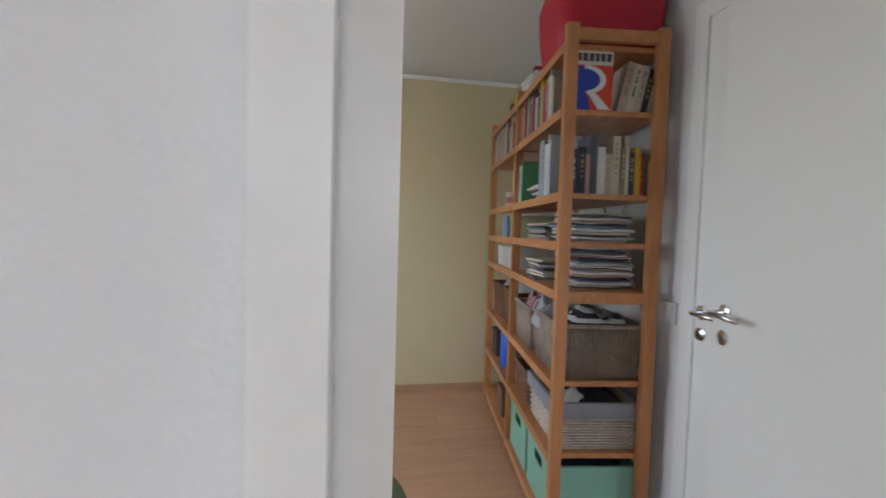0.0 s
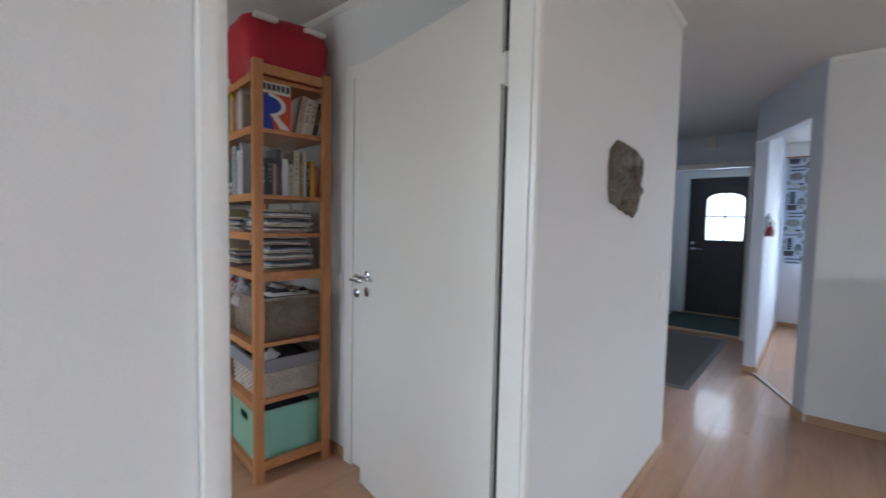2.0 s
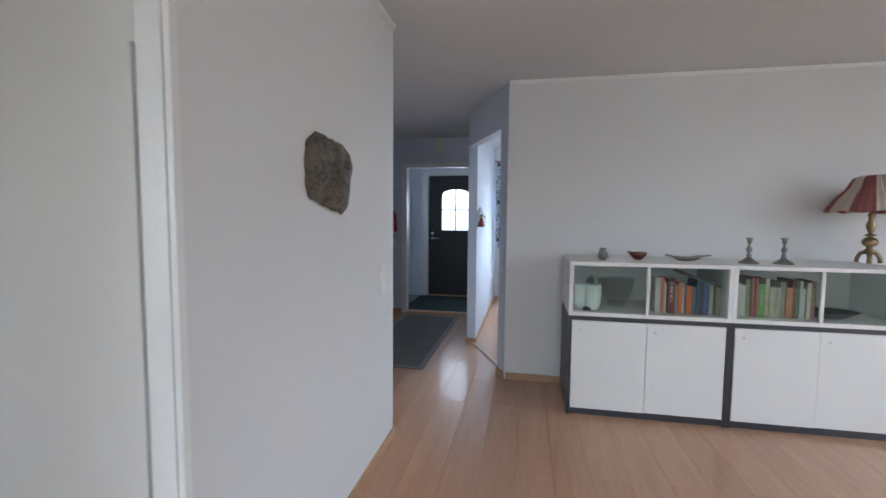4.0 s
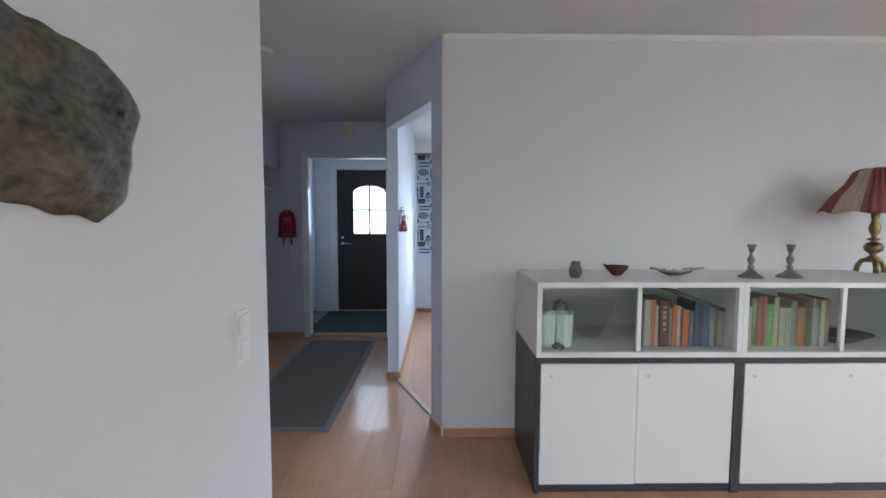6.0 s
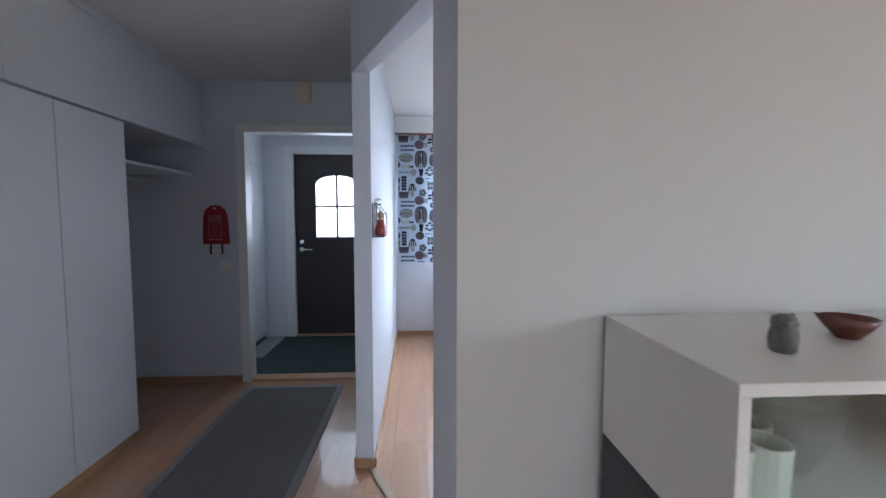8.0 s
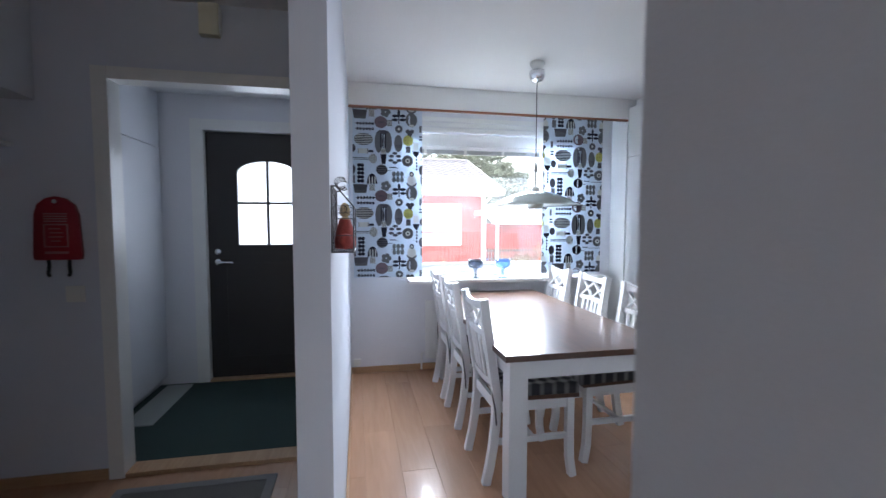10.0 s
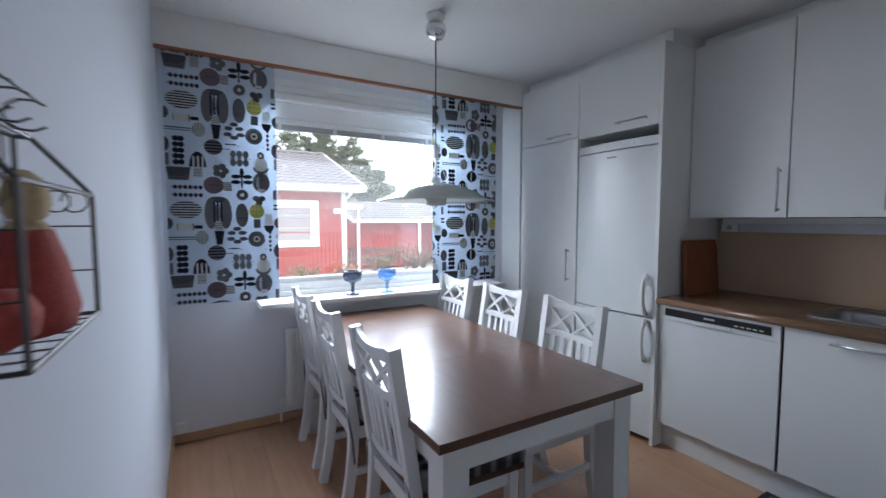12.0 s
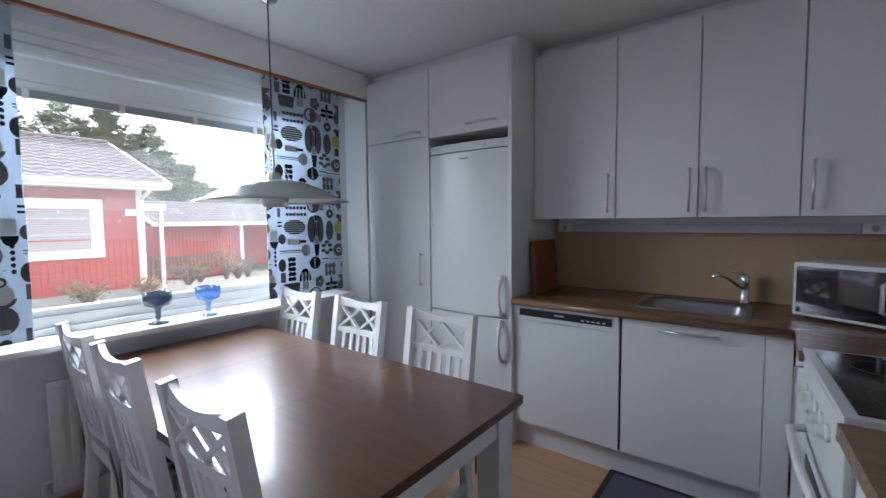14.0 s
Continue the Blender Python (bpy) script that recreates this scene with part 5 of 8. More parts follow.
def back_y(z):
    """How far the back leans behind the seat at height z."""
    if z < 0.45:
        return -0.055 * ((0.45 - z) / 0.45) ** 2
    return -0.075 * ((z - 0.45) / 0.50)


def build_chair():
    ch = thing("dining_chair", (0, 0, 0), "white wooden dining chair with double-cross back and dark seat", "chair", "chairs round the table")
    for s in (-1, 1):
        zs = [0.0, 0.10, 0.2, 0.32, 0.45, 0.6, 0.75, 0.95]
        part("rear_leg", bevel(beam(bmesh.new(), [(s * 0.172, back_y(z), z) for z in zs], 0.036, 0.042), 0.003, 1), M_WHITE, ch)
        part("front_leg", bevel(beam(bmesh.new(), [(s * 0.185, 0.395 + y, z) for z, y in ((0.0, 0.02), (0.10, 0.004), (0.22, 0.0), (0.43, 0.0))], 0.038, 0.038), 0.003, 1), M_WHITE, ch)
        part("side_rail", B(s * 0.182 - 0.010, s * 0.182 + 0.010, 0.022, 0.375, 0.375, 0.43, 0.002), M_WHITE, ch)
        part("side_stretcher", B(s * 0.180 - 0.009, s * 0.180 + 0.009, 0.010, 0.376, 0.205, 0.235, 0.003), M_WHITE, ch)
    part("front_rail", B(-0.165, 0.165, 0.384, 0.404, 0.375, 0.43, 0.002), M_WHITE, ch)
    part("rear_rail", B(-0.153, 0.153, -0.010, 0.010, 0.375, 0.43, 0.002), M_WHITE, ch)
    part("cross_stretcher", B(-0.170, 0.170, 0.19, 0.208, 0.21, 0.232, 0.003), M_WHITE, ch)
    part("seat", bevel(prism(bmesh.new(), [(-0.192, 0.024), (0.192, 0.024), (0.212, 0.435), (-0.212, 0.435)], 0.431, 0.452), 0.006), M_TABLE, ch, "dark walnut seat board")
    # back: top rail gently hollowed, two crosses, middle rail, five slats
    def rail(z0, z1, arch):
        bm = bmesh.new()
        n = 8
        zm = (z0 + z1) / 2
        prev = []
        for i in range(n + 1):
            x = -0.154 + 0.308 * i / n
            bow = -0.014 * (1 - (x / 0.154) ** 2)
            up = arch * (x / 0.154) ** 2
            y = back_y(zm) + bow
            prev.append([bm.verts.new(p) for p in ((x, y - 0.010, z0), (x, y + 0.010, z0), (x, y + 0.010, z1 + up), (x, y - 0.010, z1 + up))])
        for a, b in zip(prev, prev[1:]):
            for k in range(4):
                bm.faces.new((a[k], a[(k + 1) % 4], b[(k + 1) % 4], b[k]))
        bm.faces.new(prev[0][::-1])
        bm.faces.new(prev[-1])
        return bm
    part("top_rail", rail(0.895, 0.925, 0.022), M_WHITE, ch)
    part("middle_rail", rail(0.755, 0.785, 0.0), M_WHITE, ch)
    part("bottom_rail", rail(0.50, 0.53, 0.0), M_WHITE, ch)
    for c in (-0.077, 0.077):
        for s in (-1, 1):
            a, b = Vector((c - s * 0.072, back_y(0.787) - 0.008, 0.787)), Vector((c + s * 0.072, back_y(0.893) - 0.008, 0.893))
            d = (b - a)
            m = Matrix.Translation((a + b) / 2) @ d.to_track_quat("X", "Y").to_matrix().to_4x4()
            off = 0.0025 * s
            part("cross_bar", B(-d.length / 2, d.length / 2, -0.008 + off, 0.005 + off, -0.009, 0.009, 0, m), M_WHITE, ch)
    for k in range(5):
        x = -0.110 + 0.055 * k
        bow = -0.014 * (1 - (x / 0.154) ** 2)
        part("slat", beam(bmesh.new(), [(x, back_y(0.515) + bow, 0.530), (x, back_y(0.65) + bow, 0.65), (x, back_y(0.77) + bow, 0.756)], 0.024, 0.012), M_WHITE, ch)
    return ch


def build_cushion():
    cu = thing("seat_cushion", (0, 0, 0), "thin grey plaid seat cushion tied to a chair", "cushion", "seat cushions")
    bm = prism(bmesh.new(), [(-0.178, 0.03), (0.178, 0.03), (0.198, 0.41), (-0.198, 0.41)], 0.0, 0.034)
    bevel(bm, 0.014, 3)
    for v in bm.verts:
        if v.co.z > 0.02:
            v.co.z += 0.010 * noise.noise((v.co.x * 9, v.co.y * 9, 2)) + 0.004
    part("pad", bm, M_PLAID, cu, smooth=True)
    for s in (-1, 1):
        part("tie", tube(bmesh.new(), [(s * 0.165, 0.036, 0.012), (s * 0.150, 0.020, 0.02), (s * 0.149, -0.024, 0.035), (s * 0.172, -0.028, 0.02), (s * 0.196, -0.018, -0.04), (s * 0.199, -0.012, -0.10)], 0.004, 6), M_PLAID, cu)
    return cu


SEATS = [(5.675, -0.795, 180.5), (6.275, -0.793, 179.5), (6.765, -0.795, 180), (5.785, -1.750, 0.5), (6.335, -1.748, -1.0), (6.885, -1.750, 0)]
chair, cushion = build_chair(), build_cushion()
for k, (x, y, a) in enumerate(SEATS):
    for ob, z in ((chair, 0.001), (cushion, 0.4535)):
        m = pose(x, y, z, 0, 0, a) @ (Matrix.Diagonal((1.06, 1.06, 1.3, 1.0)) if ob is cushion else Matrix.Identity(4))
        if k == 0:
            ob.matrix_basis = m
        else:
            copy_thing(ob, m)

LX, LY = 6.35, -1.355
ln = thing("pendant_lamp", (LX, LY, -0.035), "white glass pendant lamp with a wide flat shade", "pendant lamp")
part("ceiling_rose", lathe(bmesh.new(), [(0.050, H + 0.034), (0.050, H + 0.020), (0.035, H), (0.012, H - 0.005)], 28), M_PVC, ln, smooth=True)
part("canopy", lathe(bmesh.new(), [(0.007, 2.438), (0.010, 2.425), (0.048, 2.420), (0.056, 2.405), (0.052, 2.375), (0.036, 2.350), (0.010, 2.342)], 32), M_CHROME, ln, "polished chrome canopy", smooth=True)
part("cord", tube(bmesh.new(), [(0, 0, 2.345), (0, 0, 2.0), (0, 0, 1.735)], 0.0032, 8), M_BLACK, ln)
part("cord_grip", lathe(bmesh.new(), [(0.006, 1.795), (0.010, 1.77), (0.018, 1.722), (0.004, 1.720)], 20), M_PVC, ln, smooth=True)
for k in range(3):
    a = 2 * math.pi * k / 3 + 0.4
    part("suspension_wire", tube(bmesh.new(), [(0.010 * math.cos(a), 0.010 * math.sin(a), 1.722), (0.078 * math.cos(a), 0.078 * math.sin(a), 1.579)], 0.0016, 6), M_STEEL, ln)
part("stem", tube(bmesh.new(), [(0, 0, 1.722), (0, 0, 1.618)], 0.006, 8), M_STEEL, ln)
part("holder", lathe(bmesh.new(), [(0.024, 1.615), (0.030, 1.600), (0.034, 1.584), (0.046, 1.578)], 28), M_PVC, ln, smooth=True)
M_OPAL = mat("opal_white_glass", (0.62, 0.68, 0.64), 0.16, var=0.02, bump=0.0, coat=0.4)
mp = M_OPAL.node_tree
sss, mx = mp.nodes.new("ShaderNodeBsdfTranslucent"), mp.nodes.new("ShaderNodeMixShader")
sss.inputs["Color"].default_value = (0.80, 0.85, 0.82, 1)
mx.inputs[0].default_value = 0.15
mp.links.new(mp.nodes["Principled BSDF"].outputs[0], mx.inputs[1])
mp.links.new(sss.outputs[0], mx.inputs[2])
mp.links.new(mx.outputs[0], mp.nodes["Material Output"].inputs["Surface"])
prof = [(0.045, 1.584), (0.090, 1.579), (0.15, 1.564), (0.212, 1.540), (0.280, 1.501), (0.322, 1.489), (0.323, 1.486), (0.280, 1.496), (0.212, 1.535), (0.15, 1.559), (0.090, 1.574), (0.045, 1.579)]
part("shade", lathe(bmesh.new(), prof, 48, close=False), M_OPAL, ln, smooth=True)
part("inner_cup", lathe(bmesh.new(), [(0.058, 1.568), (0.060, 1.50), (0.052, 1.465), (0.048, 1.465), (0.055, 1.50), (0.050, 1.568)], 32, close=False), M_OPAL, ln, smooth=True)

# wire cage with a small doll, hung on the partition by the kitchen opening
M_WIRE = mat("dark_grey_wire", (0.10, 0.095, 0.10), 0.5, 0.6, var=0.15, bump=0)
CX0, CY, CZ = 4.655, -0.0475, 1.252
cg = thing("wire_cage", (CX0, CY, CZ), "grey wire wall cage with a sloping roof and scrolled top", "wire cage", turn=-1.2)
W, D, Hs, Hp = 0.205, 0.057, 0.122, 0.176
for x in (0.0, W):
    for a, b in (((x, 0, 0), (x, -D, 0)), ((x, -D, 0), (x, -D, Hs)), ((x, 0, 0), (x, 0, Hp)), ((x, -D, Hs), (x, -0.012, Hp)), ((x, -0.012, Hp), (x, 0, Hp))):
        part("frame_wire", tube(bmesh.new(), [a, b], 0.0022, 6), M_WIRE, cg)
for y, z in ((0, 0), (-D, 0), (-D, Hs), (-0.012, Hp), (0, Hp)):
    part("frame_wire", tube(bmesh.new(), [(0, y, z), (W, y, z)], 0.0022, 6), M_WIRE, cg)
for k in range(1, 7):
    x = W * k / 7
    part("back_bar", tube(bmesh.new(), [(x, 0, 0), (x, 0, Hp)], 0.0009, 5), M_WIRE, cg)
    part("floor_bar", tube(bmesh.new(), [(x, 0, 0), (x, -D, 0)], 0.0009, 5), M_WIRE, cg)
for z in (0.045, 0.09):
    for x in (0.0, W):
        part("side_bar", tube(bmesh.new(), [(x, 0, z), (x, -D, z)], 0.0009, 5), M_WIRE, cg)
for k in range(3):
    for s in (0, 1):
        part("side_scroll", tube(bmesh.new(), [(W * s, -D * (0.25 + 0.25 * k) + 0.011 * math.cos(i * 0.7), 0.115 + 0.011 * math.sin(i * 0.7)) for i in range(9)], 0.0009, 5), M_WIRE, cg)
for k in range(4):
    part("top_scroll", tube(bmesh.new(), [(W * (0.2 + 0.2 * k), -0.022 + 0.017 * math.cos(i * 0.6 - 2.4), Hp + 0.014 + 0.014 * math.sin(i * 0.6 - 2.4)) for i in range(9)], 0.0012, 5), M_WIRE, cg)
part("top_rail", tube(bmesh.new(), [(W * 0.15, -0.030, Hp + 0.026), (W * 0.85, -0.030, Hp + 0.026)], 0.0012, 5), M_WIRE, cg)
part("top_rail", tube(bmesh.new(), [(W * 0.15, -0.010, Hp + 0.002), (W * 0.85, -0.010, Hp + 0.002)], 0.0014, 5), M_WIRE, cg)
bm = bmesh.new()
lathe(bm, [(0.046, 0.0), (0.052, 0.02), (0.040, 0.07), (0.026, 0.105), (0.014, 0.115)], 18, pose(0.105, -0.038, 0.004))
lathe(bm, [(0.006, 0.0), (0.022, 0.012), (0.026, 0.030), (0.018, 0.050), (0.004, 0.058)], 18, pose(0.105, -0.038, 0.112))
lathe(bm, [(0.004, 0.0), (0.030, 0.012), (0.034, 0.032), (0.020, 0.052), (0.004, 0.055)], 14, pose(0.035, -0.045, 0.004))
M_DOLL = mat("red_and_cream_doll_cloth", (0.36, 0.06, 0.05), 0.9, var=0.25, scale=16, grain=120, bump=0.3)
dl = part("cloth_doll", bm, M_DOLL, smooth=True)
dl.matrix_basis = pose(CX0 + 0.005, CY - 0.006, CZ + 0.0015, 0, 0, -1.2) @ Matrix.Diagonal((1.1, 0.60, 0.80, 1.0))
tagged(dl, "small red cloth doll sitting in the wire cage", "doll")
me = dl.data
me.materials.append(mat("cream_doll_cloth", (0.50, 0.38, 0.22), 0.9, var=0.2, scale=20, grain=120, bump=0.3))
for f in me.polygons:
    if f.center.z > 0.113:
        f.material_index = 1


# ---------------------------------------------------------------- living room sideboard
sb = thing("sideboard", (3.070, -0.853, 0), "white and charcoal sideboard with glazed upper cases", "sideboard")
UN = 0.999
sb.matrix_basis = pose(3.07, -0.853, 0) @ Matrix.Diagonal((1.0, 1.0, 0.9815, 1.0))
M_SBW = mat("white_sideboard_board", (0.78, 0.78, 0.76), 0.38, var=0.02, scale=2, grain=120, bump=0.02)
for k in range(2):
    y1 = -UN * k
    y0 = y1 - UN + 0.002
    part("base_side", box(bmesh.new(), 0.02, 0.545, y0, y0 + 0.022, 0.0, 0.671), M_DARK, sb, "charcoal painted side")
    part("base_side", box(bmesh.new(), 0.02, 0.545, y1 - 0.022, y1, 0.0, 0.671), M_DARK, sb, "charcoal painted side")
    part("base_floor", B(0.02, 0.545, y0 + 0.023, y1 - 0.023, 0.0, 0.045, 0.002), M_DARK, sb)
    part("base_top", B(0.006, 0.545, y0, y1, 0.672, 0.699, 0.002), M_DARK, sb)
    part("base_back", B(0.53, 0.545, y0 + 0.023, y1 - 0.023, 0.046, 0.671), M_DARK, sb)
    part("front_post", B(0.004, 0.0195, y0, y0 + 0.020, 0.0, 0.671, 0.001), M_DARK, sb)
    part("front_post", B(0.004, 0.0195, y1 - 0.020, y1, 0.0, 0.671, 0.001), M_DARK, sb)
    mid = (y0 + y1) / 2
    for j, (a, b, x) in enumerate(((mid + 0.003, y1 - 0.024, 0.004), (y0 + 0.024, mid - 0.003, 0.010))):
        d = part("sliding_door", B(x, x + 0.016, a, b, 0.050, 0.668, 0.002), M_SBW, sb)
        part("lock", lathe(bmesh.new(), [(0.008, 0.0), (0.008, 0.003), (0.005, 0.004)], 16, Matrix.Translation((x - 0.0005, b - 0.05 + (0.0 if j else 0.0), 0.605)) @ pose(0, 0, 0, 0, -90, 0)), M_STEEL, d)
    # glazed case on top
    part("case_side", B(0.0, 0.545, y1 - 0.024, y1, 0.702, 1.049, 0.002), M_SBW, sb)
    part("case_side", B(0.0, 0.545, y0, y0 + 0.024, 0.702, 1.049, 0.002), M_SBW, sb)
    part("case_bottom", B(0.0, 0.545, y0 + 0.0245, y1 - 0.0245, 0.702, 0.728, 0.002), M_SBW, sb)
    part("case_top", B(0.0, 0.545, y0, y1, 1.050, 1.075, 0.002), M_SBW, sb)
    part("case_back", B(0.530, 0.545, y0 + 0.0245, y1 - 0.0245, 0.729, 1.049), M_SBW, sb)
    for j, (a, b, x) in enumerate(((mid - 0.015, y1 - 0.026, 0.012), (y0 + 0.026, mid + 0.015, 0.024))):
        gl = part("glass_door", B(x, x + 0.005, a, b, 0.732, 1.047), M_SGLASS, sb, "clear sliding glass door")
        gl.visible_shadow = False
    part("glass_edge", B(0.011, 0.031, mid - 0.010, mid + 0.010, 0.730, 1.048, 0.002), M_SBW, sb)

BOOKC = {}


def paper(rgb):
    if rgb not in BOOKC:
        BOOKC[rgb] = mat("book_cloth", rgb, 0.6, var=0.12, scale=9, grain=110, bump=0.08)
    return BOOKC[rgb]


M_PAGES = mat("book_pages", (0.62, 0.56, 0.44), 0.85, var=0.10, scale=4, grain=300, bump=0.2)


def book(m, thick, height, depth, rgb, label="", title=False, band=None):
    """A standing book: its spine in the plane y = 0, facing -y, x along the row."""
    ob = thing("book", (0, 0, 0), label or "upright book with a plain cloth spine", "book", "books")
    ob.matrix_basis = m
    c = 0.003
    bm = bmesh.new()
    box(bm, 0, thick, 0, c, 0, height)
    box(bm, 0, c, c, depth, 0, height)
    box(bm, thick - c, thick, c, depth, 0, height)
    part("cover", bm, paper(rgb), ob)
    part("pages", B(c + 0.0004, thick - c - 0.0004, c + 0.0004, depth - 0.004, 0.004, height - 0.004), M_PAGES, ob)
    if title and thick > 0.014:
        bm = bmesh.new()
        z = height * 0.35
        while z < height * 0.85:
            w = random.uniform(0.006, 0.020)
            box(bm, thick * 0.34, thick * 0.66, -0.0008, -0.0002, z, min(z + w, height * 0.88))
            z += w + random.uniform(0.003, 0.016)
        part("spine_title", bm, paper(band or random.choice(((0.45, 0.42, 0.36), (0.30, 0.24, 0.12), (0.10, 0.10, 0.11)))), ob)["kind"] = "stuff"
    return ob


COLS = [(0.55, 0.53, 0.48), (0.06, 0.06, 0.08), (0.35, 0.03, 0.04), (0.05, 0.10, 0.26), (0.60, 0.58, 0.55), (0.62, 0.46, 0.06), (0.10, 0.22, 0.14), (0.45, 0.24, 0.22), (0.22, 0.20, 0.18), (0.25, 0.30, 0.40), (0.50, 0.16, 0.04), (0.40, 0.36, 0.27)]


def row(base, length, h0, h1, depth, cols, lean=0.0, titles=0.5, tmin=0.014, tmax=0.036):
    """A row of standing books along the local x of the pose base."""
    x = 0.0
    k = 0
    while x < length - tmin:
        t = min(random.uniform(tmin, tmax), length - x)
        h = random.uniform(h0, h1)
        m = base @ Matrix.Translation((x, random.uniform(0, 0.012), 0))
        if lean:
            m = m @ Matrix.Translation((0, 0, t * math.sin(radians(abs(lean))) if lean < 0 else 0)) @ pose(0, 0, 0, 0, lean, 0)
        book(m, t - 0.0008, h, depth * random.uniform(0.9, 1.0), cols[k % len(cols)] if k < len(cols) else random.choice(cols), title=random.random() < titles)
        x += t / math.cos(radians(lean))
        k += 1


# books behind glass; seen from -x, so rows run towards -y
def behind_glass(y, x=3.16):
    return pose(x, y, 0.716, 0, 0, -90)


row(behind_glass(-1.418), 0.07, 0.16, 0.26, 0.09, [(0.45, 0.43, 0.40), (0.50, 0.14, 0.08), (0.42, 0.42, 0.36)])
book(behind_glass(-1.493), 0.048, 0.235, 0.19, (0.13, 0.03, 0.035), "thick dark red book with gold lettering", True, (0.5, 0.4, 0.25))
row(behind_glass(-1.544), 0.125, 0.18, 0.215, 0.18, [(0.25, 0.25, 0.22), (0.60, 0.14, 0.02), (0.45, 0.43, 0.38), (0.08, 0.12, 0.2)])
row(behind_glass(-1.672), 0.115, 0.19, 0.235, 0.18, [(0.05, 0.09, 0.16), (0.03, 0.05, 0.09), (0.10, 0.16, 0.36), (0.46, 0.46, 0.42), (0.2, 0.28, 0.35)], tmin=0.018)
row(behind_glass(-1.788), 0.040, 0.175, 0.185, 0.17, [(0.48, 0.44, 0.34), (0.42, 0.38, 0.28)])
book(pose(3.135, -1.573, 1.004, 0, 0, -90) @ pose(0, 0, 0, 0, 21, 0) @ pose(0, 0, 0, 0, 90, 0), 0.018, 0.25, 0.18, (0.10, 0.10, 0.11), "dark book lying slantwise on the upright books")
row(behind_glass(-1.888), 0.13, 0.19, 0.285, 0.19, [(0.30, 0.12, 0.06), (0.14, 0.42, 0.07), (0.48, 0.44, 0.38), (0.50, 0.47, 0.40), (0.20, 0.22, 0.16)])
row(behind_glass(-2.023), 0.34, 0.19, 0.255, 0.19, [(0.35, 0.09, 0.13), (0.12, 0.36, 0.07), (0.42, 0.38, 0.28), (0.45, 0.42, 0.30), (0.40, 0.38, 0.32), (0.24, 0.24, 0.2), (0.42, 0.17, 0.07), (0.16, 0.06, 0.05), (0.12, 0.2, 0.12), (0.55, 0.53, 0.5), (0.5, 0.5, 0.48)])

M_CHINA = mat("white_ribbed_china", (0.74, 0.78, 0.76), 0.3, var=0.04)
for k in range(4):
    cup = thing("china_cup", (3.190 + 0.09 * (k % 2), -0.933 - 0.085 * (k // 2) - 0.03 * (k % 2), 0.716), "white ribbed china beaker behind the glass", "cup", "china beakers")
    bm = bmesh.new()
    n = 28
    rings = []
    for r, z in ((0.034, 0.0), (0.039, 0.02), (0.043, 0.16), (0.044, 0.165), (0.039, 0.165), (0.036, 0.02), (0.002, 0.012)):
        rings.append([bm.verts.new(((r + (0.0018 if i % 2 and r > 0.01 else 0)) * math.cos(2 * math.pi * i / n), (r + (0.0018 if i % 2 and r > 0.01 else 0)) * math.sin(2 * math.pi * i / n), z)) for i in range(n)])
    for a, b in zip(rings, rings[1:]):
        for i in range(n):
            bm.faces.new((a[i], a[(i + 1) % n], b[(i + 1) % n], b[i]))
    bm.faces.new(rings[0][::-1])
    part("cup_wall", bm, M_CHINA, cup)
jar = thing("stoneware_jar", (3.300, -1.028, 0.716), "small olive green stoneware jar behind the glass", "jar")
part("body", lathe(bmesh.new(), [(0.035, 0.0), (0.046, 0.05), (0.046, 0.14), (0.036, 0.175), (0.034, 0.19)], 24), mat("olive_glaze", (0.13, 0.14, 0.09), 0.3, var=0.3, scale=9), jar, smooth=True)
part("lid", lathe(bmesh.new(), [(0.036, 0.1905), (0.036, 0.198), (0.012, 0.208), (0.010, 0.216)], 24), mat("olive_lid", (0.10, 0.11, 0.07), 0.3), jar, smooth=True)
M_HAZE = bpy.data.materials.new("hazy_clear_glass")
M_HAZE.use_nodes = True
hn_, hl_ = M_HAZE.node_tree.nodes, M_HAZE.node_tree.links
htr, hmx = hn_.new("ShaderNodeBsdfTransparent"), hn_.new("ShaderNodeMixShader")
hn_["Principled BSDF"].inputs["Base Color"].default_value = (0.72, 0.76, 0.74, 1)
hn_["Principled BSDF"].inputs["Roughness"].default_value = 0.12
hmx.inputs[0].default_value = 0.94
hl_.new(hn_["Principled BSDF"].outputs[0], hmx.inputs[1])
hl_.new(htr.outputs[0], hmx.inputs[2])
hl_.new(hmx.outputs[0], hn_["Material Output"].inputs["Surface"])
gb = thing("glass_bowl", (3.360, -1.208, 0.716), "large clear glass bowl behind the glass", "bowl")
part("bowl", lathe(bmesh.new(), [(0.05, 0.0), (0.06, 0.008), (0.105, 0.10), (0.128, 0.20), (0.124, 0.20), (0.10, 0.10), (0.055, 0.014), (0.002, 0.012)], 32), M_HAZE, gb, smooth=True)
tr = thing("toy_car", (3.125, -0.973, 0.716), "tiny dark metal toy car", "toy")
part("body", B(-0.012, 0.012, -0.028, 0.028, 0.007, 0.018, 0.004), M_DARK, tr)
part("cabin", B(-0.010, 0.010, -0.012, 0.016, 0.0185, 0.028, 0.004), M_DARK, tr)
for y in (-0.016, 0.016):
    part("wheel", lathe(bmesh.new(), [(0.007, -0.013), (0.007, 0.013)], 12, pose(0, y, 0.007, 0, 90, 0)), M_BLACK, tr)
ds = thing("black_dish", (3.260, -2.488, 0.716), "flat dark boat-shaped dish behind the glass", "dish")
bm = lathe(bmesh.new(), [(0.05, 0.0), (0.07, 0.01), (0.12, 0.045), (0.115, 0.046), (0.06, 0.014), (0.002, 0.012)], 28)
for v in bm.verts:
    v.co.y *= 1.45
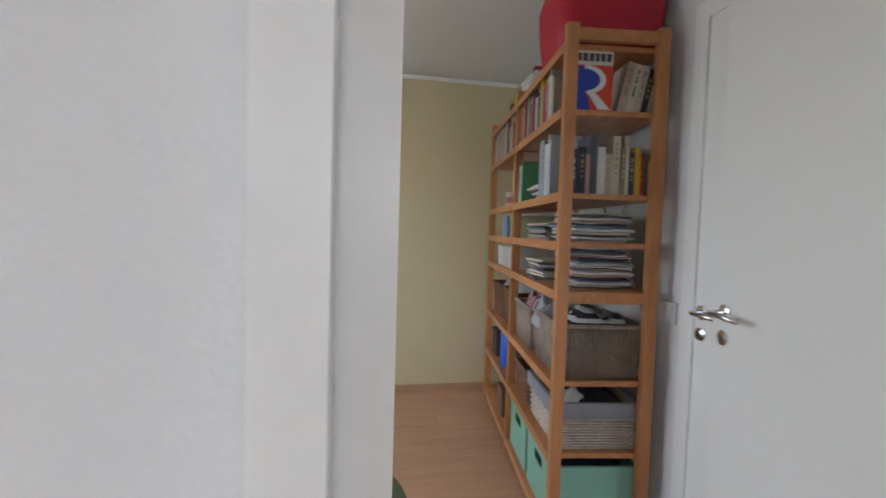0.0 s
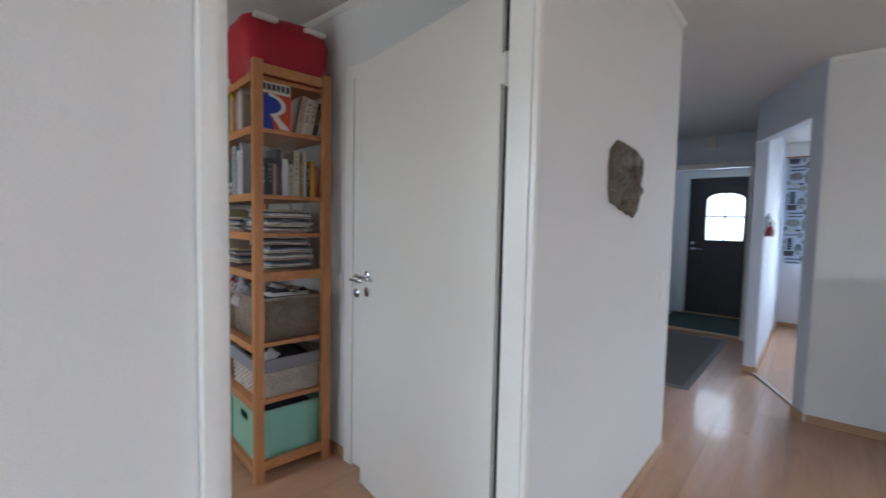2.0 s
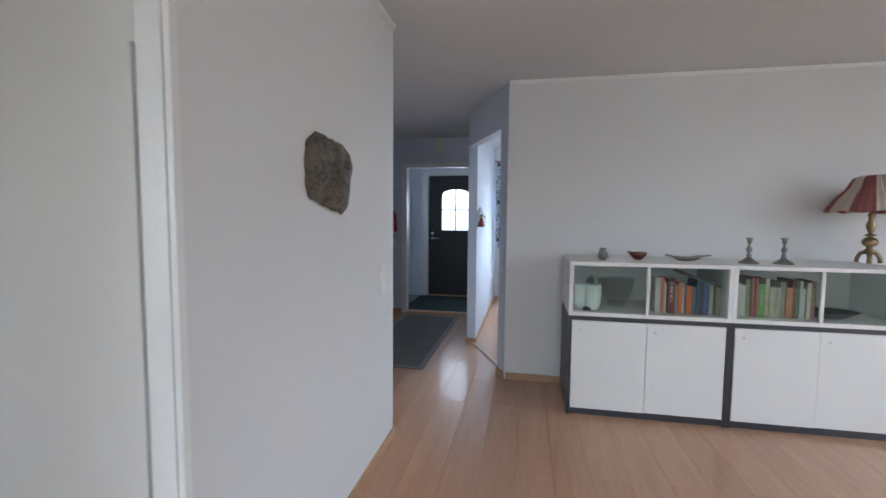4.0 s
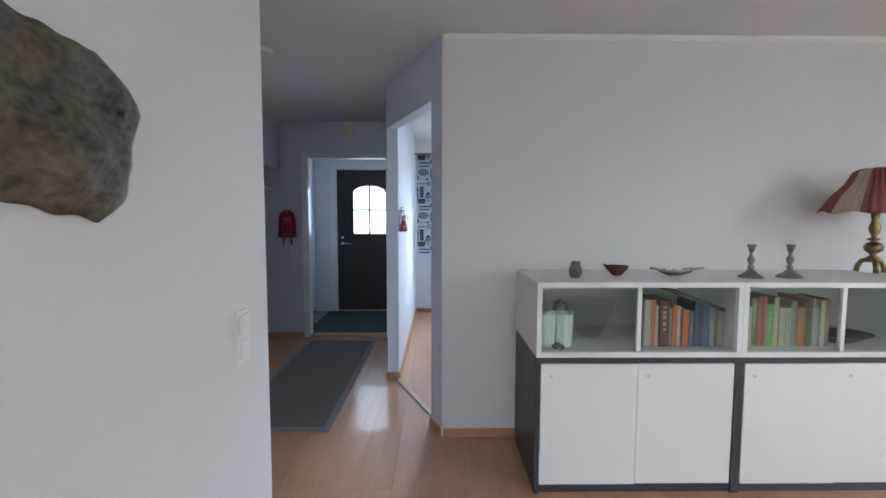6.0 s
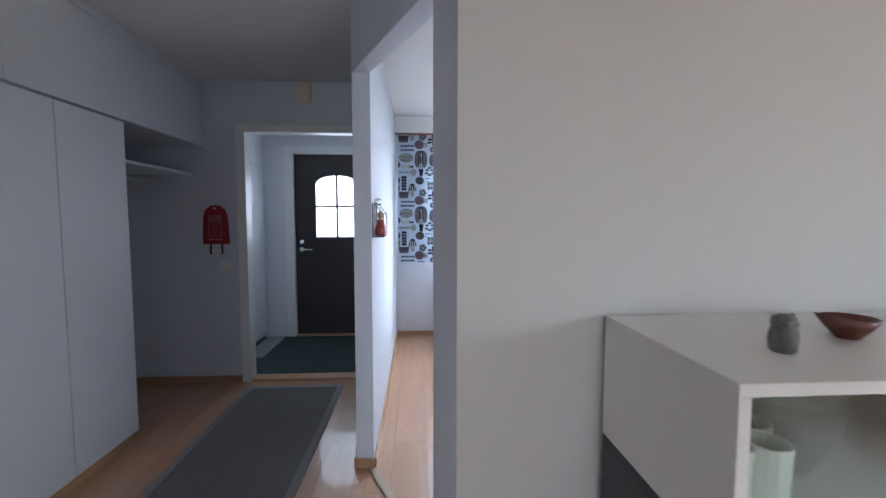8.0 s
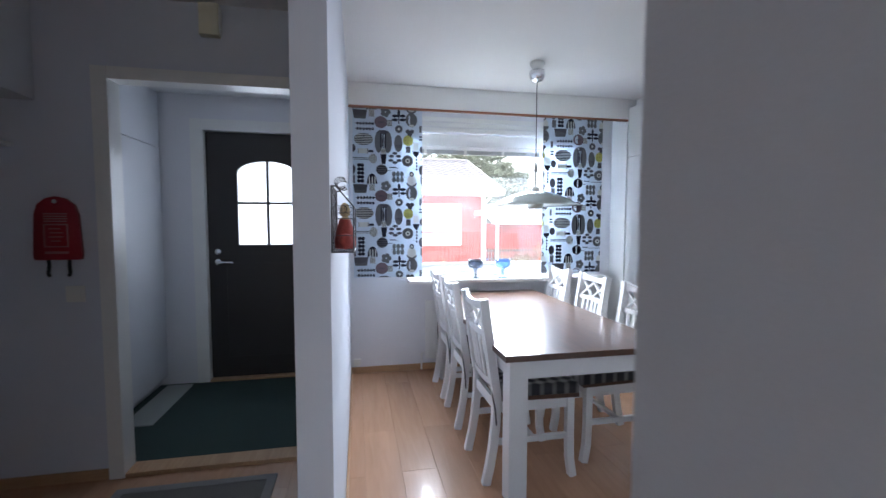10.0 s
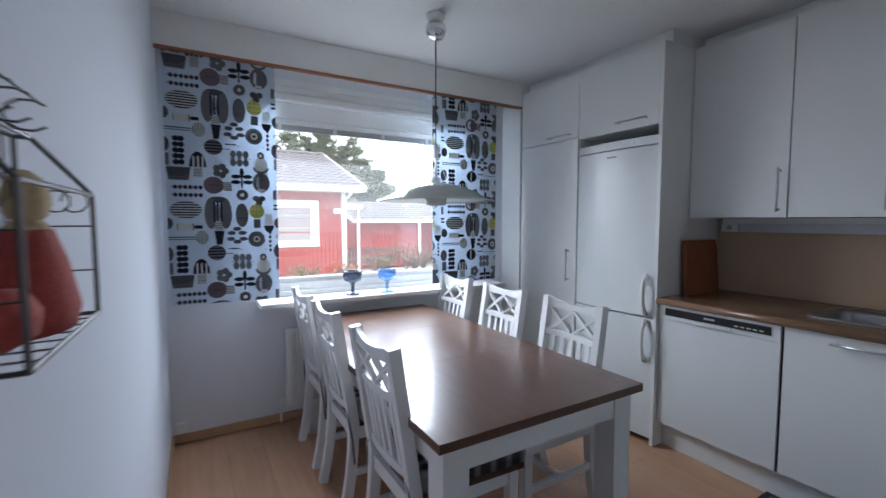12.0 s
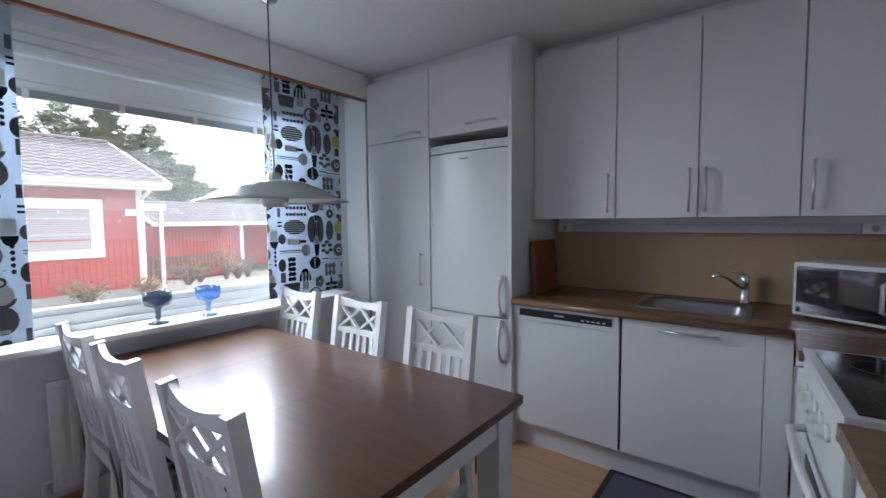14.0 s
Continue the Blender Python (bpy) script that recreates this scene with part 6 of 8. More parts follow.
part("dish", bm, M_DARK, ds, smooth=True)

# ornaments on top
Z = 1.0556
ow = bmesh.new()
lathe(ow, [(0.030, 0.0), (0.038, 0.010), (0.041, 0.05), (0.034, 0.078), (0.036, 0.095), (0.033, 0.112), (0.010, 0.122)], 22)
for s in (-1, 1):
    lathe(ow, [(0.012, 0.0), (0.008, 0.010), (0.001, 0.018)], 10, pose(-0.006, s * 0.022, 0.108))
    lathe(ow, [(0.010, 0.0), (0.008, 0.004), (0.002, 0.006)], 12, Matrix.Translation((-0.030, s * 0.014, 0.094)) @ pose(0, 0, 0, 0, -90, 0))
    lathe(ow, [(0.004, -0.03), (0.014, -0.01), (0.012, 0.02), (0.003, 0.04)], 10, pose(0.0, s * 0.036, 0.045))
ob = part("owl_figurine", ow, mat("grey_glazed_clay", (0.13, 0.13, 0.12), 0.35, var=0.4, scale=18, grain=90, bump=0.3), smooth=True)
ob.matrix_basis = pose(3.245, -1.088, Z) @ Matrix.Scale(0.70, 4)
tagged(ob, "small grey glazed owl figurine on the sideboard", "figurine")

rb = thing("red_bowl", (3.340, -1.343, Z), "small dark red ceramic bowl with a pulled lip", "bowl")
bm = lathe(bmesh.new(), [(0.032, 0.0), (0.036, 0.006), (0.062, 0.035), (0.080, 0.068), (0.076, 0.069), (0.056, 0.036), (0.030, 0.012), (0.002, 0.010)], 30)
for v in bm.verts:
    if v.co.y > 0.05:
        v.co.z += (v.co.y - 0.05) * 0.5
        v.co.y += (v.co.y - 0.05) * 0.7
for v in bm.verts:
    v.co *= 0.76
part("bowl", bm, mat("oxblood_glaze", (0.13, 0.035, 0.025), 0.25, var=0.4, scale=10), rb, smooth=True)

bd = thing("bird_dish", (3.340, -1.648, Z), "pewter bird-shaped dish with a long tail", "dish")
BS = 0.78
M_PEW = mat("dull_pewter", (0.24, 0.23, 0.22), 0.38, 0.85, var=0.25, scale=14, bump=0.15)
bm = bmesh.new()
n = 18
rings = []
for r, z, sh in ((0.02, 0.0, 0), (0.028, 0.004, 0), (0.045, 0.02, 0), (0.058, 0.04, 0), (0.055, 0.041, 0), (0.04, 0.022, 0), (0.002, 0.010, 0)):
    ring_ = []
    for i in range(n):
        a = 2 * math.pi * i / n
        y = r * 1.9 * math.cos(a)
        x = r * 0.75 * math.sin(a)
        k = max(0, -math.cos(a)) ** 3
        y -= k * r * 0.9
        zz = z + (0.012 * k if z > 0.03 else 0)
        ring_.append(bm.verts.new((x, y, zz)))
    rings.append(ring_)
for a, b in zip(rings, rings[1:]):
    for i in range(n):
        bm.faces.new((a[i], a[(i + 1) % n], b[(i + 1) % n], b[i]))
bm.faces.new(rings[0][::-1])
bm.faces.new(rings[-1])
for v in bm.verts:
    v.co *= BS
part("body", bm, M_PEW, bd, smooth=True)
part("head", tube(bmesh.new(), [(0, 0.098 * BS, 0.036 * BS), (0, 0.118 * BS, 0.046 * BS), (0, 0.134 * BS, 0.050 * BS), (0, 0.160 * BS, 0.050 * BS)], 0.0055, 8), M_PEW, bd, smooth=True)
part("tail", tube(bmesh.new(), [(0, -0.14 * BS, 0.042 * BS), (0, -0.18 * BS, 0.050 * BS), (0, -0.215 * BS, 0.052 * BS)], 0.0048, 8), M_PEW, bd, smooth=True)
for k in range(4):
    part("pebble", lathe(bmesh.new(), [(0.004, 0.0), (0.011, 0.005), (0.008, 0.011), (0.001, 0.013)], 10, pose(0.004 * (-1) ** k, -0.04 + 0.024 * k, 0.024)), M_PVC, bd)

for y in (-2.010, -2.215):
    cs = thing("candlestick", (3.255, y, Z), "pewter candlestick with a wide turned foot", "candlestick", "pair of candlesticks")
    part("foot", lathe(bmesh.new(), [(0.058, 0.0), (0.058, 0.006), (0.040, 0.018), (0.022, 0.032), (0.014, 0.042)], 28), M_PEW, cs, smooth=True)
    part("stem", lathe(bmesh.new(), [(0.011, 0.0422), (0.016, 0.055), (0.009, 0.068), (0.015, 0.082), (0.019, 0.098), (0.009, 0.115), (0.007, 0.128), (0.012, 0.134)], 24), M_PEW, cs, smooth=True)
    part("cup", lathe(bmesh.new(), [(0.011, 0.1342), (0.015, 0.150), (0.023, 0.172), (0.019, 0.172), (0.014, 0.152), (0.002, 0.150)], 24), M_PEW, cs, smooth=True)

tl = thing("table_lamp", (3.370, -2.768, Z), "brass table lamp with a pleated pink and cream shade", "table lamp")
M_BRASS = mat("aged_brass", (0.30, 0.22, 0.12), 0.38, 0.9, var=0.3, scale=16, bump=0.1)
for k in range(3):
    a = 2 * math.pi * k / 3 + 0.5
    c, s_ = math.cos(a), math.sin(a)
    part("foot", tube(bmesh.new(), [(0.015 * c, 0.015 * s_, 0.085), (0.045 * c, 0.045 * s_, 0.075), (0.062 * c, 0.062 * s_, 0.045), (0.066 * c, 0.066 * s_, 0.014)], 0.013, 8), M_BRASS, tl, smooth=True)
part("column", lathe(bmesh.new(), [(0.032, 0.07), (0.036, 0.09), (0.018, 0.105), (0.014, 0.115), (0.038, 0.135), (0.042, 0.155), (0.034, 0.172), (0.012, 0.185), (0.030, 0.192), (0.030, 0.198), (0.010, 0.206), (0.022, 0.235), (0.026, 0.26), (0.014, 0.30), (0.020, 0.325), (0.014, 0.345)], 26), M_BRASS, tl, smooth=True)
bm = bmesh.new()
n = 72
prev = None
mats = []
for r, z in ((0.240, 0.345), (0.235, 0.355), (0.19, 0.43), (0.13, 0.50), (0.10, 0.565), (0.065, 0.582)):
    ring_ = [bm.verts.new(((r + 0.006 * (-1) ** i) * math.cos(2 * math.pi * i / n), (r + 0.006 * (-1) ** i) * math.sin(2 * math.pi * i / n), z - 0.008 * (math.cos(2 * math.pi * i / n * 8) if r > 0.237 else 0))) for i in range(n)]
    if prev:
        for i in range(n):
            f = bm.faces.new((prev[i], prev[(i + 1) % n], ring_[(i + 1) % n], ring_[i]))
            f.material_index = 1 if (i // 6) % 2 else 0
    prev = ring_
sh = part("shade", bm, mat("dusty_pink_silk", (0.28, 0.10, 0.10), 0.8, var=0.2, scale=12), tl, "pleated pink and cream fabric shade")
sh.data.materials.append(mat("cream_silk", (0.52, 0.44, 0.36), 0.8, var=0.15, scale=12))

# ---------------------------------------------------------------- study shelf
SH_X, SH_Y, SH_A = 0.785, 1.618, -6.2
SHM = pose(SH_X, SH_Y, 0, 0, 0, SH_A)
shelf = thing("bookshelf", (SH_X, SH_Y, 0), "varnished pine open bookshelf packed with books and baskets", "bookshelf", turn=SH_A)
BAY, DEP = 0.80, 0.40
LV = [0.08, 0.40, 0.69, 1.05, 1.24, 1.43, 1.75, 2.02]
for k in range(3):
    y = BAY * k
    for x in (0.0, DEP - 0.045):
        part("post", B(x, x + 0.045, y, y + 0.034, 0.0, 2.06, 0.003), M_PINE, shelf)
    for z in (0.055, 1.005, 2.0):
        part("end_rail", B(0.046, DEP - 0.046, y + 0.006, y + 0.028, z, z + 0.045, 0.002), M_PINEH, shelf)
for k in range(2):
    for z in LV[:7] + [1.995]:
        part("shelf_board", B(0.004, DEP - 0.004, BAY * k + 0.036, BAY * (k + 1) - 0.002, z - 0.020, z, 0.002), M_PINEH, shelf)
        part("shelf_lip", B(-0.002, 0.0035, BAY * k + 0.036, BAY * (k + 1) - 0.002, z - 0.034, z + 0.002, 0.001), M_PINEH, shelf)
for k in range(2):
    a, b = Vector((DEP - 0.004, BAY * k + 0.04, 0.9)), Vector((DEP - 0.004, BAY * (k + 1), 1.7))
    part("cross_brace", tube(bmesh.new(), [a, b], 0.006, 6), M_STEEL, shelf)
    part("cross_brace", tube(bmesh.new(), [Vector((DEP + 0.008, BAY * k + 0.04, 1.7)), Vector((DEP + 0.008, BAY * (k + 1), 0.9))], 0.006, 6), M_STEEL, shelf)


def on_shelf(x, y, level, turn=0):
    return SHM @ pose(x, y, LV[level] + 0.001, 0, 0, turn)


# dictionary with a large initial on its cover, facing the end of the shelf
dic = thing("dictionary", (0, 0, 0), "thick dictionary with a red, white and blue cover", "book")
dic.matrix_basis = on_shelf(0.052, 0.045, 6)
part("block", B(0, 0.145, 0.003, 0.06, 0, 0.235, 0.003), M_PAGES, dic)
part("cover", B(-0.002, 0.147, 0.0, 0.0028, 0, 0.238), paper((0.55, 0.05, 0.02)), dic, "red front cover")
part("cover_band", B(0.0, 0.145, -0.0012, -0.0002, 0.172, 0.232), paper((0.58, 0.57, 0.52)), dic)
bm = bmesh.new()
for k, (a, b) in enumerate(((0.004, 0.022), (0.027, 0.046), (0.051, 0.070), (0.075, 0.092), (0.097, 0.115), (0.120, 0.138))):
    box(bm, a, b, -0.002, -0.0013, 0.186, 0.216)
part("title_bars", bm, paper((0.05, 0.05, 0.06)), dic)
bm = bmesh.new()
slab(bm, ell(0.035, 0.115, 0.062, 0.052, 20, -math.pi / 2, math.pi / 2) + [(0.0, 0.167), (0.0, 0.063)], 0.0008, pose(0, -0.0006, 0, 90, 0, 0))
slab(bm, [(0.0, 0.0), (0.062, 0.0), (0.048, 0.06), (0.0, 0.066)], 0.0008, pose(0, -0.0004, 0, 90, 0, 0))
part("blue_initial", bm, paper((0.02, 0.05, 0.36)), dic)
bm = bmesh.new()
outer = ell(0.035, 0.115, 0.085, 0.056, 20, -math.pi / 2.2, math.pi / 2)
inner = ell(0.035, 0.115, 0.062, 0.042, 20, -math.pi / 2.2, math.pi / 2)
for i in range(20):
    slab(bm, [inner[i], outer[i], outer[i + 1], inner[i + 1]], 0.0008, pose(0, -0.0016, 0, 90, 0, 0))
slab(bm, [(0.048, 0.068), (0.078, 0.068), (0.142, 0.004), (0.092, 0.004)], 0.0008, pose(0, -0.0016, 0, 90, 0, 0))
part("white_initial", bm, paper((0.66, 0.66, 0.64)), dic)

row(on_shelf(0.225, 0.05, 6), 0.12, 0.175, 0.205, 0.13, [(0.42, 0.33, 0.27), (0.55, 0.52, 0.44), (0.50, 0.47, 0.40), (0.03, 0.03, 0.03), (0.04, 0.04, 0.045)], lean=12, titles=0.9, tmin=0.02)
row(on_shelf(0.052, 0.05, 5), 0.30, 0.15, 0.235, 0.15, [(0.04, 0.05, 0.10), (0.03, 0.035, 0.05), (0.45, 0.24, 0.24), (0.08, 0.08, 0.10), (0.60, 0.60, 0.60), (0.40, 0.37, 0.30), (0.50, 0.46, 0.36), (0.22, 0.18, 0.10), (0.55, 0.50, 0.42), (0.05, 0.05, 0.07), (0.60, 0.38, 0.03), (0.42, 0.05, 0.03)], titles=0.8, tmin=0.018, tmax=0.032)
# rows whose spines face the room: local x runs towards the far end
FR = 270


def front_row(y0, length, level, h0, h1, cols, lean=0.0):
    row(on_shelf(0.012, y0 + length, level, -90), length, h0, h1, 0.16, cols[::-1], lean=lean, titles=0.6)


front_row(0.20, 0.58, 6, 0.17, 0.235, [(0.62, 0.61, 0.58), (0.58, 0.56, 0.52), (0.28, 0.28, 0.30), (0.42, 0.02, 0.03), (0.45, 0.03, 0.03), (0.20, 0.19, 0.19), (0.64, 0.46, 0.03), (0.62, 0.44, 0.05), (0.10, 0.10, 0.12), (0.03, 0.09, 0.36), (0.55, 0.55, 0.54), (0.05, 0.06, 0.10), (0.36, 0.05, 0.12), (0.26, 0.27, 0.28), (0.56, 0.30, 0.04), (0.12, 0.12, 0.13), (0.50, 0.48, 0.42), (0.08, 0.20, 0.12), (0.34, 0.03, 0.03), (0.60, 0.58, 0.54), (0.06, 0.10, 0.26), (0.40, 0.36, 0.30), (0.09, 0.09, 0.10), (0.52, 0.12, 0.08)])
front_row(0.84, 0.70, 6, 0.16, 0.24, [(0.45, 0.38, 0.24), (0.10, 0.05, 0.04), (0.16, 0.08, 0.06), (0.52, 0.50, 0.46), (0.30, 0.03, 0.04), (0.50, 0.30, 0.31), (0.2, 0.2, 0.26), (0.52, 0.42, 0.44), (0.3, 0.1, 0.1), (0.45, 0.45, 0.43)])
front_row(0.20, 0.20, 5, 0.22, 0.27, [(0.58, 0.58, 0.58), (0.30, 0.33, 0.38), (0.55, 0.57, 0.60), (0.45, 0.46, 0.48), (0.25, 0.27, 0.30)])
front_row(0.68, 0.10, 5, 0.20, 0.24, [(0.10, 0.28, 0.12), (0.55, 0.55, 0.52), (0.20, 0.36, 0.18)])


def paper_pile(x0, y0, level, w, d, n, label, turn=0, top=0.0):
    """A stack of magazines, each turned a little."""
    z = top
    mags = [(0.62, 0.61, 0.58), (0.05, 0.05, 0.06), (0.66, 0.65, 0.62), (0.12, 0.12, 0.14), (0.45, 0.30, 0.27), (0.20, 0.25, 0.34), (0.58, 0.53, 0.40)]
    for k in range(n):
        t = random.uniform(0.004, 0.010)
        ob = thing("magazine", (0, 0, 0), label, "magazine", "stacked magazines")
        ob.matrix_basis = on_shelf(x0 + random.uniform(-0.012, 0.012), y0 + random.uniform(-0.014, 0.024), level, turn + random.uniform(-13, 13)) @ Matrix.Translation((0, 0, z))
        ww, dd = w * random.uniform(0.86, 1.0), d * random.uniform(0.86, 1.0)
        bm = bmesh.new()
        n_ = 6
        vs = [[bm.verts.new((-ww / 2 + ww * i / n_, s * dd / 2, h + 0.0022 * math.sin(i * 1.3 + k * 0.4))) for i in range(n_ + 1)] for s, h in ((-1, 0), (1, 0), (1, t), (-1, t))]
        for a, b in ((0, 1), (1, 2), (2, 3), (3, 0)):
            for i in range(n_):
                bm.faces.new((vs[a][i], vs[a][i + 1], vs[b][i + 1], vs[b][i]))
        bm.faces.new([vs[j][0] for j in range(4)])
        bm.faces.new([vs[j][n_] for j in range(4)])
        part("paper_block", bm, paper(mags[(k * 3 + level) % 7]), ob)
        z += t + 0.0032
    return z


paper_pile(0.20, 0.20, 4, 0.27, 0.22, 11, "grey magazine lying in an untidy stack")
paper_pile(0.16, 0.52, 4, 0.24, 0.26, 9, "grey magazine lying in an untidy stack")
paper_pile(0.22, 0.19, 3, 0.26, 0.21, 15, "folded magazine in a tall stack on the shelf")
paper_pile(0.16, 0.50, 3, 0.24, 0.24, 9, "folded magazine in a tall stack on the shelf")
paper_pile(0.16, 0.47, 5, 0.26, 0.26, 8, "thin booklet in a low stack")


def wicker(m, w, d, h, material, label, taper=0.94, upright=True, category="basket", liner=None):
    """A woven basket: corner frame, staves and weavers as rounded strands round a tapered wall."""
    ob = thing("basket", (0, 0, 0), label, category)
    ob.matrix_basis = m
    bm = bmesh.new()
    def wall(z, inset):
        f = taper + (1 - taper) * z / h
        return (w / 2 * f - inset, d / 2 * f - inset)
    lo, hi = wall(0.0, 0.006), wall(h, 0.006)
    rings = [[(-lo[0], -lo[1], 0.003), (lo[0], -lo[1], 0.003), (lo[0], lo[1], 0.003), (-lo[0], lo[1], 0.003)], [(-hi[0], -hi[1], h), (hi[0], -hi[1], h), (hi[0], hi[1], h), (-hi[0], hi[1], h)],
             [(-hi[0] + 0.006, -hi[1] + 0.006, h), (hi[0] - 0.006, -hi[1] + 0.006, h), (hi[0] - 0.006, hi[1] - 0.006, h), (-hi[0] + 0.006, hi[1] - 0.006, h)], [(-lo[0] + 0.006, -lo[1] + 0.006, 0.01), (lo[0] - 0.006, -lo[1] + 0.006, 0.01), (lo[0] - 0.006, lo[1] - 0.006, 0.01), (-lo[0] + 0.006, lo[1] - 0.006, 0.01)]]
    vs = [[bm.verts.new(p) for p in r] for r in rings]
    for a, b in zip(vs, vs[1:]):
        for i in range(4):
            bm.faces.new((a[i], a[(i + 1) % 4], b[(i + 1) % 4], b[i]))
    bm.faces.new(vs[0][::-1])
    bm.faces.new(vs[-1])
    part("core", bm, material, ob)
    bm = bmesh.new()
    step = 0.016 if upright else 0.012
    if upright:
        for side in range(4):
            length = w if side % 2 == 0 else d
            n = max(4, int(length / step))
            for i in range(n):
                u = -0.96 + 1.92 * (i + 0.5) / n
                def at(z):
                    a, b = wall(z, 0)
                    return ((u * a, -b), (a, u * b), (-u * a, b), (-a, -u * b))[side]
                pts = [(*at(z), z) for z in (0.004, h * 0.5, h)]
                tube(bm, pts, 0.0068, 5)
    else:
        nz = int(h / step)
        for k in range(nz):
            z = (k + 0.5) * step
            a, b = wall(z, 0)
            pts = []
            for side in range(4):
                n = int((w if side % 2 == 0 else d) / 0.022)
                for i in range(n):
                    u = -1 + 2 * i / n
                    o = 0.003 * (-1) ** (i + k)
                    pts.append(((u * a, -b - o), (a + o, u * b), (-u * a, b + o), (-a - o, -u * b))[side])
            tube(bm, [(x, y, z) for x, y in pts] + [(*pts[0], z)], 0.0052, 5)
    p = part("weave", bm, material, ob, smooth=True)
    p["kind"] = "stuff"
    a, b = wall(h, -0.002)
    part("rim", tube(bmesh.new(), [(-a, -b, h), (a, -b, h), (a, b, h), (-a, b, h), (-a, -b, h)], 0.009, 8), liner or material, ob)
    if liner:
        bm = bmesh.new()
        a, b = wall(h, -0.013)
        for x0, x1, y0, y1 in ((-a, a, -b, -b + 0.004), (-a, a, b - 0.004, b), (-a, -a + 0.004, -b + 0.004, b - 0.004), (a - 0.004, a, -b + 0.004, b - 0.004)):
            box(bm, x0, x1, y0, y1, h - 0.055, h + 0.008)
        part("liner", bm, liner, ob, "grey cotton liner folded over the rim")
    return ob


M_GREYW = mat("grey_brown_wicker", (0.27, 0.21, 0.165), 0.8, var=0.35, scale=14, grain=90, bump=0.3)
M_WHITEW = mat("whitewashed_wicker", (0.52, 0.46, 0.40), 0.75, var=0.3, scale=16, grain=90, bump=0.3)
M_BROWNW = mat("brown_wicker", (0.20, 0.10, 0.05), 0.75, var=0.35, scale=14, grain=90, bump=0.3)
M_GREYC = mat("grey_cotton", (0.24, 0.24, 0.26), 0.95, var=0.12, scale=8, grain=250, bump=0.3)
wicker(on_shelf(0.205, 0.235, 2), 0.34, 0.37, 0.215, M_GREYW, "large grey-brown ribbed wicker basket filled with clothes")
wicker(on_shelf(0.20, 0.62, 2), 0.34, 0.32, 0.205, M_GREYW, "large grey-brown ribbed wicker basket filled with clothes")
wicker(on_shelf(0.205, 0.25, 1), 0.34, 0.39, 0.19, M_WHITEW, "whitewashed wicker basket with a grey cotton liner", upright=False, liner=M_GREYC)
wicker(on_shelf(0.20, 0.625, 1), 0.33, 0.27, 0.16, M_BROWNW, "small brown wicker basket with papers", upright=False)
wicker(on_shelf(0.20, 1.00, 2), 0.33, 0.28, 0.22, M_BROWNW, "tall dark brown wicker basket", upright=False)
wicker(on_shelf(0.20, 1.35, 2), 0.33, 0.32, 0.22, M_BROWNW, "tall dark brown wicker basket", upright=False)


def heap(m, w, d, h, material, name, label, category, seed):
    """A soft rumpled heap of cloth."""
    bm = bmesh.new()
    n = 16
    g = [[None] * (n + 1) for _ in range(n + 1)]
    for i in range(n + 1):
        for k in range(n + 1):
            u, v = -1 + 2 * i / n, -1 + 2 * k / n
            e = max(0, 1 - u ** 4) * max(0, 1 - v ** 4)
            z = h * e * (0.7 + 0.6 * noise.noise((u * 1.7 + seed, v * 1.7, seed)) + 0.25 * noise.noise((u * 4, v * 4 + seed, 1.0)))
            g[i][k] = bm.verts.new((u * w / 2, v * d / 2, max(0.0, z)))
    for i in range(n):
        for k in range(n):
            bm.faces.new((g[i][k], g[i + 1][k], g[i + 1][k + 1], g[i][k + 1]))
    rim_ = [e for e in bm.edges if len(e.link_faces) == 1]
    ret_ = bmesh.ops.extrude_edge_only(bm, edges=rim_)
    for v in ret_["geom"]:
        if isinstance(v, bmesh.types.BMVert):
            v.co.z = -0.03
    ob = part(name, bm, material, smooth=True)
    ob.matrix_basis = m
    return tagged(ob, label, category)


def stripes(name, a, b, scale, direction):
    m = bpy.data.materials.new(name)
    m.use_nodes = True
    n, l = m.node_tree.nodes, m.node_tree.links
    tc, wv, rp = n.new("ShaderNodeTexCoord"), n.new("ShaderNodeTexWave"), n.new("ShaderNodeValToRGB")
    wv.bands_direction = direction
    wv.inputs["Scale"].default_value, wv.inputs["Distortion"].default_value = scale, 0.6
    rp.color_ramp.interpolation = "CONSTANT"
    rp.color_ramp.elements[0].color, rp.color_ramp.elements[1].color = (*a, 1), (*b, 1)
    rp.color_ramp.elements[1].position = 0.55
    l.new(tc.outputs["Object"], wv.inputs["Vector"])
    l.new(wv.outputs["Fac"], rp.inputs["Fac"])
    l.new(rp.outputs[0], n["Principled BSDF"].inputs["Base Color"])
    n["Principled BSDF"].inputs["Roughness"].default_value = 0.95
    return m


M_BW = stripes("black_and_white_knit", (0.02, 0.02, 0.025), (0.5, 0.49, 0.47), 9, "Z")
M_RW = stripes("red_and_white_knit", (0.22, 0.015, 0.04), (0.50, 0.44, 0.42), 16, "Y")
UPZ = Matrix.Translation((0, 0, 0.175))
heap(on_shelf(0.22, 0.22, 2) @ UPZ, 0.28, 0.30, 0.10, M_BW, "striped_jumper", "black and white striped knitwear in the basket", "clothing", 1.3)
heap(on_shelf(0.12, 0.56, 2) @ UPZ, 0.17, 0.20, 0.15, M_RW, "striped_hat", "red and white striped knitted hat", "hat", 4.1)
heap(on_shelf(0.085, 0.38, 2) @ UPZ, 0.12, 0.12, 0.11, mat("pale_grey_wool", (0.40, 0.40, 0.42), 0.95, var=0.15, grain=200, bump=0.5), "woolly_hat", "pale grey woolly hat lying on the clothes", "hat", 2.2)
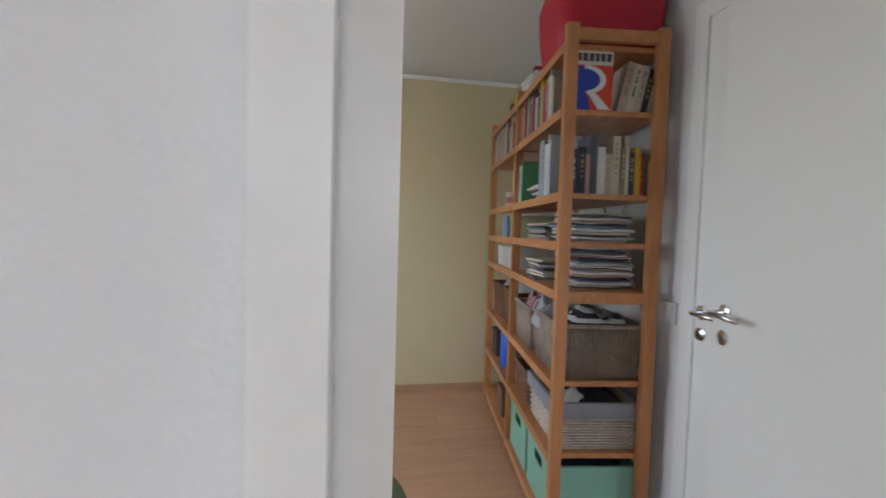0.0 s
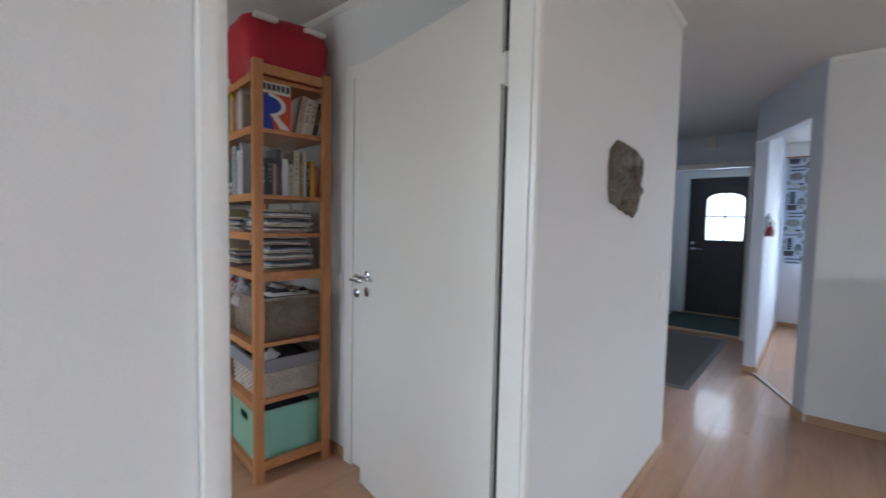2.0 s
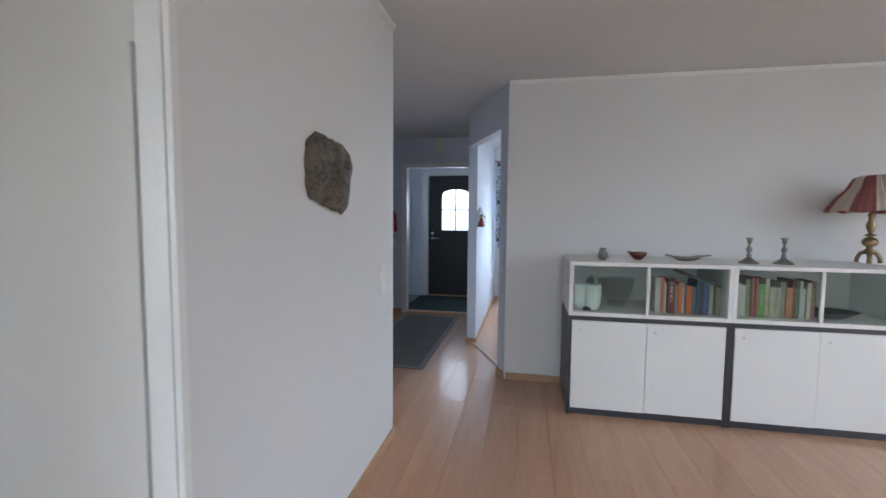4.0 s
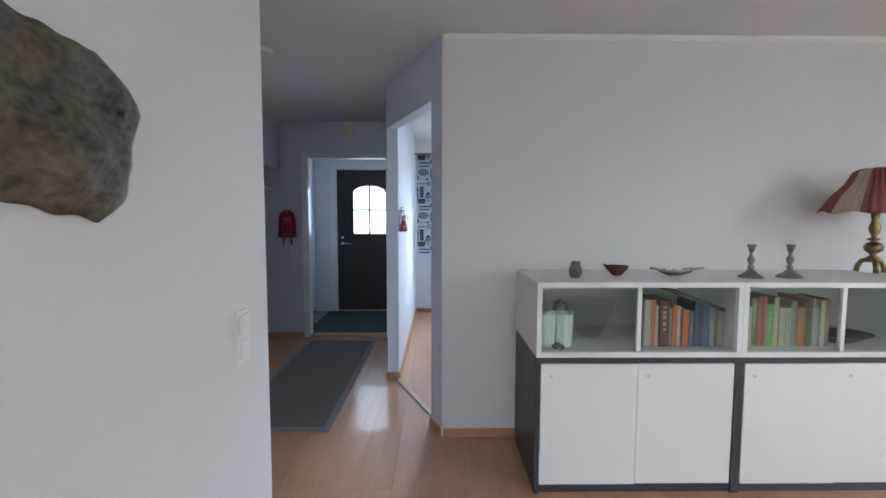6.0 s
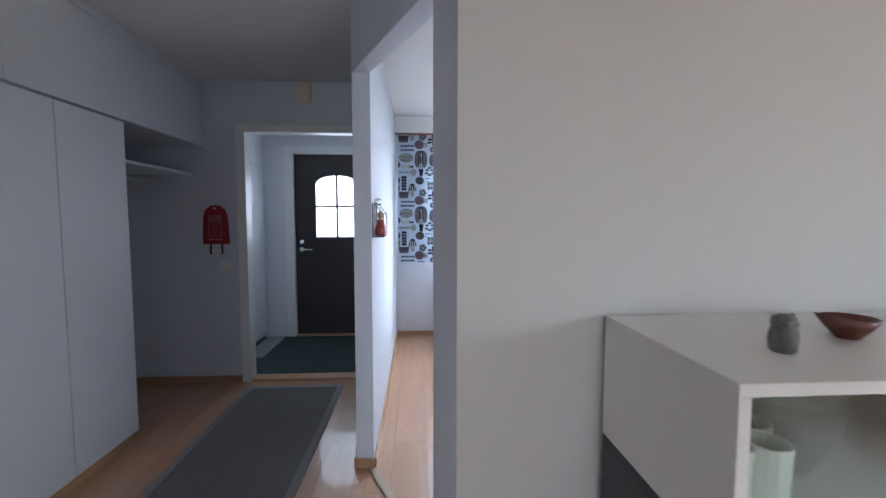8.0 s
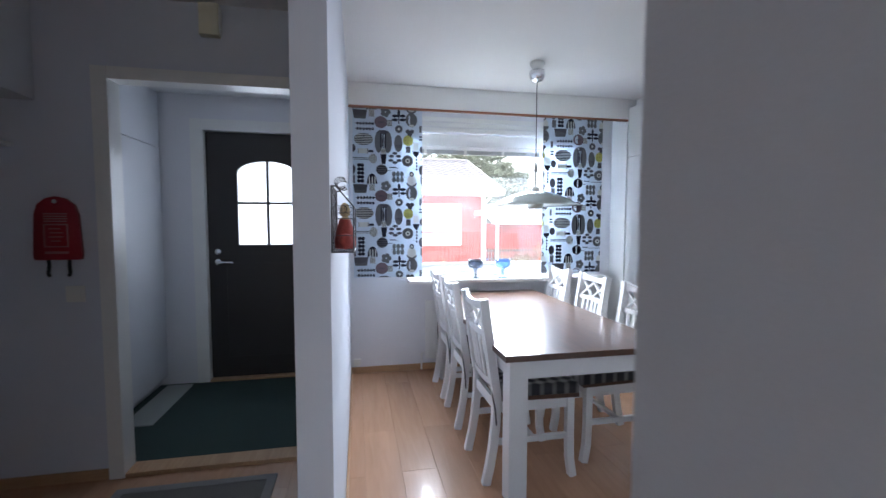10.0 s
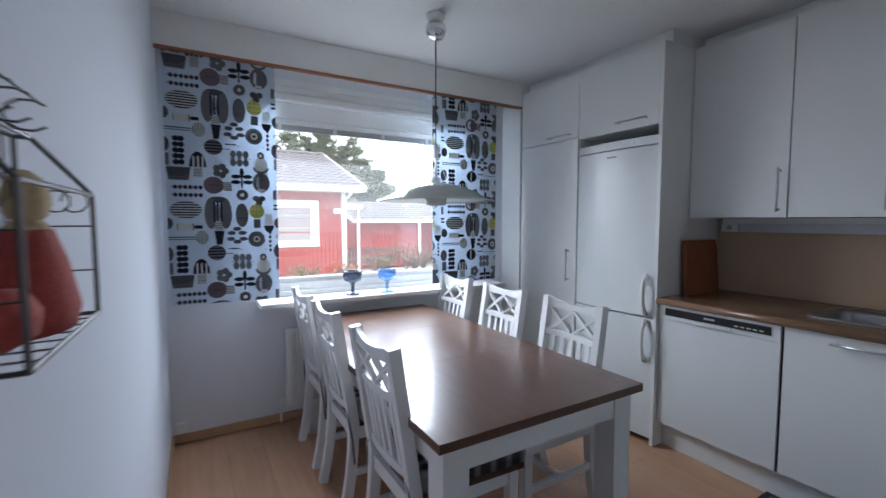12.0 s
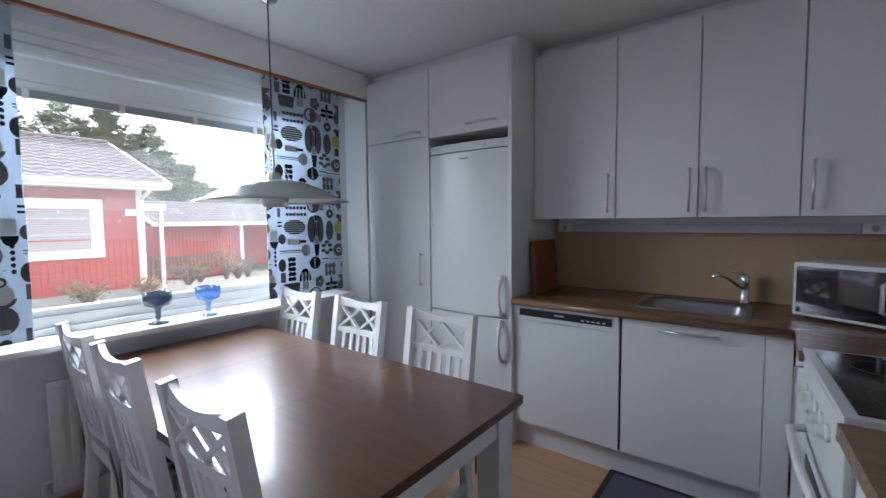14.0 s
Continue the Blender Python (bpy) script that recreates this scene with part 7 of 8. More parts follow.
heap(on_shelf(0.21, 0.24, 1) @ Matrix.Translation((0, 0, 0.16)), 0.29, 0.34, 0.06, mat("black_wool", (0.02, 0.02, 0.022), 0.95, var=0.3, grain=200, bump=0.5), "dark_gloves", "black woollen gloves heaped in the basket", "clothing", 6.6)
heap(on_shelf(0.12, 0.15, 1) @ Matrix.Translation((0, 0, 0.165)), 0.13, 0.10, 0.06, mat("white_cotton", (0.58, 0.57, 0.54), 0.9), "white_sock", "white cotton socks on the gloves", "clothing", 8.6)
heap(on_shelf(0.2, 1.15, 2) @ Matrix.Translation((0, 0, 0.19)), 0.28, 0.5, 0.13, mat("crumpled_plastic", (0.45, 0.45, 0.46), 0.4, var=0.2), "plastic_bag", "crumpled pale plastic bag on the baskets", "bag", 9.7)


def crate(m, w, d, h):
    ob = thing("storage_crate", (0, 0, 0), "mint green plastic storage crate with hand holes", "crate", "green crates")
    ob.matrix_basis = m
    mg = bpy.data.materials.get("mint_green_plastic") or mat("mint_green_plastic", (0.25, 0.50, 0.40), 0.4, var=0.06, scale=4, grain=120, bump=0.02)
    part("base", B(-w / 2, w / 2, -d / 2, d / 2, 0.0, 0.006), mg, ob)
    for x0, x1, y0, y1 in ((-w / 2, w / 2, -d / 2, -d / 2 + 0.005), (-w / 2, w / 2, d / 2 - 0.005, d / 2), (w / 2 - 0.005, w / 2, -d / 2 + 0.005, d / 2 - 0.005)):
        part("wall", B(x0, x1, y0, y1, 0.0065, h, 0.001), mg, ob)
    bm = bmesh.new()
    x0, x1 = -w / 2, -w / 2 + 0.005
    for y0, y1, z0, z1 in ((-d / 2 + 0.005, d / 2 - 0.005, 0.0065, h * 0.66), (-d / 2 + 0.005, d / 2 - 0.005, h * 0.84, h), (-d / 2 + 0.005, -0.055, h * 0.66, h * 0.84), (0.055, d / 2 - 0.005, h * 0.66, h * 0.84)):
        box(bm, x0, x1, y0, y1, z0, z1)
    part("front_wall", bm, mg, ob)
    bm = bmesh.new()
    for a0, a1, b0, b1 in ((-w / 2 - 0.008, w / 2 + 0.008, -d / 2 - 0.008, -d / 2 - 0.0005), (-w / 2 - 0.008, w / 2 + 0.008, d / 2 + 0.0005, d / 2 + 0.008), (-w / 2 - 0.008, -w / 2 - 0.0005, -d / 2, d / 2), (w / 2 + 0.0005, w / 2 + 0.008, -d / 2, d / 2)):
        box(bm, a0, a1, b0, b1, h - 0.014, h)
    part("rim", bm, mg, ob)
    bm = bmesh.new()
    for s in (-1, 1):
        box(bm, s * w * 0.30 - 0.004, s * w * 0.30 + 0.004, -d / 2 - 0.005, -d / 2 - 0.0005, 0.02, h - 0.016)
    part("rib", bm, mg, ob)
    return ob


crate(on_shelf(0.20, 0.235, 0), 0.35, 0.36, 0.255)
crate(on_shelf(0.20, 0.62, 0), 0.35, 0.33, 0.255)
heap(on_shelf(0.2, 0.235, 0) @ Matrix.Translation((0, 0, 0.22)), 0.30, 0.31, 0.05, mat("dark_mixed_cloth", (0.03, 0.035, 0.06), 0.95, var=0.5, scale=14), "folded_cloth", "dark folded cloths inside the green crate", "cloth", 11.3)

# far bay: canister, tins, boxes
cn = thing("canister", (0, 0, 0), "blue plastic canister with a white lid", "canister")
cn.matrix_basis = on_shelf(0.08, 1.14, 1)
part("body", lathe(bmesh.new(), [(0.052, 0.0), (0.056, 0.01), (0.056, 0.215), (0.050, 0.225)], 28), mat("bright_blue_plastic", (0.03, 0.13, 0.62), 0.35), cn, smooth=True)
part("lid", lathe(bmesh.new(), [(0.054, 0.2255), (0.054, 0.245), (0.047, 0.25)], 28), M_PVC, cn)
for k in range(4):
    tn = thing("tin", (0, 0, 0), "small pale printed tin on the shelf", "tin", "tins")
    tn.matrix_basis = on_shelf(0.07 + 0.03 * (k % 2), 0.92 + 0.12 * k, 5)
    part("body", lathe(bmesh.new(), [(0.042, 0.0), (0.043, 0.004), (0.043, 0.09 + 0.01 * (k % 2)), (0.040, 0.10)], 24), paper([(0.50, 0.35, 0.34), (0.55, 0.56, 0.56), (0.50, 0.36, 0.30), (0.46, 0.50, 0.52)][k]), tn, smooth=True)
    part("label_band", lathe(bmesh.new(), [(0.0434, 0.025), (0.0438, 0.03), (0.0438, 0.06), (0.0434, 0.065)], 24, close=False), paper([(0.3, 0.06, 0.08), (0.2, 0.3, 0.4), (0.4, 0.1, 0.1), (0.2, 0.2, 0.3)][k]), tn)
for k, (lv, y, c) in enumerate(((4, 0.90, (0.50, 0.52, 0.30)), (4, 1.12, (0.20, 0.32, 0.45)), (3, 0.92, (0.58, 0.57, 0.53)), (3, 1.08, (0.55, 0.54, 0.50)), (3, 1.24, (0.58, 0.56, 0.52)), (1, 1.36, (0.07, 0.05, 0.06)), (0, 1.10, (0.16, 0.09, 0.06)))):
    bx = thing("cardboard_box", (0, 0, 0), "small storage box on the far shelf", "box", "storage boxes")
    bx.matrix_basis = on_shelf(0.12, y + 0.05, lv, random.uniform(-3, 3))
    hh = 0.13 if lv in (3, 4) else 0.18
    part("body", B(-0.09, 0.16, -0.068, 0.068, 0.0, hh - 0.03, 0.003), paper(c), bx)
    part("lid", B(-0.093, 0.163, -0.071, 0.071, hh - 0.0295, hh, 0.003), paper(c), bx)

# soft red bag, plastic bag and toys on the top of the shelf
bag = thing("cooler_bag", (0, 0, 0), "soft red fabric bag with white straps", "bag")
bag.matrix_basis = SHM @ pose(0.20, 0.212, 1.997)
M_BAG = mat("red_nylon", (0.40, 0.008, 0.022), 0.55, var=0.15, scale=7, grain=160, bump=0.25)
bm = bmesh.new()
n = 20
rings = []
for z, ww, dd in ((0.0, 0.40, 0.31), (0.01, 0.415, 0.32), (0.12, 0.44, 0.34), (0.23, 0.455, 0.34), (0.292, 0.43, 0.31), (0.312, 0.36, 0.25)):
    ring_ = []
    for i in range(4 * n):
        a = 2 * math.pi * i / (4 * n)
        c, s_ = math.cos(a), math.sin(a)
        x = ww / 2 * abs(c) ** 0.35 * (1 if c > 0 else -1)
        y = dd / 2 * abs(s_) ** 0.35 * (1 if s_ > 0 else -1)
        o = 0.020 * noise.noise((x * 7, y * 7, z * 9)) * min(1, z * 12)
        ring_.append(bm.verts.new((x + o, y + o, z + (0.028 * noise.noise((x * 6, y * 6, 3)) if z > 0.15 else 0))))
    rings.append(ring_)
for a, b in zip(rings, rings[1:]):
    m_ = len(a)
    for i in range(m_):
        bm.faces.new((a[i], a[(i + 1) % m_], b[(i + 1) % m_], b[i]))
bm.faces.new(rings[0][::-1])
bm.faces.new(rings[-1])
part("body", bm, M_BAG, bag, smooth=True)
for x in (-0.13, 0.12):
    part("strap", B(x - 0.05, x + 0.06, -0.182, -0.150, 0.268, 0.288, 0.003), M_PVC, bag, "white webbing strap")
pb = heap(SHM @ pose(0.14, 0.62, 2.0), 0.24, 0.26, 0.16, mat("thin_white_plastic", (0.55, 0.55, 0.56), 0.3, var=0.15, scale=9), "carrier_bag", "crumpled white carrier bag on the shelf top", "bag", 13.7)
bx = thing("picture_box", (0, 0, 0), "flat red-edged box leaning on the shelf top", "box")
bx.matrix_basis = SHM @ pose(0.20, 0.86, 1.996)
part("body", B(-0.10, 0.14, -0.02, 0.02, 0.0, 0.22, 0.004), paper((0.36, 0.02, 0.05)), bx)
part("label", B(-0.08, 0.12, -0.0225, -0.0205, 0.03, 0.19), paper((0.25, 0.30, 0.36)), bx)
for k, c in enumerate(((0.55, 0.40, 0.03), (0.35, 0.04, 0.03), (0.05, 0.05, 0.06), (0.50, 0.30, 0.04))):
    ty = thing("toy_block", (0, 0, 0), "small bright toy block on the shelf top", "toy", "toy blocks")
    ty.matrix_basis = SHM @ pose(0.05 + 0.015 * (k % 2), 0.98 + 0.055 * k, 1.996, 0, 0, 12 * k)
    hh = (0.09, 0.05, 0.07, 0.11)[k]
    part("block", B(-0.024, 0.024, -0.024, 0.024, 0.0, hh, 0.004), paper(c), ty)
    part("stud", lathe(bmesh.new(), [(0.012, hh + 0.0003), (0.012, hh + 0.010)], 12), paper(c), ty)

# round green rug in the study
gr = part("round_rug", lathe(bmesh.new(), [(0.50, 0.001), (0.50, 0.010), (0.49, 0.013)], 48), mat("olive_green_pile", (0.10, 0.11, 0.05), 0.95, var=0.25, grain=400, bump=0.6))
gr.matrix_basis = pose(-0.225, 2.0, 0)
tagged(gr, "round olive green pile rug on the study floor", "rug")


# ---------------------------------------------------------------- the yard outside the window
def land(x, y):
    """The ground falls gently away behind the neighbouring house."""
    d = max(0.0, min(1.0, (x - 16.0) / 10.0))
    return -0.38 - 0.85 * d * d * (3 - 2 * d)


bm = bmesh.new()
xs = [-600, -200, -60, -20, 0, 6, 8, 9, 10, 11, 12, 13, 14, 15, 16, 17, 18, 19, 20, 21, 22, 23, 24, 25, 26, 28, 32, 40, 60, 120, 300, 900]
ys = [-900, -300, -100, -50, -30, -24, -20, -17, -14, -12, -10, -8, -6, -4, -2, 0, 2, 4, 6, 8, 12, 20, 50, 200, 900]
g = [[bm.verts.new((x, y, land(x, y) + (0.03 * noise.noise((x * 0.8, y * 0.8, 0)) if 8 < x < 40 else 0))) for y in ys] for x in xs]
for i in range(len(xs) - 1):
    for k in range(len(ys) - 1):
        bm.faces.new((g[i][k], g[i + 1][k], g[i + 1][k + 1], g[i][k + 1]))
M_YARD = bpy.data.materials.new("gravel_and_autumn_grass")
M_YARD.use_nodes = True
yn, yl = M_YARD.node_tree.nodes, M_YARD.node_tree.links
ytc, yb, yf, yr = yn.new("ShaderNodeTexCoord"), yn.new("ShaderNodeTexNoise"), yn.new("ShaderNodeTexNoise"), yn.new("ShaderNodeValToRGB")
yb.inputs["Scale"].default_value, yf.inputs["Scale"].default_value = 0.35, 9.0
ysum = yn.new("ShaderNodeMath")
ysum.operation = "MULTIPLY_ADD"
ysum.inputs[1].default_value = 0.35
yl.new(ytc.outputs["Object"], yb.inputs["Vector"])
yl.new(ytc.outputs["Object"], yf.inputs["Vector"])
yl.new(yf.outputs["Fac"], ysum.inputs[0])
yl.new(yb.outputs["Fac"], ysum.inputs[2])
e = yr.color_ramp.elements
e[0].position, e[0].color = 0.48, (0.25, 0.245, 0.24, 1)
e[1].position, e[1].color = 0.86, (0.17, 0.16, 0.10, 1)
yl.new(ysum.outputs[0], yr.inputs["Fac"])
yl.new(yr.outputs[0], yn["Principled BSDF"].inputs["Base Color"])
yn["Principled BSDF"].inputs["Roughness"].default_value = 0.95
struct("ground", bm, M_YARD, "pale gravel and thin autumn grass in the yard", "ground")

M_REDW = mat("red_painted_timber", (0.34, 0.055, 0.045), 0.75, var=0.15, scale=2, grain=40, bump=0.15)
M_ROOF = mat("grey_brown_roof_tile", (0.115, 0.108, 0.115), 0.6, var=0.18, scale=2, grain=30, bump=0.2)
M_SLAT = mat("grey_blind_slat", (0.38, 0.39, 0.40), 0.55, var=0.05, scale=2, grain=40)
M_WHT = mat("white_outdoor_paint", (0.78, 0.78, 0.78), 0.55, var=0.05, scale=2, grain=40)


def tiled(bm, x0, z0, x1, z1, y0, y1, rows_, pitch):
    """A slope of waved tile courses, from the eave (x0, z0) to the ridge (x1, z1)."""
    ny = int((y1 - y0) / pitch) * 6
    for r in range(rows_):
        a, b = r / rows_, (r + 1) / rows_
        line = []
        for t, lift in ((a, 0.035), (b, 0.0)):
            line.append([bm.verts.new((x0 + (x1 - x0) * t, y0 + (y1 - y0) * k / ny, z0 + (z1 - z0) * t + lift + 0.018 * math.sin(2 * math.pi * k / 6))) for k in range(ny + 1)])
        lowv = [bm.verts.new((v.co.x, v.co.y, v.co.z - 0.035)) for v in line[0]]
        for k in range(ny):
            bm.faces.new((line[0][k], line[0][k + 1], line[1][k + 1], line[1][k]))
            bm.faces.new((lowv[k], lowv[k + 1], line[0][k + 1], line[0][k]))
    return bm


hs = thing("neighbour_house", (0, 0, 0.22), "red timber house with white trim and a tiled roof", "house")
HX, HY0, HY1, HG = 17.0, -4.19, 9.0, -0.55
part("wall", box(bmesh.new(), HX, 25.0, HY0, HY1, HG, 2.2), M_REDW, hs)
bm = bmesh.new()
z = 0.80
while z < 2.02:
    slab(bm, [(0, z), (0, z + 0.118), (-0.010, z + 0.118), (-0.026, z)], HY1 - HY0, Matrix.Translation((HX, HY0, 0)) @ Matrix(((1, 0, 0, 0), (0, 0, 1, 0), (0, 1, 0, 0), (0, 0, 0, 1))))
    z += 0.12
p = part("cladding", bm, M_REDW, hs)
p["kind"] = "stuff"
bm = bmesh.new()
y = HY0
while y < HY1 - 0.1:
    box(bm, HX - 0.022, HX - 0.001, y, y + 0.112, HG + 0.12, 0.76)
    y += 0.12
p = part("lower_boards", bm, M_REDW, hs)
p["kind"] = "stuff"
part("drip_board", box(bmesh.new(), HX - 0.04, HX, HY0, HY1, 0.762, 0.795), M_REDW, hs)
part("corner_board", box(bmesh.new(), HX - 0.045, HX + 0.10, HY0 - 0.03, HY0 + 0.10, HG + 0.1, 2.05), M_WHT, hs, "white corner board")
part("plinth", box(bmesh.new(), HX - 0.01, HX + 0.2, HY0, HY1, HG - 0.3, HG + 0.12), mat("grey_concrete", (0.32, 0.32, 0.31), 0.9), hs)
for (y0, y1) in ((-3.31, -1.74), (1.5, 3.1)):
    wn_ = part("window", box(bmesh.new(), HX - 0.012, HX + 0.02, y0, y1, 0.45, 1.60), M_BLIND, hs)
    for a, b, c, d in ((y0 - 0.10, y0, 0.37, 1.70), (y1, y1 + 0.10, 0.37, 1.70), (y0, y1, 1.60, 1.70), (y0, y1, 0.37, 0.45)):
        part("window_trim", box(bmesh.new(), HX - 0.06, HX - 0.0, a, b, c, d), M_WHT, wn_, "white window trim")
    for a, b, c, d in ((y0, y0 + 0.13, 0.45, 1.60), (y1 - 0.13, y1, 0.45, 1.60), (y0 + 0.131, y1 - 0.131, 1.49, 1.60), (y0 + 0.131, y1 - 0.131, 0.45, 0.55)):
        part("sash", box(bmesh.new(), HX - 0.045, HX - 0.013, a, b, c, d), M_WHT, wn_)
    for k in range(23):
        part("blind_slat", box(bmesh.new(), HX - 0.030, HX - 0.016, y0 + 0.06, y1 - 0.06, 0.50 + 0.046 * k, 0.535 + 0.046 * k), M_SLAT, wn_)
part("roof", tiled(bmesh.new(), 16.48, 2.10, 21.0, 3.62, HY0 - 0.47, HY1, 13, 0.30), M_ROOF, hs, "grey-brown tiled roof")
part("roof_rear", box(bmesh.new(), 21.0, 25.5, HY0 - 0.47, HY1, 2.0, 2.1, None), M_ROOF, hs)
part("ridge", tube(bmesh.new(), [(21.0, HY0 - 0.47, 3.64), (21.0, HY1, 3.64)], 0.08, 10), M_ROOF, hs)
part("fascia", box(bmesh.new(), 16.44, 16.475, HY0 - 0.47, HY1, 1.95, 2.12), M_WHT, hs, "white eaves board")
part("soffit", box(bmesh.new(), 16.476, HX, HY0 - 0.45, HY1, 1.955, 1.975), M_WHT, hs)
part("verge_board", slab(bmesh.new(), [(16.44, 1.98), (21.0, 3.50), (21.0, 3.66), (16.44, 2.13)], 0.04, pose(0, HY0 - 0.47, 0, 90, 0, 0)), M_WHT, hs, "white verge board")
part("gutter", tube(bmesh.new(), [(16.40, HY0 - 0.49, 2.05), (16.40, HY1, 2.05)], 0.055, 10), M_WHT, hs)
part("downpipe", tube(bmesh.new(), [(16.40, HY0 - 0.05, 2.04), (16.45, HY0 - 0.02, 1.90), (16.86, HY0 + 0.02, 1.72), (16.90, HY0 + 0.02, -0.4)], 0.045, 10), M_WHT, hs, "white downpipe")
part("meter_box", B(HX - 0.12, HX - 0.03, -4.05, -3.84, 1.33, 1.48, 0.01), M_WHT, hs)

po = thing("porch", (0, 0, 0.22), "small lean-to porch roof at the house gable", "porch")
part("roof", slab(bmesh.new(), [(19.0, 1.62), (22.5, 1.62), (22.5, 1.70), (19.0, 1.70)], 1.25, pose(0, HY0 - 0.01, 0, 90, 0, 0)), M_ROOF, po)
part("fascia", box(bmesh.new(), 18.95, 18.99, HY0 - 1.26, HY0 - 0.02, 1.52, 1.70), M_WHT, po)
for x in (19.1, 22.3):
    part("post", box(bmesh.new(), x, x + 0.1, HY0 - 1.22, HY0 - 1.12, -1.3, 1.61), M_WHT, po)

sd = thing("garden_shed", (0, 0.8, 0.45), "low red timber shed with a tiled roof", "shed")
part("wall", box(bmesh.new(), 26.0, 31.0, -12.1, -8.65, -1.6, 0.80), M_REDW, sd)
bm = bmesh.new()
y = -12.1
while y < -8.7:
    box(bm, 25.975, 25.999, y, y + 0.14, -1.5, 0.78)
    y += 0.15
p = part("boards", bm, M_REDW, sd)
p["kind"] = "stuff"
part("carport_wall", box(bmesh.new(), 29.0, 31.0, -15.5, -12.2, -1.6, 0.8), M_REDW, sd)
for y in (-12.2, -15.3):
    part("post", box(bmesh.new(), 25.9, 26.06, y, y + 0.16, -1.6, 0.80), M_WHT, sd, "white post")
part("roof", tiled(bmesh.new(), 25.5, 0.92, 28.8, 2.0, -16.0, -8.0, 9, 0.3), M_ROOF, sd)
part("roof_rear", slab(bmesh.new(), [(28.8, 1.9), (31.6, 0.8), (31.6, 0.9), (28.8, 2.02)], 8.0, pose(0, -8.0, 0, 90, 0, 0)), M_ROOF, sd)
part("fascia", box(bmesh.new(), 25.44, 25.49, -16.0, -8.0, 0.78, 0.94), M_WHT, sd, "white eaves board")
part("verge_board", slab(bmesh.new(), [(25.44, 0.80), (28.8, 1.90), (28.8, 2.06), (25.44, 0.96)], 0.05, pose(0, -8.0, 0, 90, 0, 0)), M_WHT, sd)

fn = thing("picket_fence", (0, 0.9, 0.25), "weathered dark picket fence in front of the shed", "fence")
M_FEN = mat("weathered_grey_wood", (0.10, 0.095, 0.09), 0.9, var=0.3)
for z in (-0.75, -0.35):
    part("rail", box(bmesh.new(), 23.6, 23.64, -9.9, -6.3, z, z + 0.07), M_FEN, fn)
pk = None
for k in range(24):
    if pk is None:
        pk = bpy.data.meshes.new("picket")
        bmp = slab(bmesh.new(), [(0, 0), (0.075, 0), (0.075, 0.80), (0.0375, 0.86), (0, 0.80)], 0.022, pose(0, 0, 0, 90, 0, 90))
        bmesh.ops.recalc_face_normals(bmp, faces=bmp.faces)
        bmp.to_mesh(pk)
        bmp.free()
        pk.materials.append(M_FEN)
    ob = new("picket", pk)
    ob.parent = fn
    ob.location = (23.575, -9.9 + 0.15 * k, -1.03)

M_TWIG = mat("bare_brown_twig", (0.16, 0.11, 0.08), 0.9, var=0.3)
M_LEAFA = mat("autumn_leaf", (0.34, 0.13, 0.05), 0.8, var=0.4, scale=8)
M_LEAFG = mat("dull_green_leaf", (0.10, 0.12, 0.05), 0.8, var=0.4, scale=8)


def shrub(x, y, r, h, leaf, seed, n_twig=60, n_leaf=150):
    rnd = random.Random(seed)
    sb_ = thing("shrub", (x, y, land(x, y) - 0.02), "leggy autumn shrub with thin twigs and few leaves", "shrub", "yard shrubs")
    bm, tips = bmesh.new(), []
    for k in range(n_twig):
        a, s = rnd.uniform(0, 6.28), rnd.uniform(0.2, 1.0)
        tip = Vector((r * s * math.cos(a), r * s * math.sin(a), h * rnd.uniform(0.55, 1.0)))
        mid = Vector((tip.x * 0.35, tip.y * 0.35, tip.z * 0.55)) + Vector((rnd.uniform(-.05, .05), rnd.uniform(-.05, .05), 0))
        tube(bm, [(0.04 * math.cos(a), 0.04 * math.sin(a), 0), mid, tip], 0.007, 4)
        tips += [mid, tip, (mid + tip) / 2, mid * 0.4 + tip * 0.6]
    part("twig_bundle", bm, M_TWIG, sb_)["kind"] = "stuff"
    bm = bmesh.new()
    for k in range(n_leaf):
        c = rnd.choice(tips) + Vector((rnd.gauss(0, .07), rnd.gauss(0, .07), rnd.gauss(0, .07)))
        u = Vector((rnd.uniform(-1, 1), rnd.uniform(-1, 1), rnd.uniform(-1, 1))).normalized() * 0.035
        v = u.orthogonal().normalized() * 0.022
        bm.faces.new([bm.verts.new(p) for p in (c - u, c + v, c + u, c - v)])
    me = bpy.data.meshes.new("foliage")
    bm.to_mesh(me)
    bm.free()
    me.materials.append(leaf)
    f = new("foliage", me)
    f.parent = sb_
    f["kind"] = "stuff"


for k, (x, y, r, h, lf) in enumerate(((22.0, -8.6, 0.8, 1.4, M_LEAFA), (22.6, -9.8, 0.9, 1.5, M_LEAFA), (21.5, -7.4, 0.6, 0.9, M_LEAFG), (23.0, -11.2, 0.8, 1.2, M_LEAFA), (16.3, -2.9, 0.6, 0.55, M_LEAFG), (16.2, -1.5, 0.5, 0.5, M_LEAFA), (16.4, -4.0, 0.5, 0.5, M_LEAFA), (19.0, -6.0, 0.9, 0.7, M_LEAFG), (20.5, -8.3, 0.8, 0.8, M_LEAFG))):
    shrub(x, y, r, h, lf, 50 + k)

M_BARK = mat("pine_bark", (0.20, 0.16, 0.14), 0.95, var=0.3, scale=4, grain=30, bump=0.5)
M_NEEDLE = mat("pine_needles", (0.20, 0.225, 0.17), 0.85, var=0.4, scale=0.8, grain=8, bump=0)


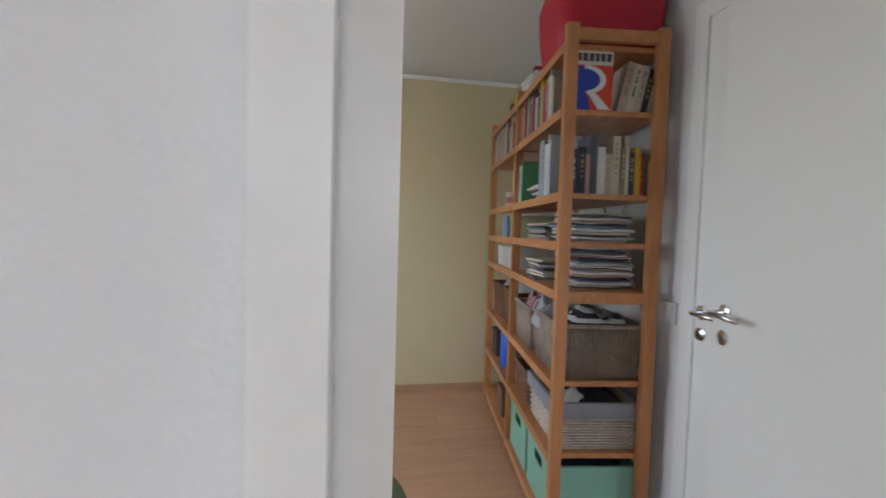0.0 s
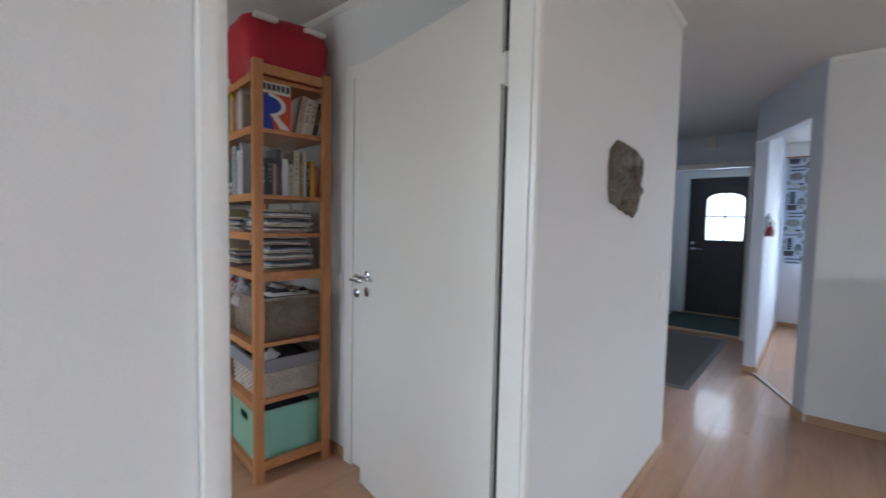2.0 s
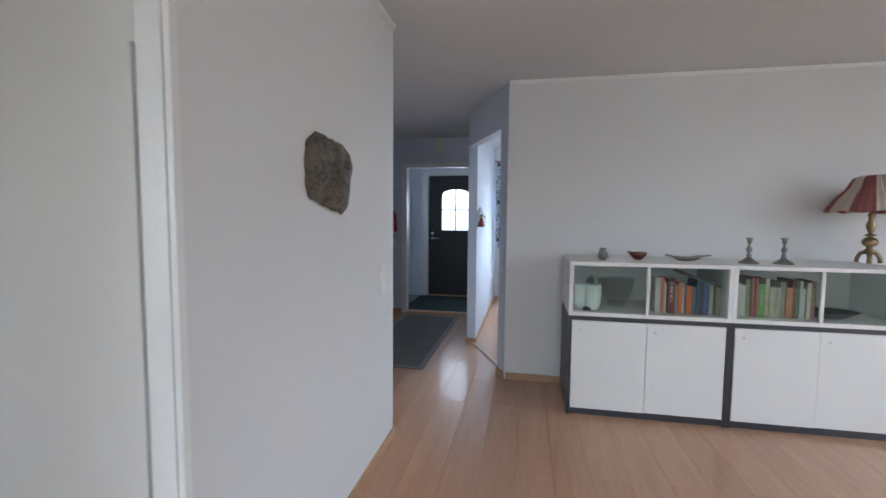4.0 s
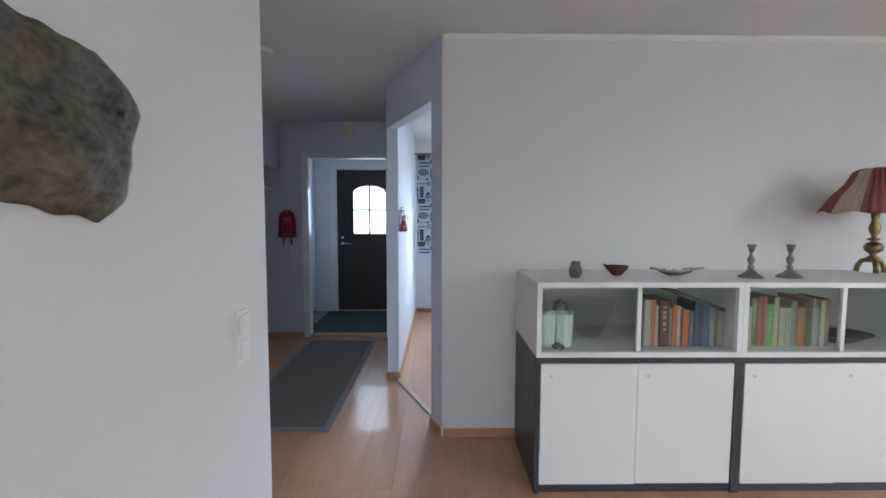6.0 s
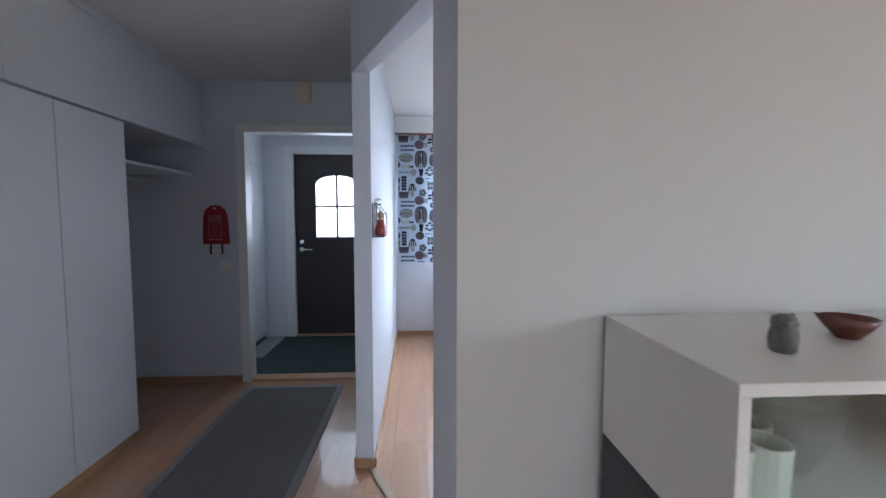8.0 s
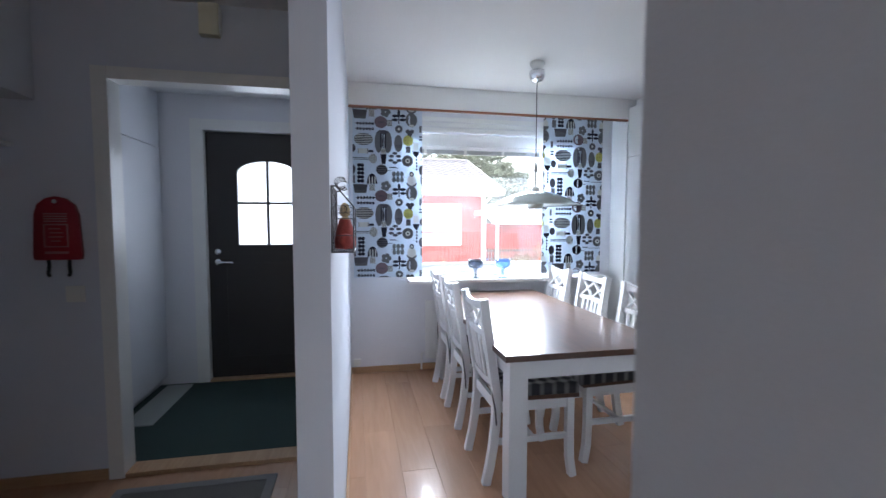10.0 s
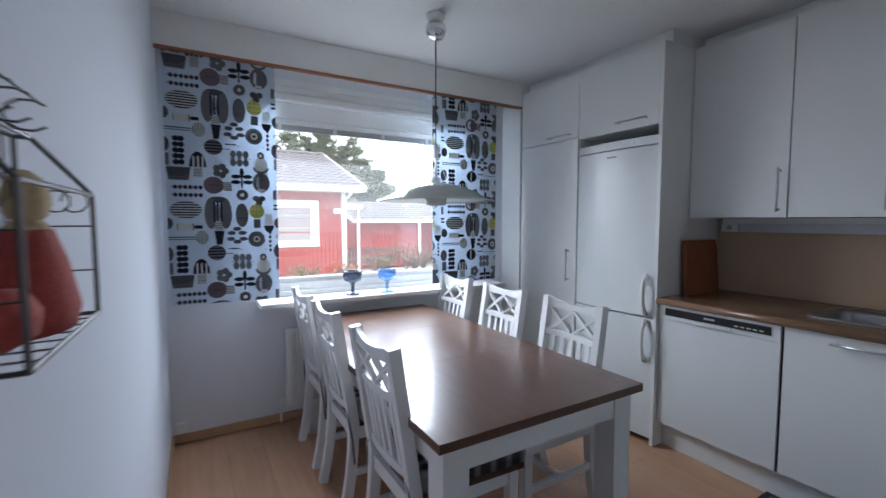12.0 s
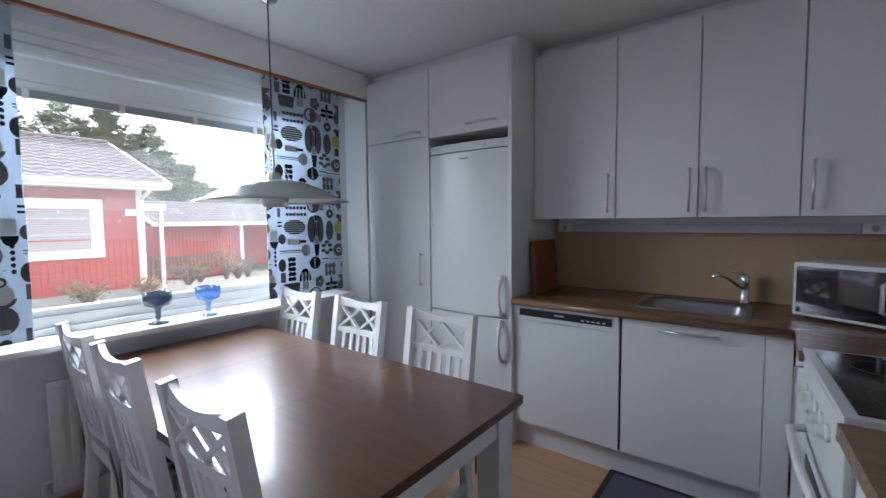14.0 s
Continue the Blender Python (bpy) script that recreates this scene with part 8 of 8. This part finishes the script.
def pine(x, y, h, crown, spread, seed, conical=False):
    rnd = random.Random(seed)
    tr_ = thing("conifer_tree", (x, y, land(x, y) - 0.1), "tall conifer with an open ragged crown", "tree", "trees behind the houses")
    bm = bmesh.new()
    lathe(bm, [(0.017 * h, 0), (0.013 * h, h * 0.4), (0.006 * h, h * 0.8), (0.001 * h, h)], 8)
    limbs = []
    for k in range(58):
        t = rnd.random()
        z = h * (crown + (1 - crown) * t)
        a = rnd.uniform(0, 6.28)
        rr = spread * ((1 - t) ** 0.8 + 0.06) * rnd.uniform(0.6, 1.0) if conical else spread * (math.sin(math.pi * min(1, 0.18 + 0.82 * t)) + 0.15) * rnd.uniform(0.35, 1.0)
        b = Vector((rr * math.cos(a), rr * math.sin(a), z + (-0.12 if conical else 0.18) * rr))
        tube(bm, [(0, 0, z), b * 0.5 + Vector((0, 0, z * 0.5 + 0.05)), b], 0.02 + 0.01 * (1 - t), 4)
        limbs.append((Vector((0, 0, z)), b))
    part("trunk", bm, M_BARK, tr_)
    bm = bmesh.new()
    for o, b in limbs:
        for j in range(44):
            s = rnd.uniform(0.3, 1.05)
            c = o.lerp(b, s) + Vector((rnd.gauss(0, 0.28), rnd.gauss(0, 0.28), rnd.gauss(0, 0.16)))
            for q in range(2):
                u = Vector((rnd.uniform(-1, 1), rnd.uniform(-1, 1), rnd.uniform(-0.6, 0.6))).normalized() * rnd.uniform(0.16, 0.36)
                w = u.orthogonal().normalized() * 0.07
                bm.faces.new([bm.verts.new(p) for p in (c - u, c + w, c + u, c - w)])
    me = bpy.data.meshes.new("crown")
    bm.to_mesh(me)
    bm.free()
    me.materials.append(M_NEEDLE)
    c_ = new("crown", me)
    c_.parent = tr_
    c_["kind"] = "stuff"
    return tr_


first = pine(47, -8.6, 11.6, 0.30, 2.3, 7)
second = pine(52, -13.2, 12.2, 0.35, 2.2, 11)
third = pine(54, -19.5, 7.2, 0.10, 1.7, 19, True)
for k, (src, x, y, s, a) in enumerate(((first, 49, -6.2, 0.98, 80), (second, 46, -11.2, 0.94, 130), (first, 50, -15.6, 0.98, 210), (second, 55, -17.6, 0.80, 300), (third, 52, -22.0, 0.88, 60), (first, 58, -21.0, 0.66, 20), (third, 60, -26.5, 0.80, 120), (second, 53, -3.5, 1.0, 45), (first, 55, 1.5, 1.02, 160), (third, 50, -17.4, 1.15, 200), (second, 60, -30.0, 0.6, 10), (third, 62, -34.0, 0.9, 150), (first, 49, -16.8, 0.74, 15), (third, 48.5, -17.9, 1.12, 75), (second, 50, -18.7, 0.62, 115), (third, 52, -20.9, 0.95, 255), (first, 53, -12.0, 0.92, 310), (second, 48, -10.2, 0.88, 190), (first, 51, -9.9, 0.93, 265), (second, 50, -14.5, 0.86, 33), (third, 55, -23.6, 0.85, 99), (third, 57, -25.4, 0.8, 177))):
    ob = copy_thing(src, Matrix.Identity(4))
    ob.matrix_basis = pose(x, y, land(x, y) - 0.1, 0, 0, a) @ Matrix.Scale(s, 4)

# ---------------------------------------------------------------- laminate planks of the floor
PW, PL = 0.192, 1.285
PLANKS = {}


def plank(x0, x1, y0):
    size = round(x1 - x0, 3)
    if size not in PLANKS:
        bm_ = bmesh.new()
        e_ = 0.0007
        lo = [bm_.verts.new(p) for p in ((0.0004, 0.0004, -0.011), (size - 0.0004, 0.0004, -0.011), (size - 0.0004, PW - 0.0004, -0.011), (0.0004, PW - 0.0004, -0.011))]
        md = [bm_.verts.new((v.co.x, v.co.y, -e_ * 0.7)) for v in lo]
        hi = [bm_.verts.new(p) for p in ((e_, e_, 0.0), (size - e_, e_, 0.0), (size - e_, PW - e_, 0.0), (e_, PW - e_, 0.0))]
        for a, b in ((lo, md), (md, hi)):
            for i in range(4):
                bm_.faces.new((a[i], a[(i + 1) % 4], b[(i + 1) % 4], b[i]))
        bm_.faces.new(hi)
        me_ = bpy.data.meshes.new("plank")
        bm_.to_mesh(me_)
        bm_.free()
        me_.materials.append(M_PLANK)
        PLANKS[size] = me_
    ob_ = new("plank", PLANKS[size])
    ob_.location = (x0, y0, 0)
    ob_.parent = floor


r = 0
y = -4.56
while y < 3.40:
    left, right = (-2.0, 3.70) if y < -3.3 else ((-1.4, 7.25) if y < 2.08 else (-1.8, 1.30))
    x = left
    step = 0.30 + (r * 0.47) % 0.95
    while x < right - 0.02:
        end = min(x + step, right)
        plank(x, end, y)
        x, step = end, PL
    y += PW
    r += 1
